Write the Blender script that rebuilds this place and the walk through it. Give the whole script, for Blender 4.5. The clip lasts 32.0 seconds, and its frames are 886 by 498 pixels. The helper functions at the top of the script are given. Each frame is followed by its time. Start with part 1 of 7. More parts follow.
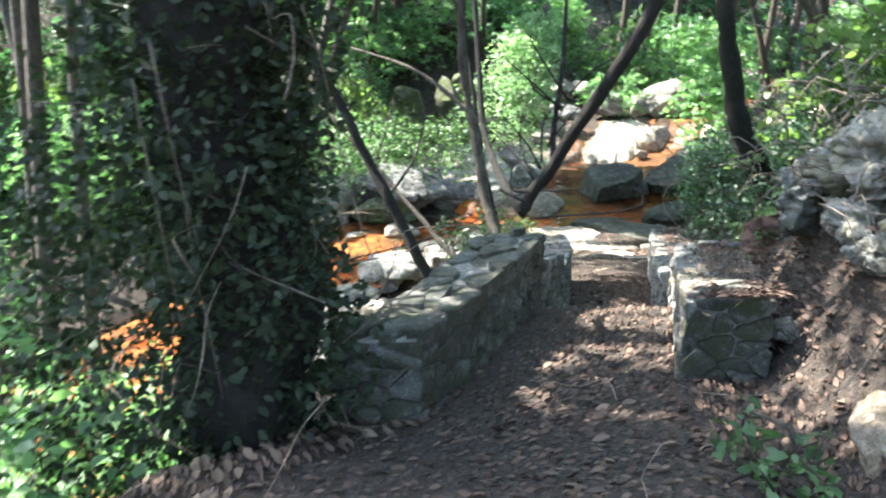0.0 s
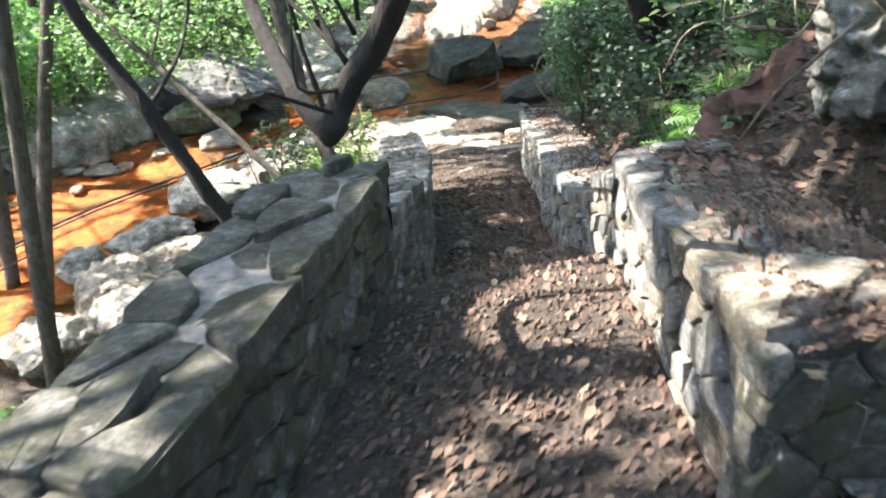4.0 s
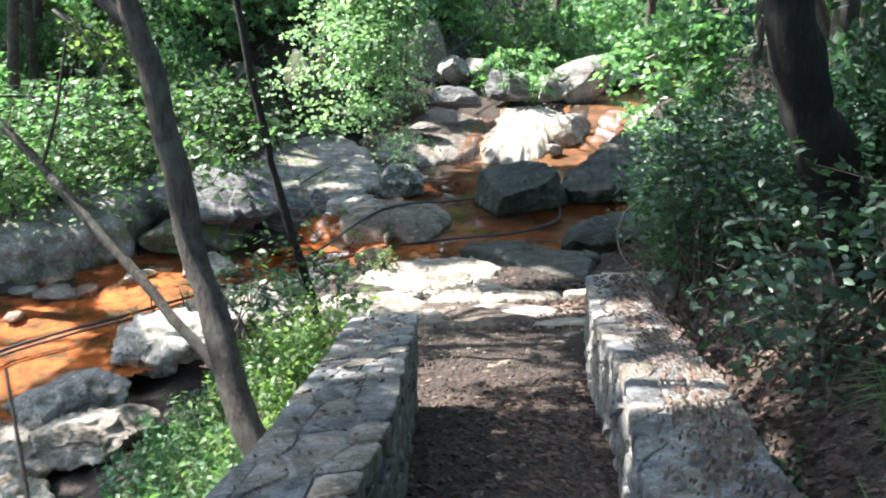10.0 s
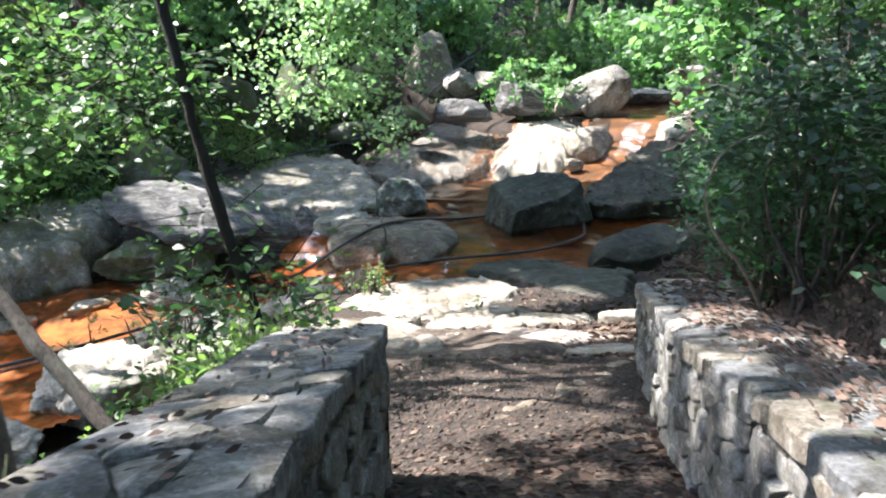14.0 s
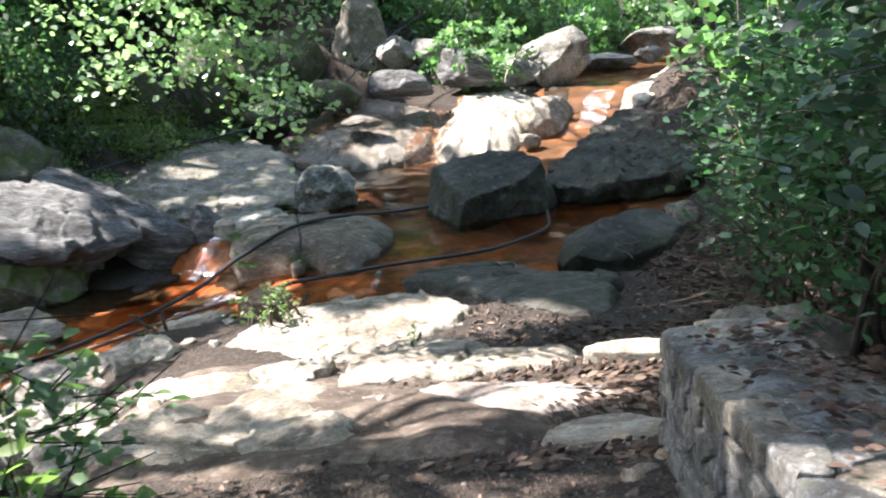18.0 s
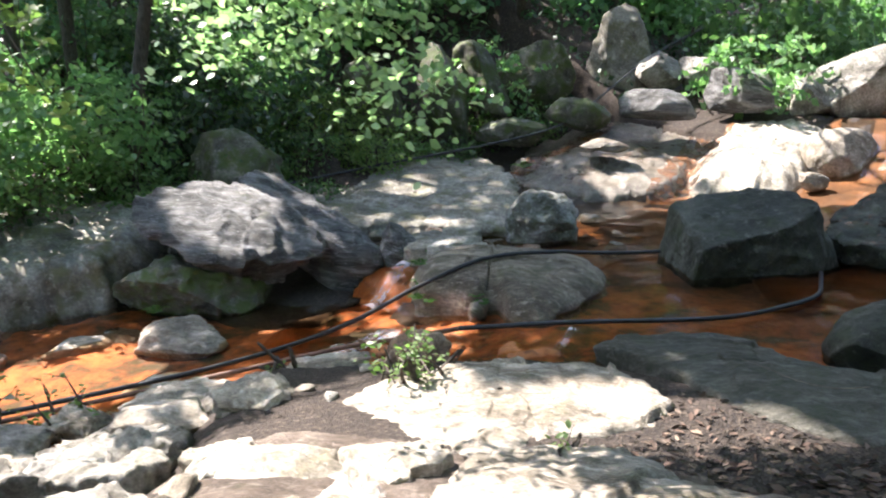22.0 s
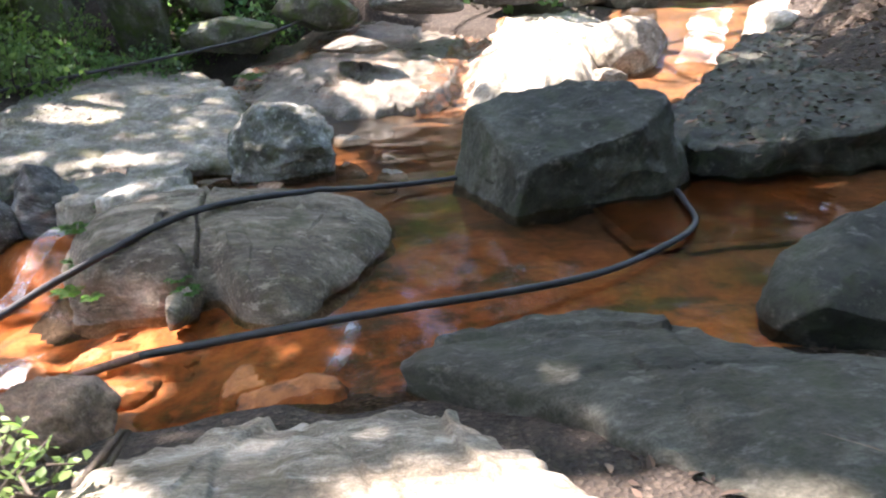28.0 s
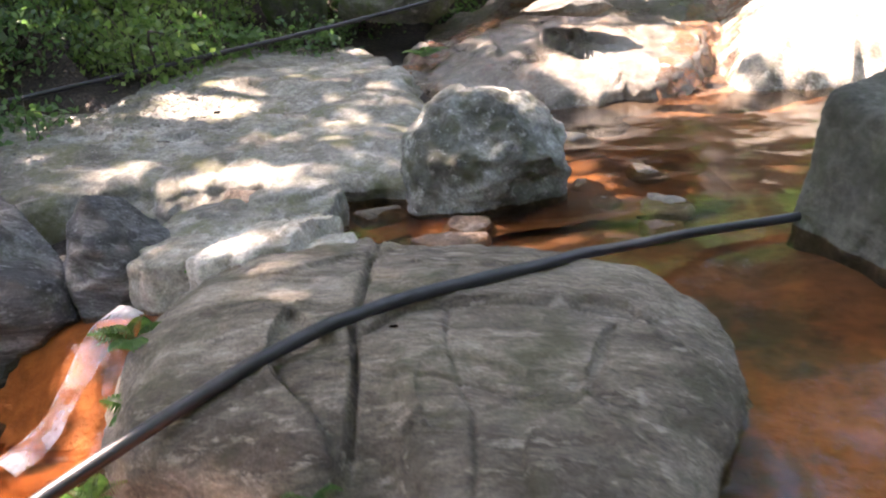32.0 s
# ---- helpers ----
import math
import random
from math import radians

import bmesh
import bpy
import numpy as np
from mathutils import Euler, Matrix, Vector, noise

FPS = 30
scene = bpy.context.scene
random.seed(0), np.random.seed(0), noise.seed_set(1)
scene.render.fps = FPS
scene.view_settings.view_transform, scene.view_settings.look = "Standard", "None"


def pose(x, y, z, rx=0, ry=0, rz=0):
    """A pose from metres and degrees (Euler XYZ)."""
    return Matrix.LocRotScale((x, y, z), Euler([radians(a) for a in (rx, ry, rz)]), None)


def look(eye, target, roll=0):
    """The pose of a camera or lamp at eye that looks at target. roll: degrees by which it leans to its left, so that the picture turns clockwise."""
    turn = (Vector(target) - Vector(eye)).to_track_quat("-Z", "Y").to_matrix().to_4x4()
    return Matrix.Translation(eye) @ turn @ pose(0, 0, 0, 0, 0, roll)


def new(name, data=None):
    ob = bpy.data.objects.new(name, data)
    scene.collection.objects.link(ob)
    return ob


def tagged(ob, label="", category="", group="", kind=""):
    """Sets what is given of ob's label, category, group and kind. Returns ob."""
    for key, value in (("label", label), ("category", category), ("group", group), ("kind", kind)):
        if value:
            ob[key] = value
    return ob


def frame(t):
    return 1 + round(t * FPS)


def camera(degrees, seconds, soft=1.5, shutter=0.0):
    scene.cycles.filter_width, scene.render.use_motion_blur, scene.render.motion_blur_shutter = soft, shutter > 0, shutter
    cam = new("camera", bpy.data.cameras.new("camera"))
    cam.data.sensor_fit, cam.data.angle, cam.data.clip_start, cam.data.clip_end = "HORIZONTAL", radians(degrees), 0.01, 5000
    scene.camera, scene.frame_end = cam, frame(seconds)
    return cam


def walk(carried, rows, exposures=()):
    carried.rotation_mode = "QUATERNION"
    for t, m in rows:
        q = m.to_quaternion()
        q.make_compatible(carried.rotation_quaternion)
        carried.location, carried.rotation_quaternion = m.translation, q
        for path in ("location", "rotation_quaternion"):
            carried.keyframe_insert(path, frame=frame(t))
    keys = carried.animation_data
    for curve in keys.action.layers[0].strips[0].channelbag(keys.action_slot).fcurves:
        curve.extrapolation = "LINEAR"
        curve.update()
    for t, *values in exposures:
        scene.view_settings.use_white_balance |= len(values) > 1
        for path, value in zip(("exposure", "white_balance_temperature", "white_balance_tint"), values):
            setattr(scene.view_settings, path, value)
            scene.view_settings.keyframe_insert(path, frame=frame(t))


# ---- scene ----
from mathutils.bvhtree import BVHTree

EXPOSURE = 2.4
cam = camera(59.0, 32.0, soft=2.0, shutter=0.5)
PATH = [
    (0, (0.000, 0.000, 6.150), (-0.011, 1.891, 5.499), -1.1),
    (0.5, (0.060, 0.373, 6.060), (0.126, 2.265, 5.415), -4.0),
    (1, (0.072, 0.636, 5.949), (0.174, 2.522, 5.293), -2.4),
    (1.5, (0.070, 0.924, 5.846), (0.213, 2.797, 5.159), -4.9),
    (2, (0.147, 1.228, 5.746), (0.332, 3.089, 5.036), -2.8),
    (2.5, (0.207, 1.554, 5.675), (0.426, 3.386, 4.903), -2.9),
    (4.5, (0.522, 3.292, 5.339), (0.883, 5.022, 4.402), -2.8),
    (5, (0.638, 3.656, 5.277), (1.038, 5.399, 4.382), -1.7),
    (5.5, (0.798, 4.030, 5.211), (1.240, 5.778, 4.345), -1.2),
    (6, (0.972, 4.383, 5.193), (1.339, 6.174, 4.383), -1.8),
    (6.5, (1.095, 4.733, 5.161), (1.464, 6.549, 4.410), -2.6),
    (7, (1.246, 5.082, 5.156), (1.528, 6.905, 4.385), -0.9),
    (7.5, (1.278, 5.370, 5.139), (1.473, 7.181, 4.313), -0.8),
    (8, (1.316, 5.595, 5.137), (1.473, 7.393, 4.275), -1.2),
    (8.5, (1.386, 5.834, 5.088), (1.534, 7.618, 4.197), -0.7),
    (9, (1.426, 6.099, 4.944), (1.596, 7.915, 4.124), -1.6),
    (9.5, (1.433, 6.339, 4.793), (1.542, 8.207, 4.088), 0.3),
    (10, (1.500, 6.647, 4.590), (1.713, 8.526, 3.940), -0.3),
    (10.5, (1.529, 6.924, 4.425), (1.744, 8.810, 3.795), -0.2),
    (11, (1.562, 7.207, 4.272), (1.791, 9.072, 3.586), -1.0),
    (11.5, (1.577, 7.399, 4.174), (1.848, 9.266, 3.510), -0.7),
    (12, (1.652, 7.651, 4.054), (1.885, 9.513, 3.364), -1.1),
    (12.5, (1.684, 7.892, 3.890), (1.986, 9.761, 3.244), -0.5),
    (13, (1.762, 8.159, 3.771), (2.008, 10.052, 3.173), -0.4),
    (13.5, (1.805, 8.403, 3.645), (1.995, 10.310, 3.073), -1.1),
    (15.5, (2.005, 9.676, 3.234), (2.189, 11.608, 2.750), -1.6),
    (16, (1.972, 10.091, 3.168), (2.247, 12.000, 2.640), -1.1),
    (16.5, (2.085, 10.391, 3.144), (2.426, 12.285, 2.602), -2.1),
    (17, (2.196, 10.672, 3.087), (2.469, 12.580, 2.553), -1.6),
    (17.5, (2.307, 10.943, 3.066), (2.574, 12.842, 2.497), -3.0),
    (18, (2.436, 11.210, 3.038), (2.729, 13.098, 2.447), -3.1),
    (18.5, (2.497, 11.356, 3.011), (2.832, 13.241, 2.435), -1.2),
    (19, (2.574, 11.534, 2.990), (2.941, 13.429, 2.465), -1.1),
    (19.5, (2.774, 11.803, 2.976), (2.918, 13.739, 2.495), -0.2),
    (20, (2.870, 11.983, 2.955), (2.869, 13.915, 2.439), -0.5),
    (20.5, (2.878, 12.269, 2.815), (2.788, 14.213, 2.350), 0.2),
    (21, (3.024, 12.578, 2.790), (2.728, 14.509, 2.360), -0.3),
    (21.5, (3.159, 12.854, 2.714), (2.752, 14.760, 2.265), -0.7),
    (22, (3.235, 13.117, 2.598), (2.859, 15.019, 2.110), -2.2),
    (22.5, (3.416, 13.423, 2.601), (3.076, 15.323, 2.075), -1.6),
    (23, (3.427, 13.672, 2.504), (3.142, 15.586, 1.997), -0.5),
    (23.5, (3.326, 13.975, 2.412), (3.167, 15.911, 1.937), -0.5),
    (24, (3.262, 14.326, 2.460), (3.241, 16.260, 1.951), -0.4),
    (24.5, (3.088, 14.551, 2.258), (3.357, 16.468, 1.755), -1.2),
    (25, (3.042, 14.746, 2.258), (3.427, 16.633, 1.718), -1.7),
    (25.5, (3.015, 14.956, 2.141), (3.312, 16.858, 1.599), -1.5),
    (27.5, (2.921, 16.091, 1.956), (3.219, 17.971, 1.341), -2.5),
    (28, (3.027, 16.379, 1.781), (3.279, 18.247, 1.112), -2.1),
    (28.5, (3.093, 16.747, 1.690), (3.260, 18.615, 0.994), -0.9),
    (29, (3.161, 17.131, 1.632), (3.240, 19.012, 0.956), -1.4),
    (29.5, (3.253, 17.562, 1.576), (3.213, 19.445, 0.902), 0.2),
    (30, (3.246, 17.931, 1.589), (3.094, 19.814, 0.930), -0.3),
    (30.5, (3.199, 18.294, 1.497), (2.755, 20.132, 0.845), 0.4),
    (31, (3.017, 18.718, 1.456), (2.413, 20.485, 0.740), -1.2),
    (31.5, (2.778, 18.999, 1.433), (2.527, 20.846, 0.708), -4.8),
    (32, (2.558, 19.273, 1.385), (2.424, 21.145, 0.694), -4.9),
]
walk(cam, [(t, look(eye, target, roll)) for t, eye, target, roll in PATH], exposures=[(0.0, EXPOSURE + 1.15, 6800, 9), (3.0, EXPOSURE + 1.15, 7100, 12), (6.0, EXPOSURE + 1.05, 7200, 15), (10.0, EXPOSURE + 0.65, 6500, 13), (17.0, EXPOSURE + 0.6, 6700, 16), (25.0, EXPOSURE + 0.65, 6900, 19), (29.0, EXPOSURE + 1.4, 7300, 25), (32.0, EXPOSURE + 1.5, 7900, 30)])

# ---- light ----
SUN = Vector((-0.55, 0.22, 0.80)).normalized()          # towards the sun: high, from the far left bank
world = bpy.data.worlds.new("sky")
scene.world = world
world.use_nodes = True
wn = world.node_tree
wn.nodes.clear()
sky = wn.nodes.new("ShaderNodeTexSky")
sky.sky_type = "NISHITA"
sky.sun_disc = False
sky.sun_elevation = math.asin(SUN.z)
sky.sun_rotation = math.atan2(SUN.x, SUN.y)
bg = wn.nodes.new("ShaderNodeBackground")
bg.inputs["Strength"].default_value = 0.15
wo = wn.nodes.new("ShaderNodeOutputWorld")
wn.links.new(sky.outputs[0], bg.inputs[0])
wn.links.new(bg.outputs[0], wo.inputs[0])
sun = new("sun", bpy.data.lights.new("sun", "SUN"))
sun.data.energy, sun.data.angle, sun.data.color = 2.9, radians(0.6), (1.0, 0.975, 0.93)
sun.matrix_world = look(SUN * 60, (0, 0, 0))


# ---- numeric noise ----
def vnoise(p):
    p = np.asarray(p, float)
    i = np.floor(p).astype(np.int64)
    f = p - i
    f = f * f * (3 - 2 * f)
    out = np.zeros(len(p))
    for dx in (0, 1):
        for dy in (0, 1):
            for dz in (0, 1):
                n = (i[:, 0] + dx) * 73856093 ^ (i[:, 1] + dy) * 19349663 ^ (i[:, 2] + dz) * 83492791
                n = (n ^ (n >> 13)) * 1274126177 & 0x7FFFFFFF
                n = (n ^ (n >> 15)) & 0xFFFF
                wgt = (f[:, 0] if dx else 1 - f[:, 0]) * (f[:, 1] if dy else 1 - f[:, 1]) * (f[:, 2] if dz else 1 - f[:, 2])
                out += wgt * (n / 32767.5 - 1)
    return out


def fbm(p, octaves=4, gain=0.5):
    p = np.asarray(p, float)
    total, amp = np.zeros(len(p)), 1.0
    for k in range(octaves):
        total += amp * vnoise(p * 2.0**k + 17.3 * k)
        amp *= gain
    return total


def fbm2(x, y, octaves=4, scale=1.0, off=0.0):
    return fbm(np.stack([np.ravel(x) * scale + off, np.ravel(y) * scale - off, np.full(np.size(x), off * 0.37)], 1), octaves).reshape(np.shape(x))


# ---- materials ----
def material(name):
    m = bpy.data.materials.new(name)
    m.use_nodes = True
    nt = m.node_tree
    return m, nt, nt.nodes["Principled BSDF"], nt.nodes["Material Output"]


def node(nt, kind, **values):
    n = nt.nodes.new(kind)
    for key, value in values.items():
        n.inputs[key].default_value = value
    return n


def ramp(nt, src, stops, mode="LINEAR"):
    r = nt.nodes.new("ShaderNodeValToRGB")
    r.color_ramp.interpolation = mode
    while len(r.color_ramp.elements) < len(stops):
        r.color_ramp.elements.new(0.5)
    for e, (pos, col) in zip(r.color_ramp.elements, stops):
        e.position = pos
        e.color = (*col, 1) if len(col) == 3 else col
    nt.links.new(src, r.inputs[0])
    return r.outputs[0]


def mixed(nt, fac, a, b):
    n = nt.nodes.new("ShaderNodeMix")
    n.data_type = "RGBA"
    for sock, v in ((n.inputs[0], fac), (n.inputs[6], a), (n.inputs[7], b)):
        if isinstance(v, bpy.types.NodeSocket):
            nt.links.new(v, sock)
        elif isinstance(v, (int, float)):
            sock.default_value = v
        else:
            sock.default_value = (*v, 1)
    return n.outputs[2]


def rock_material(name, dark, mid, light, moss=(0.05, 0.07, 0.02), mossy=0.3, rough=0.8, strata=0.0, scale=1.0, bump=0.5, wet=0.0, laid=False, streak=None):
    """Weathered stone: large patches, grain, cracks, and moss or algae in blotches."""
    m, nt, b, _ = material(name)
    co = nt.nodes.new("ShaderNodeNewGeometry").outputs["Position"] if laid else nt.nodes.new("ShaderNodeTexCoord").outputs["Object"]
    mp = node(nt, "ShaderNodeMapping")
    oi = nt.nodes.new("ShaderNodeObjectInfo")
    sc = nt.nodes.new("ShaderNodeVectorMath")
    sc.operation = "SCALE"
    sc.inputs[0].default_value = (37, 21, 53)
    nt.links.new(oi.outputs["Random"], sc.inputs["Scale"])
    nt.links.new(co, mp.inputs[0])
    nt.links.new(sc.outputs[0], mp.inputs["Location"])
    if strata:
        mp.inputs["Scale"].default_value = (0.7, 0.7, strata)
    if streak:
        mp.inputs["Scale"].default_value = streak
        mp.inputs["Rotation"].default_value = (0.1, 0.15, 0.5)
    v = mp.outputs[0]
    big = node(nt, "ShaderNodeTexNoise", Scale=1.3 * scale, Detail=9.0, Roughness=0.62)
    fine = node(nt, "ShaderNodeTexNoise", Scale=22.0 * scale, Detail=8.0, Roughness=0.7)
    blot = node(nt, "ShaderNodeTexNoise", Scale=3.4 * scale, Detail=5.0, Roughness=0.7)
    crk = nt.nodes.new("ShaderNodeTexVoronoi")
    crk.feature = "DISTANCE_TO_EDGE"
    crk.inputs["Scale"].default_value = 0.8 * scale
    for n in (big, fine):
        nt.links.new(v, n.inputs["Vector"])
    warp = nt.nodes.new("ShaderNodeVectorMath")
    warp.operation = "MULTIPLY_ADD"
    warp.inputs[1].default_value = (1.1, 1.1, 1.1)
    nt.links.new(blot.outputs["Color"], warp.inputs[0])
    nt.links.new(v, warp.inputs[2])
    nt.links.new(warp.outputs[0], crk.inputs["Vector"])
    nt.links.new(co, blot.inputs["Vector"])
    base = ramp(nt, big.outputs[0], [(0.36, dark), (0.5, mid), (0.64, light)])
    grain = ramp(nt, fine.outputs[0], [(0.36, (0.52, 0.52, 0.52)), (0.64, (1.22, 1.22, 1.22))])
    mul = nt.nodes.new("ShaderNodeMix")
    mul.data_type, mul.blend_type = "RGBA", "MULTIPLY"
    mul.inputs[0].default_value = 0.8
    nt.links.new(base, mul.inputs[6])
    nt.links.new(grain, mul.inputs[7])
    micro = node(nt, "ShaderNodeTexNoise", Scale=85.0, Detail=5.0, Roughness=0.75)
    nt.links.new(co, micro.inputs["Vector"])
    mul0 = nt.nodes.new("ShaderNodeMix")
    mul0.data_type, mul0.blend_type = "RGBA", "MULTIPLY"
    mul0.inputs[0].default_value = 0.75
    nt.links.new(mul.outputs[2], mul0.inputs[6])
    nt.links.new(ramp(nt, micro.outputs[0], [(0.38, (0.6, 0.6, 0.6)), (0.62, (1.2, 1.2, 1.2))]), mul0.inputs[7])
    stain = node(nt, "ShaderNodeTexNoise", Scale=2.7 * scale, Detail=12.0, Roughness=0.72, Distortion=0.6)
    nt.links.new(v, stain.inputs["Vector"])
    mul3 = nt.nodes.new("ShaderNodeMix")
    mul3.data_type, mul3.blend_type = "RGBA", "MULTIPLY"
    mul3.inputs[0].default_value = 0.85
    nt.links.new(mul0.outputs[2], mul3.inputs[6])
    nt.links.new(ramp(nt, stain.outputs[0], [(0.40, (0.46, 0.42, 0.36)), (0.49, (0.86, 0.83, 0.78)), (0.60, (1.14, 1.14, 1.13))]), mul3.inputs[7])
    mul = mul3
    mfac = ramp(nt, blot.outputs[0], [(0.62 - 0.28 * mossy, (0, 0, 0)), (0.74 - 0.2 * mossy, (1, 1, 1))])
    mm = nt.nodes.new("ShaderNodeMath")
    mm.operation = "MULTIPLY"
    nt.links.new(mfac, mm.inputs[0])
    mm.inputs[1].default_value = min(1.0, 0.35 + mossy)
    lich = node(nt, "ShaderNodeTexNoise", Scale=8.5 * scale, Detail=7.0, Roughness=0.75)
    nt.links.new(v, lich.inputs["Vector"])
    lfac = ramp(nt, lich.outputs[0], [(0.55, (0, 0, 0)), (0.64, (0.55, 0.55, 0.55))])
    spots = mixed(nt, lfac, mul.outputs[2], tuple(min(0.8, c * 1.25 + 0.03) for c in light))
    col = mixed(nt, mm.outputs[0], spots, moss)
    cfac = ramp(nt, crk.outputs[0], [(0.0, (0.45, 0.45, 0.45)), (0.012, (1, 1, 1))])
    mul2 = nt.nodes.new("ShaderNodeMix")
    mul2.data_type, mul2.blend_type = "RGBA", "MULTIPLY"
    mul2.inputs[0].default_value = 0.5
    nt.links.new(col, mul2.inputs[6])
    nt.links.new(cfac, mul2.inputs[7])
    nt.links.new(mul2.outputs[2], b.inputs["Base Color"])
    b.inputs["Roughness"].default_value = rough
    if wet:
        rr = ramp(nt, big.outputs[0], [(0.35, (rough * 0.3,) * 3), (0.62, (rough,) * 3)])
        nt.links.new(rr, b.inputs["Roughness"])
    ad = nt.nodes.new("ShaderNodeMath")
    ad.operation = "ADD"
    nt.links.new(big.outputs[0], ad.inputs[0])
    nt.links.new(fine.outputs[0], ad.inputs[1])
    bp = node(nt, "ShaderNodeBump", Strength=min(1.0, bump * 1.4), Distance=0.03)
    nt.links.new(ad.outputs[0], bp.inputs["Height"])
    bp2 = node(nt, "ShaderNodeBump", Strength=0.5, Distance=0.008)
    nt.links.new(micro.outputs[0], bp2.inputs["Height"])
    nt.links.new(bp.outputs[0], bp2.inputs["Normal"])
    nt.links.new(bp2.outputs[0], b.inputs["Normal"])
    return m


M_GREY = rock_material("rock_grey", (0.13, 0.125, 0.115), (0.25, 0.24, 0.215), (0.40, 0.385, 0.35), mossy=0.22)
M_PALE = rock_material("rock_pale", (0.27, 0.245, 0.205), (0.40, 0.37, 0.315), (0.54, 0.505, 0.44), moss=(0.22, 0.19, 0.10), mossy=0.15)
M_DARK = rock_material("rock_dark_green", (0.028, 0.030, 0.023), (0.05, 0.052, 0.040), (0.11, 0.112, 0.09), mossy=0.35, rough=0.75, moss=(0.035, 0.045, 0.018))
M_SLATE = rock_material("rock_slate", (0.06, 0.063, 0.066), (0.155, 0.158, 0.16), (0.32, 0.325, 0.33), mossy=0.12, bump=0.9, streak=(0.6, 3.4, 5.0))
M_SLAB = rock_material("rock_slab_tan", (0.20, 0.175, 0.14), (0.34, 0.30, 0.25), (0.48, 0.44, 0.38), moss=(0.15, 0.13, 0.075), mossy=0.25, scale=0.9, streak=(0.8, 2.0, 2.0))
M_BED = rock_material("rock_bedrock_wet", (0.09, 0.075, 0.055), (0.17, 0.15, 0.12), (0.26, 0.24, 0.21), moss=(0.20, 0.08, 0.03), mossy=0.15, rough=0.6, wet=1.0)
M_MOSSY = rock_material("rock_mossy", (0.06, 0.06, 0.05), (0.13, 0.13, 0.11), (0.24, 0.235, 0.21), moss=(0.06, 0.09, 0.02), mossy=0.7)
M_GREENSLAB = rock_material("rock_slab_greenish", (0.042, 0.043, 0.035), (0.078, 0.078, 0.064), (0.13, 0.128, 0.108), moss=(0.04, 0.048, 0.024), mossy=0.35, scale=0.9, streak=(0.8, 1.8, 1.8))
M_SLABD = rock_material("rock_slab_dark", (0.14, 0.113, 0.086), (0.27, 0.224, 0.174), (0.40, 0.34, 0.27), moss=(0.075, 0.075, 0.033), mossy=0.33, scale=0.9, bump=0.7, streak=(0.75, 2.6, 2.6))
M_BROWN = rock_material("rock_rusty", (0.12, 0.07, 0.045), (0.26, 0.16, 0.11), (0.38, 0.27, 0.2), mossy=0.1)
M_LEDGE = rock_material("rock_ledge_grey_tan", (0.15, 0.145, 0.125), (0.25, 0.24, 0.21), (0.38, 0.365, 0.32), moss=(0.115, 0.115, 0.045), mossy=0.45, scale=0.9)
M_LICHEN = rock_material("rock_lichen_patched", (0.09, 0.095, 0.08), (0.24, 0.25, 0.235), (0.43, 0.44, 0.42), moss=(0.06, 0.065, 0.03), mossy=0.45, scale=1.6)
M_PINK = rock_material("rock_pinkish", (0.24, 0.20, 0.18), (0.36, 0.31, 0.285), (0.46, 0.42, 0.39), moss=(0.12, 0.10, 0.075), mossy=0.2, scale=1.2)
M_EARTH = rock_material("earth_worn", (0.06, 0.044, 0.034), (0.115, 0.088, 0.07), (0.19, 0.155, 0.13), moss=(0.07, 0.065, 0.035), mossy=0.2, scale=1.3, rough=0.95)
M_FILM = rock_material("rust_film", (0.13, 0.07, 0.04), (0.27, 0.125, 0.06), (0.40, 0.21, 0.12), mossy=0.0, rough=0.25, scale=1.5)
fl = M_FILM.node_tree
gone, part_mix = fl.nodes.new("ShaderNodeBsdfTransparent"), fl.nodes.new("ShaderNodeMixShader")
blotch = node(fl, "ShaderNodeTexNoise", Scale=5.0, Detail=6.0, Roughness=0.7)
fl.links.new(fl.nodes.new("ShaderNodeNewGeometry").outputs["Position"], blotch.inputs["Vector"])
fl.links.new(ramp(fl, blotch.outputs[0], [(0.38, (0.0, 0.0, 0.0)), (0.56, (0.9, 0.9, 0.9))]), part_mix.inputs[0])
fl.links.new(gone.outputs[0], part_mix.inputs[1])
fl.links.new(fl.nodes["Principled BSDF"].outputs[0], part_mix.inputs[2])
fl.links.new(part_mix.outputs[0], fl.nodes["Material Output"].inputs[0])
M_WALLS = []
for k, (d, a, l) in enumerate((((0.16, 0.16, 0.155), (0.31, 0.31, 0.30), (0.46, 0.46, 0.45)), ((0.17, 0.15, 0.12), (0.31, 0.28, 0.235), (0.45, 0.42, 0.37)), ((0.11, 0.115, 0.12), (0.22, 0.23, 0.24), (0.36, 0.37, 0.385)))):
    M_WALLS.append(rock_material("wall_stone", tuple(0.9 * c for c in d), tuple(0.95 * c for c in a), l, moss=(0.10, 0.11, 0.05), mossy=0.3, scale=2.4, bump=0.7, laid=True))
# mossy stone, darkened further for the shade on near face and ends
M_WALLD = [rock_material("wall_stone_mossy_shaded", (0.05, 0.055, 0.045), a, l, moss=(0.055, 0.065, 0.028), mossy=0.55, scale=2.4, bump=0.8, laid=True) for a, l in (((0.12, 0.125, 0.11), (0.24, 0.24, 0.22)), ((0.10, 0.10, 0.085), (0.20, 0.19, 0.165)), ((0.15, 0.155, 0.145), (0.29, 0.295, 0.28)))]


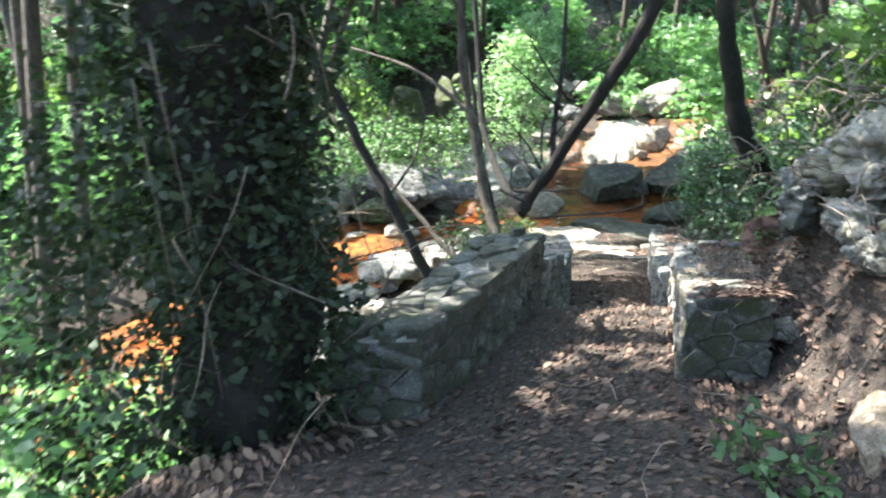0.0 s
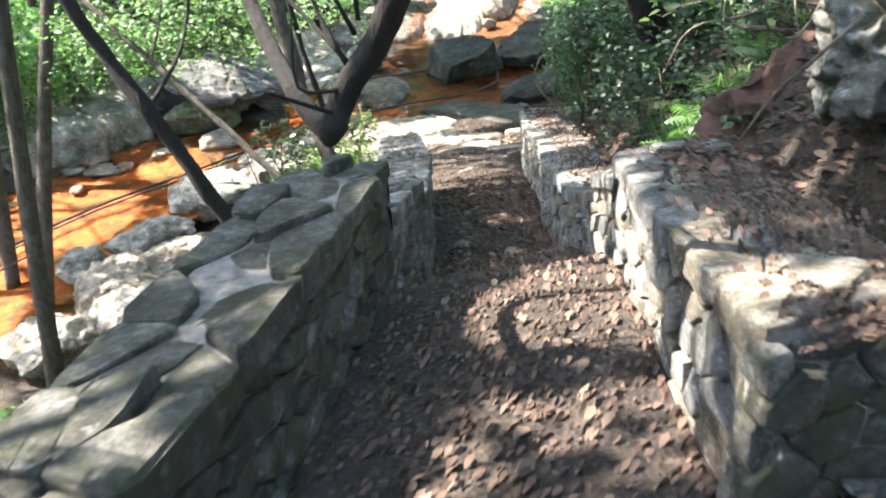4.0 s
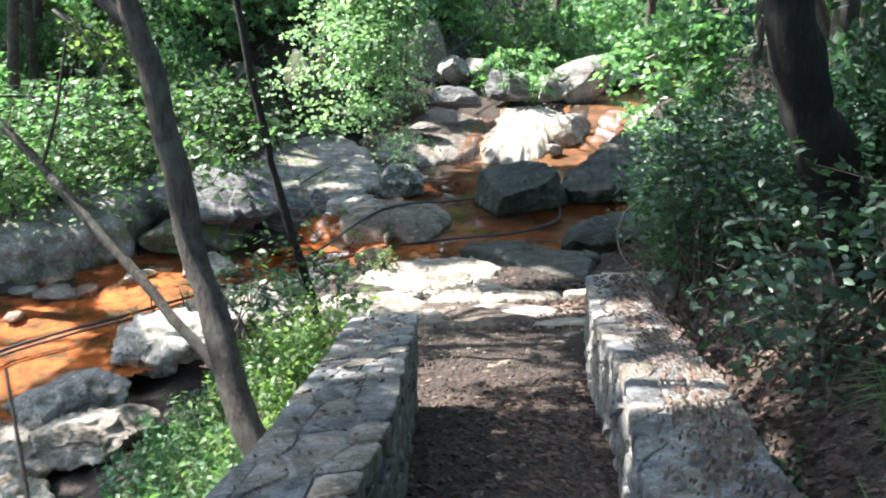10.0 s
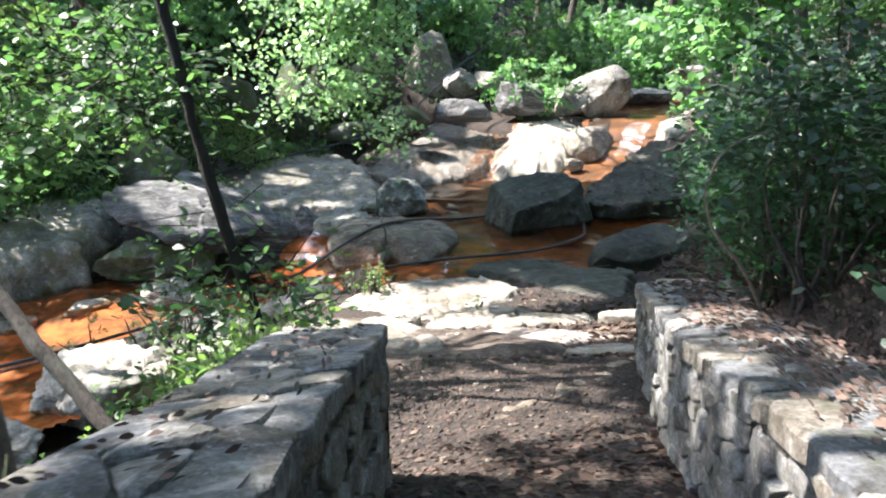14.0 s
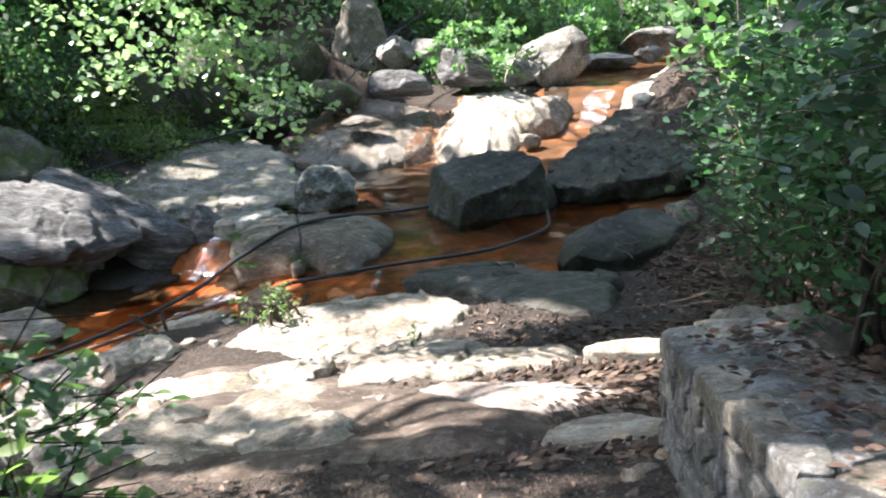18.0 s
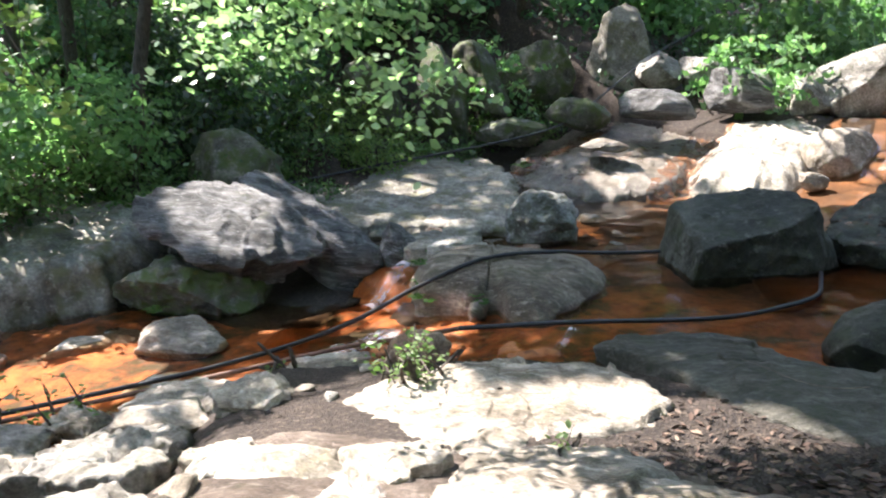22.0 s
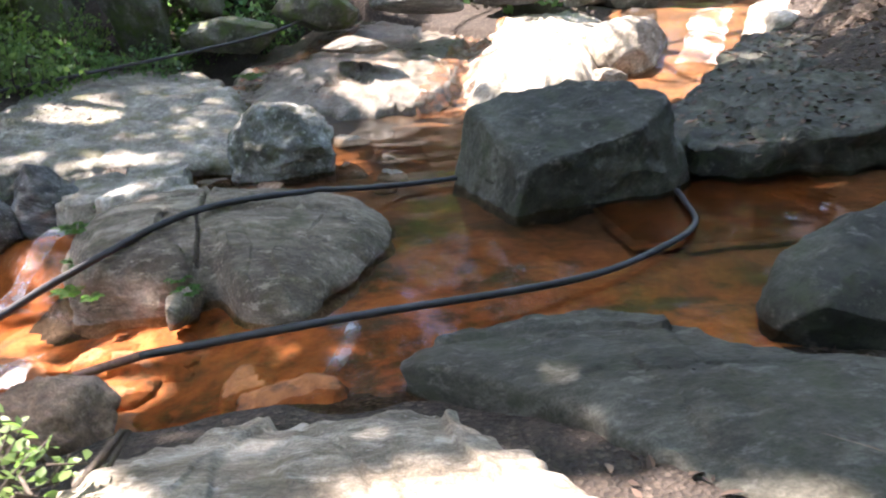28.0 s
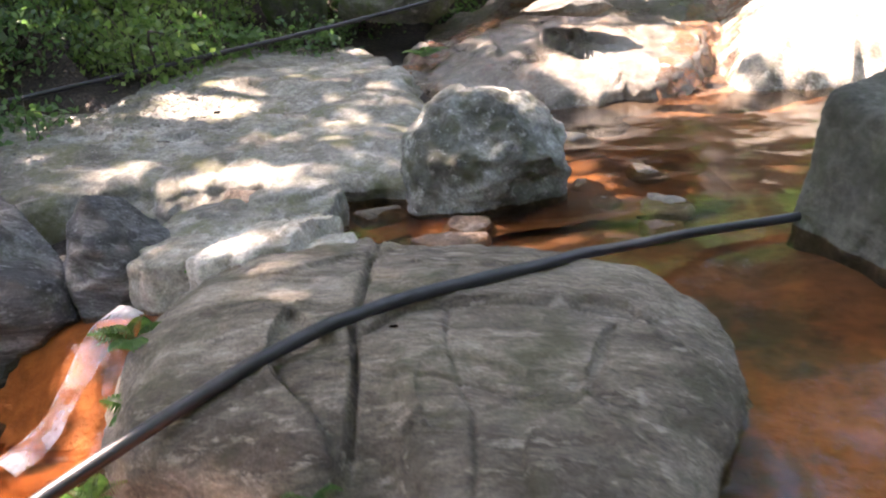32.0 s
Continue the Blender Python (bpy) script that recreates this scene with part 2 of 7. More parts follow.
def plain_material(name, a, b_col, scale=8.0, rough=0.85, bump=0.4, dist=0.02, detail=8.0):
    m, nt, b, _ = material(name)
    co = nt.nodes.new("ShaderNodeTexCoord").outputs["Object"]
    n1 = node(nt, "ShaderNodeTexNoise", Scale=scale, Detail=detail, Roughness=0.7)
    n2 = node(nt, "ShaderNodeTexNoise", Scale=scale * 0.13, Detail=4.0)
    nt.links.new(co, n1.inputs["Vector"])
    nt.links.new(co, n2.inputs["Vector"])
    c1 = ramp(nt, n1.outputs[0], [(0.32, a), (0.68, b_col)])
    c2 = ramp(nt, n2.outputs[0], [(0.35, (0.6, 0.6, 0.6)), (0.65, (1.2, 1.2, 1.2))])
    mul = nt.nodes.new("ShaderNodeMix")
    mul.data_type, mul.blend_type = "RGBA", "MULTIPLY"
    mul.inputs[0].default_value = 1.0
    nt.links.new(c1, mul.inputs[6])
    nt.links.new(c2, mul.inputs[7])
    nt.links.new(mul.outputs[2], b.inputs["Base Color"])
    b.inputs["Roughness"].default_value = rough
    bp = node(nt, "ShaderNodeBump", Strength=bump, Distance=dist)
    nt.links.new(n1.outputs[0], bp.inputs["Height"])
    nt.links.new(bp.outputs[0], b.inputs["Normal"])
    return m


M_SOIL = plain_material("soil_litter", (0.019, 0.013, 0.009), (0.075, 0.053, 0.038), 26.0, 0.95, 0.8, 0.03, 12.0)
sn = M_SOIL.node_tree
crumb = sn.nodes.new("ShaderNodeTexVoronoi")
crumb.inputs["Scale"].default_value = 42.0
sn.links.new(sn.nodes.new("ShaderNodeTexCoord").outputs["Object"], crumb.inputs["Vector"])
tone = mixed(sn, 0.55, sn.nodes["Principled BSDF"].inputs["Base Color"].links[0].from_socket, ramp(sn, crumb.outputs["Color"], [(0.2, (0.012, 0.010, 0.009)), (0.75, (0.055, 0.042, 0.034)), (0.95, (0.15, 0.12, 0.095))]))
sn.links.new(tone, sn.nodes["Principled BSDF"].inputs["Base Color"])
lump = node(sn, "ShaderNodeBump", Strength=0.7, Distance=0.02)
sn.links.new(crumb.outputs["Distance"], lump.inputs["Height"])
sn.links.new(sn.nodes["Principled BSDF"].inputs["Normal"].links[0].from_socket, lump.inputs["Normal"])
sn.links.new(lump.outputs[0], sn.nodes["Principled BSDF"].inputs["Normal"])
M_MORTAR = plain_material("mortar", (0.10, 0.095, 0.088), (0.30, 0.285, 0.26), 20.0, 0.95, 0.8, 0.02)
M_BARK = plain_material("bark_grey_brown", (0.045, 0.035, 0.027), (0.13, 0.105, 0.085), 24.0, 0.9, 0.9, 0.02)
# near-black copy of the bark that stands in for backlit shade
M_BARK_SHADE = plain_material("bark_in_shade", (0.008, 0.007, 0.006), (0.034, 0.028, 0.023), 24.0, 0.9, 0.9, 0.02)
def bark_material(name, a, b_col, lichen):
    """Furrowed bark: noise drawn out along the trunk, with grey-green lichen blotches."""
    m, nt, b, _ = material(name)
    co = nt.nodes.new("ShaderNodeTexCoord").outputs["Object"]
    mp = node(nt, "ShaderNodeMapping")
    mp.inputs["Scale"].default_value = (1.0, 1.0, 0.22)
    nt.links.new(co, mp.inputs[0])
    n1 = node(nt, "ShaderNodeTexNoise", Scale=38.0, Detail=7.0, Roughness=0.7)
    n2 = node(nt, "ShaderNodeTexNoise", Scale=5.0, Detail=5.0, Roughness=0.65)
    nt.links.new(mp.outputs[0], n1.inputs["Vector"])
    nt.links.new(co, n2.inputs["Vector"])
    c1 = ramp(nt, n1.outputs[0], [(0.35, a), (0.66, b_col)])
    col = mixed(nt, ramp(nt, n2.outputs[0], [(0.52, (0, 0, 0)), (0.66, (0.7, 0.7, 0.7))]), c1, lichen)
    nt.links.new(col, b.inputs["Base Color"])
    b.inputs["Roughness"].default_value = 0.92
    ad = nt.nodes.new("ShaderNodeMath")
    ad.operation = "MULTIPLY_ADD"
    ad.inputs[1].default_value = 0.6
    nt.links.new(n2.outputs[0], ad.inputs[0])
    nt.links.new(n1.outputs[0], ad.inputs[2])
    bp = node(nt, "ShaderNodeBump", Strength=1.0, Distance=0.035)
    nt.links.new(ad.outputs[0], bp.inputs["Height"])
    nt.links.new(bp.outputs[0], b.inputs["Normal"])
    return m


M_TRUNK = bark_material("bark_furrowed", (0.03, 0.024, 0.019), (0.105, 0.088, 0.072), (0.12, 0.12, 0.095))
# the furrowed bark again, with shade and backlighting put into its colour
M_TRUNK_SHADE = bark_material("bark_furrowed_in_shade", (0.006, 0.005, 0.004), (0.024, 0.02, 0.017), (0.03, 0.03, 0.024))
M_TWIG = plain_material("dead_twig", (0.10, 0.075, 0.055), (0.26, 0.21, 0.17), 30.0, 0.9, 0.5, 0.01)
M_STALK = plain_material("green_stalk", (0.05, 0.07, 0.025), (0.11, 0.13, 0.05), 30.0, 0.8, 0.3, 0.005)
M_HOSE = plain_material("black_pipe_plastic", (0.012, 0.013, 0.015), (0.035, 0.037, 0.042), 12.0, 0.45, 0.15, 0.005)
M_HOSER = plain_material("pipe_rust_coated", (0.10, 0.045, 0.03), (0.26, 0.13, 0.09), 16.0, 0.7, 0.3, 0.005)
M_REDROCK = plain_material("red_earth", (0.065, 0.034, 0.025), (0.15, 0.085, 0.065), 10.0, 0.95, 0.7, 0.03)


def leaf_material(name, a, b_col, translucency=0.35, rough=0.45):
    m, nt, b, out = material(name)
    geo = nt.nodes.new("ShaderNodeNewGeometry")
    col = ramp(nt, geo.outputs["Random Per Island"], [(0.0, a), (1.0, b_col)])
    nt.links.new(col, b.inputs["Base Color"])
    b.inputs["Roughness"].default_value = rough
    if translucency:
        tr = nt.nodes.new("ShaderNodeBsdfTranslucent")
        lift = nt.nodes.new("ShaderNodeMix")
        lift.data_type, lift.blend_type = "RGBA", "MULTIPLY"
        lift.inputs[0].default_value = 1.0
        lift.inputs[7].default_value = (1.6, 2.0, 1.1, 1)
        nt.links.new(col, lift.inputs[6])
        nt.links.new(lift.outputs[2], tr.inputs[0])
        mx = nt.nodes.new("ShaderNodeMixShader")
        mx.inputs[0].default_value = translucency
        nt.links.new(b.outputs[0], mx.inputs[1])
        nt.links.new(tr.outputs[0], mx.inputs[2])
        nt.links.new(mx.outputs[0], out.inputs[0])
    return m


L_MID = leaf_material("leaf_green", (0.045, 0.10, 0.045), (0.115, 0.195, 0.085), 0.4)
L_LIGHT = leaf_material("leaf_light_green", (0.09, 0.155, 0.055), (0.18, 0.25, 0.095), 0.45)
L_DARK = leaf_material("leaf_dark_green", (0.018, 0.042, 0.024), (0.05, 0.098, 0.055), 0.25)
L_BLUE = leaf_material("leaf_blue_green", (0.035, 0.10, 0.05), (0.09, 0.19, 0.10), 0.4)
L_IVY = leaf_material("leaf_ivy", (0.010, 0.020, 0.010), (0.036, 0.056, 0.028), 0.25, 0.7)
L_FERN = leaf_material("leaf_fern", (0.06, 0.13, 0.045), (0.125, 0.21, 0.085), 0.4)
L_DEAD = leaf_material("dead_leaf", (0.028, 0.017, 0.012), (0.124, 0.077, 0.055), 0.0, 0.8)
# leaf colour lifted towards white to stand in for sun glare
L_HANG = leaf_material("leaf_paled_as_sunlit", (0.15, 0.25, 0.15), (0.33, 0.43, 0.30), 0.45, 0.3)
L_PALE = leaf_material("dead_leaf_pale", (0.055, 0.036, 0.024), (0.19, 0.132, 0.092), 0.0, 0.7)
# lighter green: part of the brightness of sunlit foliage is in this colour
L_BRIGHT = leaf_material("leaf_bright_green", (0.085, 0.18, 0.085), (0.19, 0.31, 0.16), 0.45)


def bed_material():
    """Stream bed: orange iron deposit in the fast water, dark stones between; the pool's brown carries its depth, shade
    and dark reflections.
    """
    m, nt, b, out = material("rust_stream_bed")
    pos = nt.nodes.new("ShaderNodeNewGeometry").outputs["Position"]
    n1 = node(nt, "ShaderNodeTexNoise", Scale=1.7, Detail=6.0, Roughness=0.62)
    n2 = node(nt, "ShaderNodeTexNoise", Scale=11.0, Detail=6.0, Roughness=0.7)
    for n in (n1, n2):
        nt.links.new(pos, n.inputs["Vector"])
    n3 = node(nt, "ShaderNodeTexNoise", Scale=4.5, Detail=5.0, Roughness=0.6)
    nt.links.new(pos, n3.inputs["Vector"])
    patch = nt.nodes.new("ShaderNodeMath")
    patch.operation = "MULTIPLY_ADD"
    patch.inputs[1].default_value = 0.6
    nt.links.new(n3.outputs[0], patch.inputs[0])
    sh = nt.nodes.new("ShaderNodeMath")
    sh.operation = "SUBTRACT"
    sh.inputs[1].default_value = 0.3
    nt.links.new(n1.outputs[0], sh.inputs[0])
    nt.links.new(sh.outputs[0], patch.inputs[2])
    rust = ramp(nt, patch.outputs[0], [(0.33, (0.055, 0.045, 0.02)), (0.41, (0.13, 0.06, 0.026)), (0.50, (0.33, 0.115, 0.038)), (0.68, (0.50, 0.185, 0.06))])
    pool_shade = ramp(nt, n1.outputs[0], [(0.36, (0.075, 0.042, 0.023)), (0.52, (0.16, 0.08, 0.04)), (0.68, (0.29, 0.135, 0.058))])
    sep = nt.nodes.new("ShaderNodeSeparateXYZ")
    nt.links.new(pos, sep.inputs[0])
    ad = nt.nodes.new("ShaderNodeMath")
    ad.operation = "ADD"
    lean = nt.nodes.new("ShaderNodeMath")
    lean.operation = "MULTIPLY_ADD"
    nt.links.new(sep.outputs["X"], lean.inputs[0])
    lean.inputs[1].default_value = 0.8
    nt.links.new(sep.outputs["Y"], lean.inputs[2])
    nt.links.new(lean.outputs[0], ad.inputs[0])
    nt.links.new(n1.outputs[0], ad.inputs[1])
    # the brown tone fades in by position, where the pool lies shaded
    mr = node(nt, "ShaderNodeMapRange")
    mr.inputs["From Min"].default_value, mr.inputs["From Max"].default_value = 24.2, 26.4
    nt.links.new(ad.outputs[0], mr.inputs["Value"])
    col = mixed(nt, mr.outputs[0], rust, pool_shade)
    grain = ramp(nt, n2.outputs[0], [(0.3, (0.5, 0.48, 0.45)), (0.62, (1.1, 1.1, 1.1))])
    mul = nt.nodes.new("ShaderNodeMix")
    mul.data_type, mul.blend_type = "RGBA", "MULTIPLY"
    mul.inputs[0].default_value = 0.8
    nt.links.new(col, mul.inputs[6])
    nt.links.new(grain, mul.inputs[7])
    nt.links.new(mul.outputs[2], b.inputs["Base Color"])
    b.inputs["Roughness"].default_value = 0.8
    bp = node(nt, "ShaderNodeBump", Strength=0.8, Distance=0.04)
    nt.links.new(n2.outputs[0], bp.inputs["Height"])
    nt.links.new(bp.outputs[0], b.inputs["Normal"])
    return m


def water_material():
    """Clear, tea-tinted shallow water with small ripples."""
    m, nt, b, out = material("stream_water")
    nt.nodes.remove(b)
    co = nt.nodes.new("ShaderNodeTexCoord").outputs["Object"]
    n2 = node(nt, "ShaderNodeTexNoise", Scale=7.0, Detail=4.0)
    nt.links.new(co, n2.inputs["Vector"])
    bp = node(nt, "ShaderNodeBump", Strength=0.22, Distance=0.02)
    nt.links.new(n2.outputs[0], bp.inputs["Height"])
    clear, shine, mix, fres = (nt.nodes.new("ShaderNode" + k) for k in ("BsdfTransparent", "BsdfGlossy", "MixShader", "Fresnel"))
    clear.inputs[0].default_value = (0.84, 0.70, 0.55, 1)
    shine.inputs["Roughness"].default_value = 0.06
    fres.inputs["IOR"].default_value = 1.28
    nt.links.new(bp.outputs[0], shine.inputs["Normal"])
    nt.links.new(bp.outputs[0], fres.inputs["Normal"])
    nt.links.new(fres.outputs[0], mix.inputs[0])
    nt.links.new(clear.outputs[0], mix.inputs[1])
    nt.links.new(shine.outputs[0], mix.inputs[2])
    nt.links.new(mix.outputs[0], out.inputs[0])
    return m


M_RUSTBED = bed_material()
M_WATER = water_material()
M_FOAM = plain_material("white_water", (0.40, 0.36, 0.38), (0.82, 0.82, 0.86), 9.0, 0.3, 0.2, 0.02)
fn = M_FOAM.node_tree
see, mixf = fn.nodes.new("ShaderNodeBsdfTransparent"), fn.nodes.new("ShaderNodeMixShader")
streak = node(fn, "ShaderNodeTexNoise", Scale=10.0, Detail=3.0)
fn.links.new(fn.nodes.new("ShaderNodeTexCoord").outputs["Object"], streak.inputs["Vector"])
fn.links.new(ramp(fn, streak.outputs[0], [(0.3, (0.0, 0.0, 0.0)), (0.75, (0.66, 0.66, 0.66))]), mixf.inputs[0])
fn.links.new(see.outputs[0], mixf.inputs[1])
fn.links.new(fn.nodes["Principled BSDF"].outputs[0], mixf.inputs[2])
fn.links.new(mixf.outputs[0], fn.nodes["Material Output"].inputs[0])


M_FALL = plain_material("sheet_of_falling_water", (0.36, 0.20, 0.16), (0.74, 0.62, 0.60), 5.0, 0.25, 0.3, 0.02)
fw = M_FALL.node_tree
thin, half_mix = fw.nodes.new("ShaderNodeBsdfTransparent"), fw.nodes.new("ShaderNodeMixShader")
tongue = node(fw, "ShaderNodeTexNoise", Scale=3.2, Detail=4.0)
fw.links.new(fw.nodes.new("ShaderNodeTexCoord").outputs["Object"], tongue.inputs["Vector"])
fw.links.new(ramp(fw, tongue.outputs[0], [(0.40, (0.1, 0.1, 0.1)), (0.62, (0.7, 0.7, 0.7))]), half_mix.inputs[0])
fw.links.new(thin.outputs[0], half_mix.inputs[1])
fw.links.new(fw.nodes["Principled BSDF"].outputs[0], half_mix.inputs[2])
fw.links.new(half_mix.outputs[0], fw.nodes["Material Output"].inputs[0])


# ---- mesh helpers ----
def mesh_object(name, verts, faces, mat, parent=None, smooth=True, label="", kind=""):
    me = bpy.data.meshes.new(name)
    if isinstance(faces, np.ndarray):
        n, k = faces.shape
        me.vertices.add(len(verts))
        me.vertices.foreach_set("co", np.asarray(verts, np.float32).ravel())
        me.loops.add(n * k)
        me.loops.foreach_set("vertex_index", faces.astype(np.int32).ravel())
        me.polygons.add(n)
        me.polygons.foreach_set("loop_start", np.arange(0, n * k, k, dtype=np.int32))
        me.update(calc_edges=True)
    else:
        me.from_pydata([tuple(v) for v in verts], [], faces)
    if smooth:
        me.polygons.foreach_set("use_smooth", np.ones(len(me.polygons), bool))
    if mat:
        me.materials.append(mat)
    ob = new(name, me)
    if parent:
        ob.parent = parent
    if label or kind:
        tagged(ob, label, kind=kind)
    return ob


def empty(name, at, label, category, group="", kind=""):
    ob = new(name)
    ob.location = at
    return tagged(ob, label, category, group, kind)


SPHERES = {}


def sphere(sub):
    if sub not in SPHERES:
        bm = bmesh.new()
        bmesh.ops.create_icosphere(bm, subdivisions=sub, radius=1.0)
        SPHERES[sub] = (np.array([v.co for v in bm.verts]), np.array([[v.index for v in f.verts] for f in bm.faces]))
        bm.free()
    return SPHERES[sub]


def cells(q, seed):
    """One random level per warped cell: broken, blocky faces."""
    i = np.floor(q).astype(np.int64)
    n = i[:, 0] * 73856093 ^ i[:, 1] * 19349663 ^ i[:, 2] * 83492791 ^ seed * 7919
    n = (n ^ (n >> 13)) * 1274126177 & 0x7FFFFFFF
    return ((n ^ (n >> 15)) & 0xFFFF) / 32767.5 - 1


def rock_shape(half, seed, boxy=2.6, amp=0.16, cuts=9, strata=0.0, sub=0, crag=0.05, blocks=0.03, cracks=(), planes=()):
    rng = np.random.default_rng(seed)
    v, f = sphere(sub or (6 if max(half) > 0.84 else 5))
    p = v / (np.abs(v) ** boxy).sum(1, keepdims=True) ** (1 / boxy)
    p = p * (1 + amp * fbm(v * 1.2 + seed * 7.7, 3)[:, None])
    for _ in range(cuts):
        n = rng.normal(size=3)
        n /= np.linalg.norm(n)
        d = rng.uniform(0.58, 0.93)
        p = p - np.maximum(p @ n - d, 0)[:, None] * n * 0.92
    for *n, d in planes:                                     # broken faces that the rock is known by
        n = np.array(n) / np.linalg.norm(n)
        p = p - (0.035 * np.logaddexp(0, (p @ n - d) / 0.035))[:, None] * n
    p = p * np.asarray(half)
    size = float(np.mean(half))
    if strata:
        bent = p[:, 2] + 0.12 * size * vnoise(p / size * 0.9 + seed)
        layer = vnoise(np.stack([p[:, 0] * 0.4, p[:, 1] * 0.4, bent * 6.5 / size + seed], 1))
        p[:, :2] *= 1 + strata * (layer + 0.5 * np.sign(layer))[:, None]
    q = p / size
    ridge = 1 - 2.2 * np.abs(fbm(q * 1.9 + seed * 3.1, 3))
    warped = q * [1.5, 1.5, 2.6] + 0.35 * np.stack([fbm(q * 1.7 + k * 9.1 + seed, 3) for k in range(3)], 1)
    step = cells(warped, seed) + 0.4 * cells(warped * 2.3 + 5, seed + 1)
    p = p + v * (size * (crag * ridge + 0.5 * crag * fbm(q * 6 + seed, 4) + 0.12 * crag * fbm(q * 24 + seed, 3) + blocks * step))[:, None]
    for a, b, c, width, depth in cracks:                     # grooves along a*x + b*y = c, wandering a little
        d = np.abs(a * p[:, 0] + b * p[:, 1] - c + 0.05 * fbm(p * 3 + seed, 3))
        p = p - v * (depth * np.clip(1 - d / width, 0, 1))[:, None]
    return p, f


def rock(name, at, half, seed, mat, label, rot=(0, 0, 0), group="", category="rock", **shape):
    p, f = rock_shape(half, seed, **shape)
    ob = mesh_object(name, p, f, mat)
    ob.matrix_world = pose(*at, *rot)
    return tagged(ob, label, category, group)


def slab(name, outline, z0, slope, mat, label, seed, dome=0.06, depth=0.4, lip=0.08, under=0.0, rough=0.02, ragged=0.05, cracks=(), strata=0.0, size=(150, 46), group="", category="rock ledge", bevel=0.07):
    """A bedrock slab with a free outline: a tilted, gently domed top, a rounded lip and sides that flare or undercut."""
    o = np.array(outline, float)
    c = o.mean(0)
    k = len(o)
    n, m = size
    edge = []
    for t in np.linspace(0, k, n, endpoint=False):
        i, u = int(t), t - int(t)
        a, b, d, e = (o[(i + j) % k] for j in (-1, 0, 1, 2))
        edge.append(0.5 * (2 * b + (d - a) * u + (2 * a - 5 * b + 4 * d - e) * u * u + (3 * b - a - 3 * d + e) * u**3))
    edge = np.array(edge)
    w = fbm(np.stack([edge[:, 0] * 1.9, edge[:, 1] * 1.9, np.full(n, seed * 1.7)], 1), 6, 0.68)
    arm = (edge - c) * (1 + ragged * w / (0.35 + np.linalg.norm(edge - c, axis=1)))[:, None]
    us = np.concatenate([np.linspace(0.015, 1 - bevel, m - 14), 1 - bevel * (1 - np.sin(np.linspace(0.1, 1, 14) * np.pi / 2))])
    rings = []
    for u in us:
        xy = arm * u
        z = slope[0] * xy[:, 0] + slope[1] * xy[:, 1] + dome * (1 - u * u) - lip * (1 - np.sqrt(np.clip(1 - (max(u - 1 + bevel, 0) / bevel) ** 2, 0, 1)))
        rings.append(np.column_stack([xy, z]))
    q = np.concatenate(rings)
    far = np.concatenate([np.full(n, min(1.0, (1 - u) * 6)) for u in us])
    g = np.column_stack([q[:, :2] + c, np.full(len(q), seed * 3.3)])
    warped = np.column_stack([g[:, :2] * 1.1, np.full(len(q), 0.5)]) + 0.5 * np.column_stack([fbm(g * 0.9 + 7 * j, 3) for j in range(3)])
    q[:, 2] += rough * (1.6 * fbm(g * 0.9, 3) + 0.55 * fbm(g * 4, 4) + 0.16 * fbm(g * 17, 3)) + 0.9 * rough * cells(warped, seed) + 0.35 * rough * cells(warped * 2.7 + 3, seed + 5)
    if strata:
        lay = vnoise(np.column_stack([g[:, 0] * 0.5, (g[:, 1] + 0.25 * g[:, 0]) * 9, q[:, 2] * 3]))
        q[:, 2] += strata * (lay + 0.4 * np.sign(lay))
    for a, b, d0, width, deep in cracks:
        d = np.abs(a * q[:, 0] + b * q[:, 1] - d0 + 0.05 * fbm(g * 3, 3))
        q[:, 2] -= deep * np.clip(1 - d / width, 0, 1) * np.minimum(1, far + 0.3)
    rim = q[-n:]
    sides = []
    for j in range(1, 9):
        u = j / 8
        ring = rim.copy()
        push = (0.06 * (1 - (1 - u) ** 2) if not under else -under * np.sin(u * np.pi / 2))
        bulge = 0.07 * fbm(np.column_stack([g[-n:, :2] * 2.6, np.full(n, j * 0.9 + seed)]), 4)
        ring[:, :2] *= (1 + push + bulge)[:, None]
        ring[:, 2] -= depth * u
        sides.append(ring)
    p = np.concatenate([q] + sides)
    rows = len(p) // n
    i, j = np.meshgrid(np.arange(rows - 1), np.arange(n), indexing="ij")
    a, b = i * n + j, i * n + (j + 1) % n
    faces = np.stack([a, a + n, b + n, b], -1).reshape(-1, 4)
    ob = mesh_object(name, p, faces, mat)
    ob.matrix_world = pose(c[0], c[1], z0)
    return tagged(ob, label, category, group)


def top_of(ob):
    """A function that gives the height of an object's upper surface at x, y (or None)."""
    tree_ = BVHTree.FromPolygons([ob.matrix_world @ v.co for v in ob.data.vertices], [tuple(p.vertices) for p in ob.data.polygons])

    def at(x, y):
        hit = tree_.ray_cast(Vector((x, y, 20)), Vector((0, 0, -1)))
        return None if hit[0] is None else hit[0].z
    return at


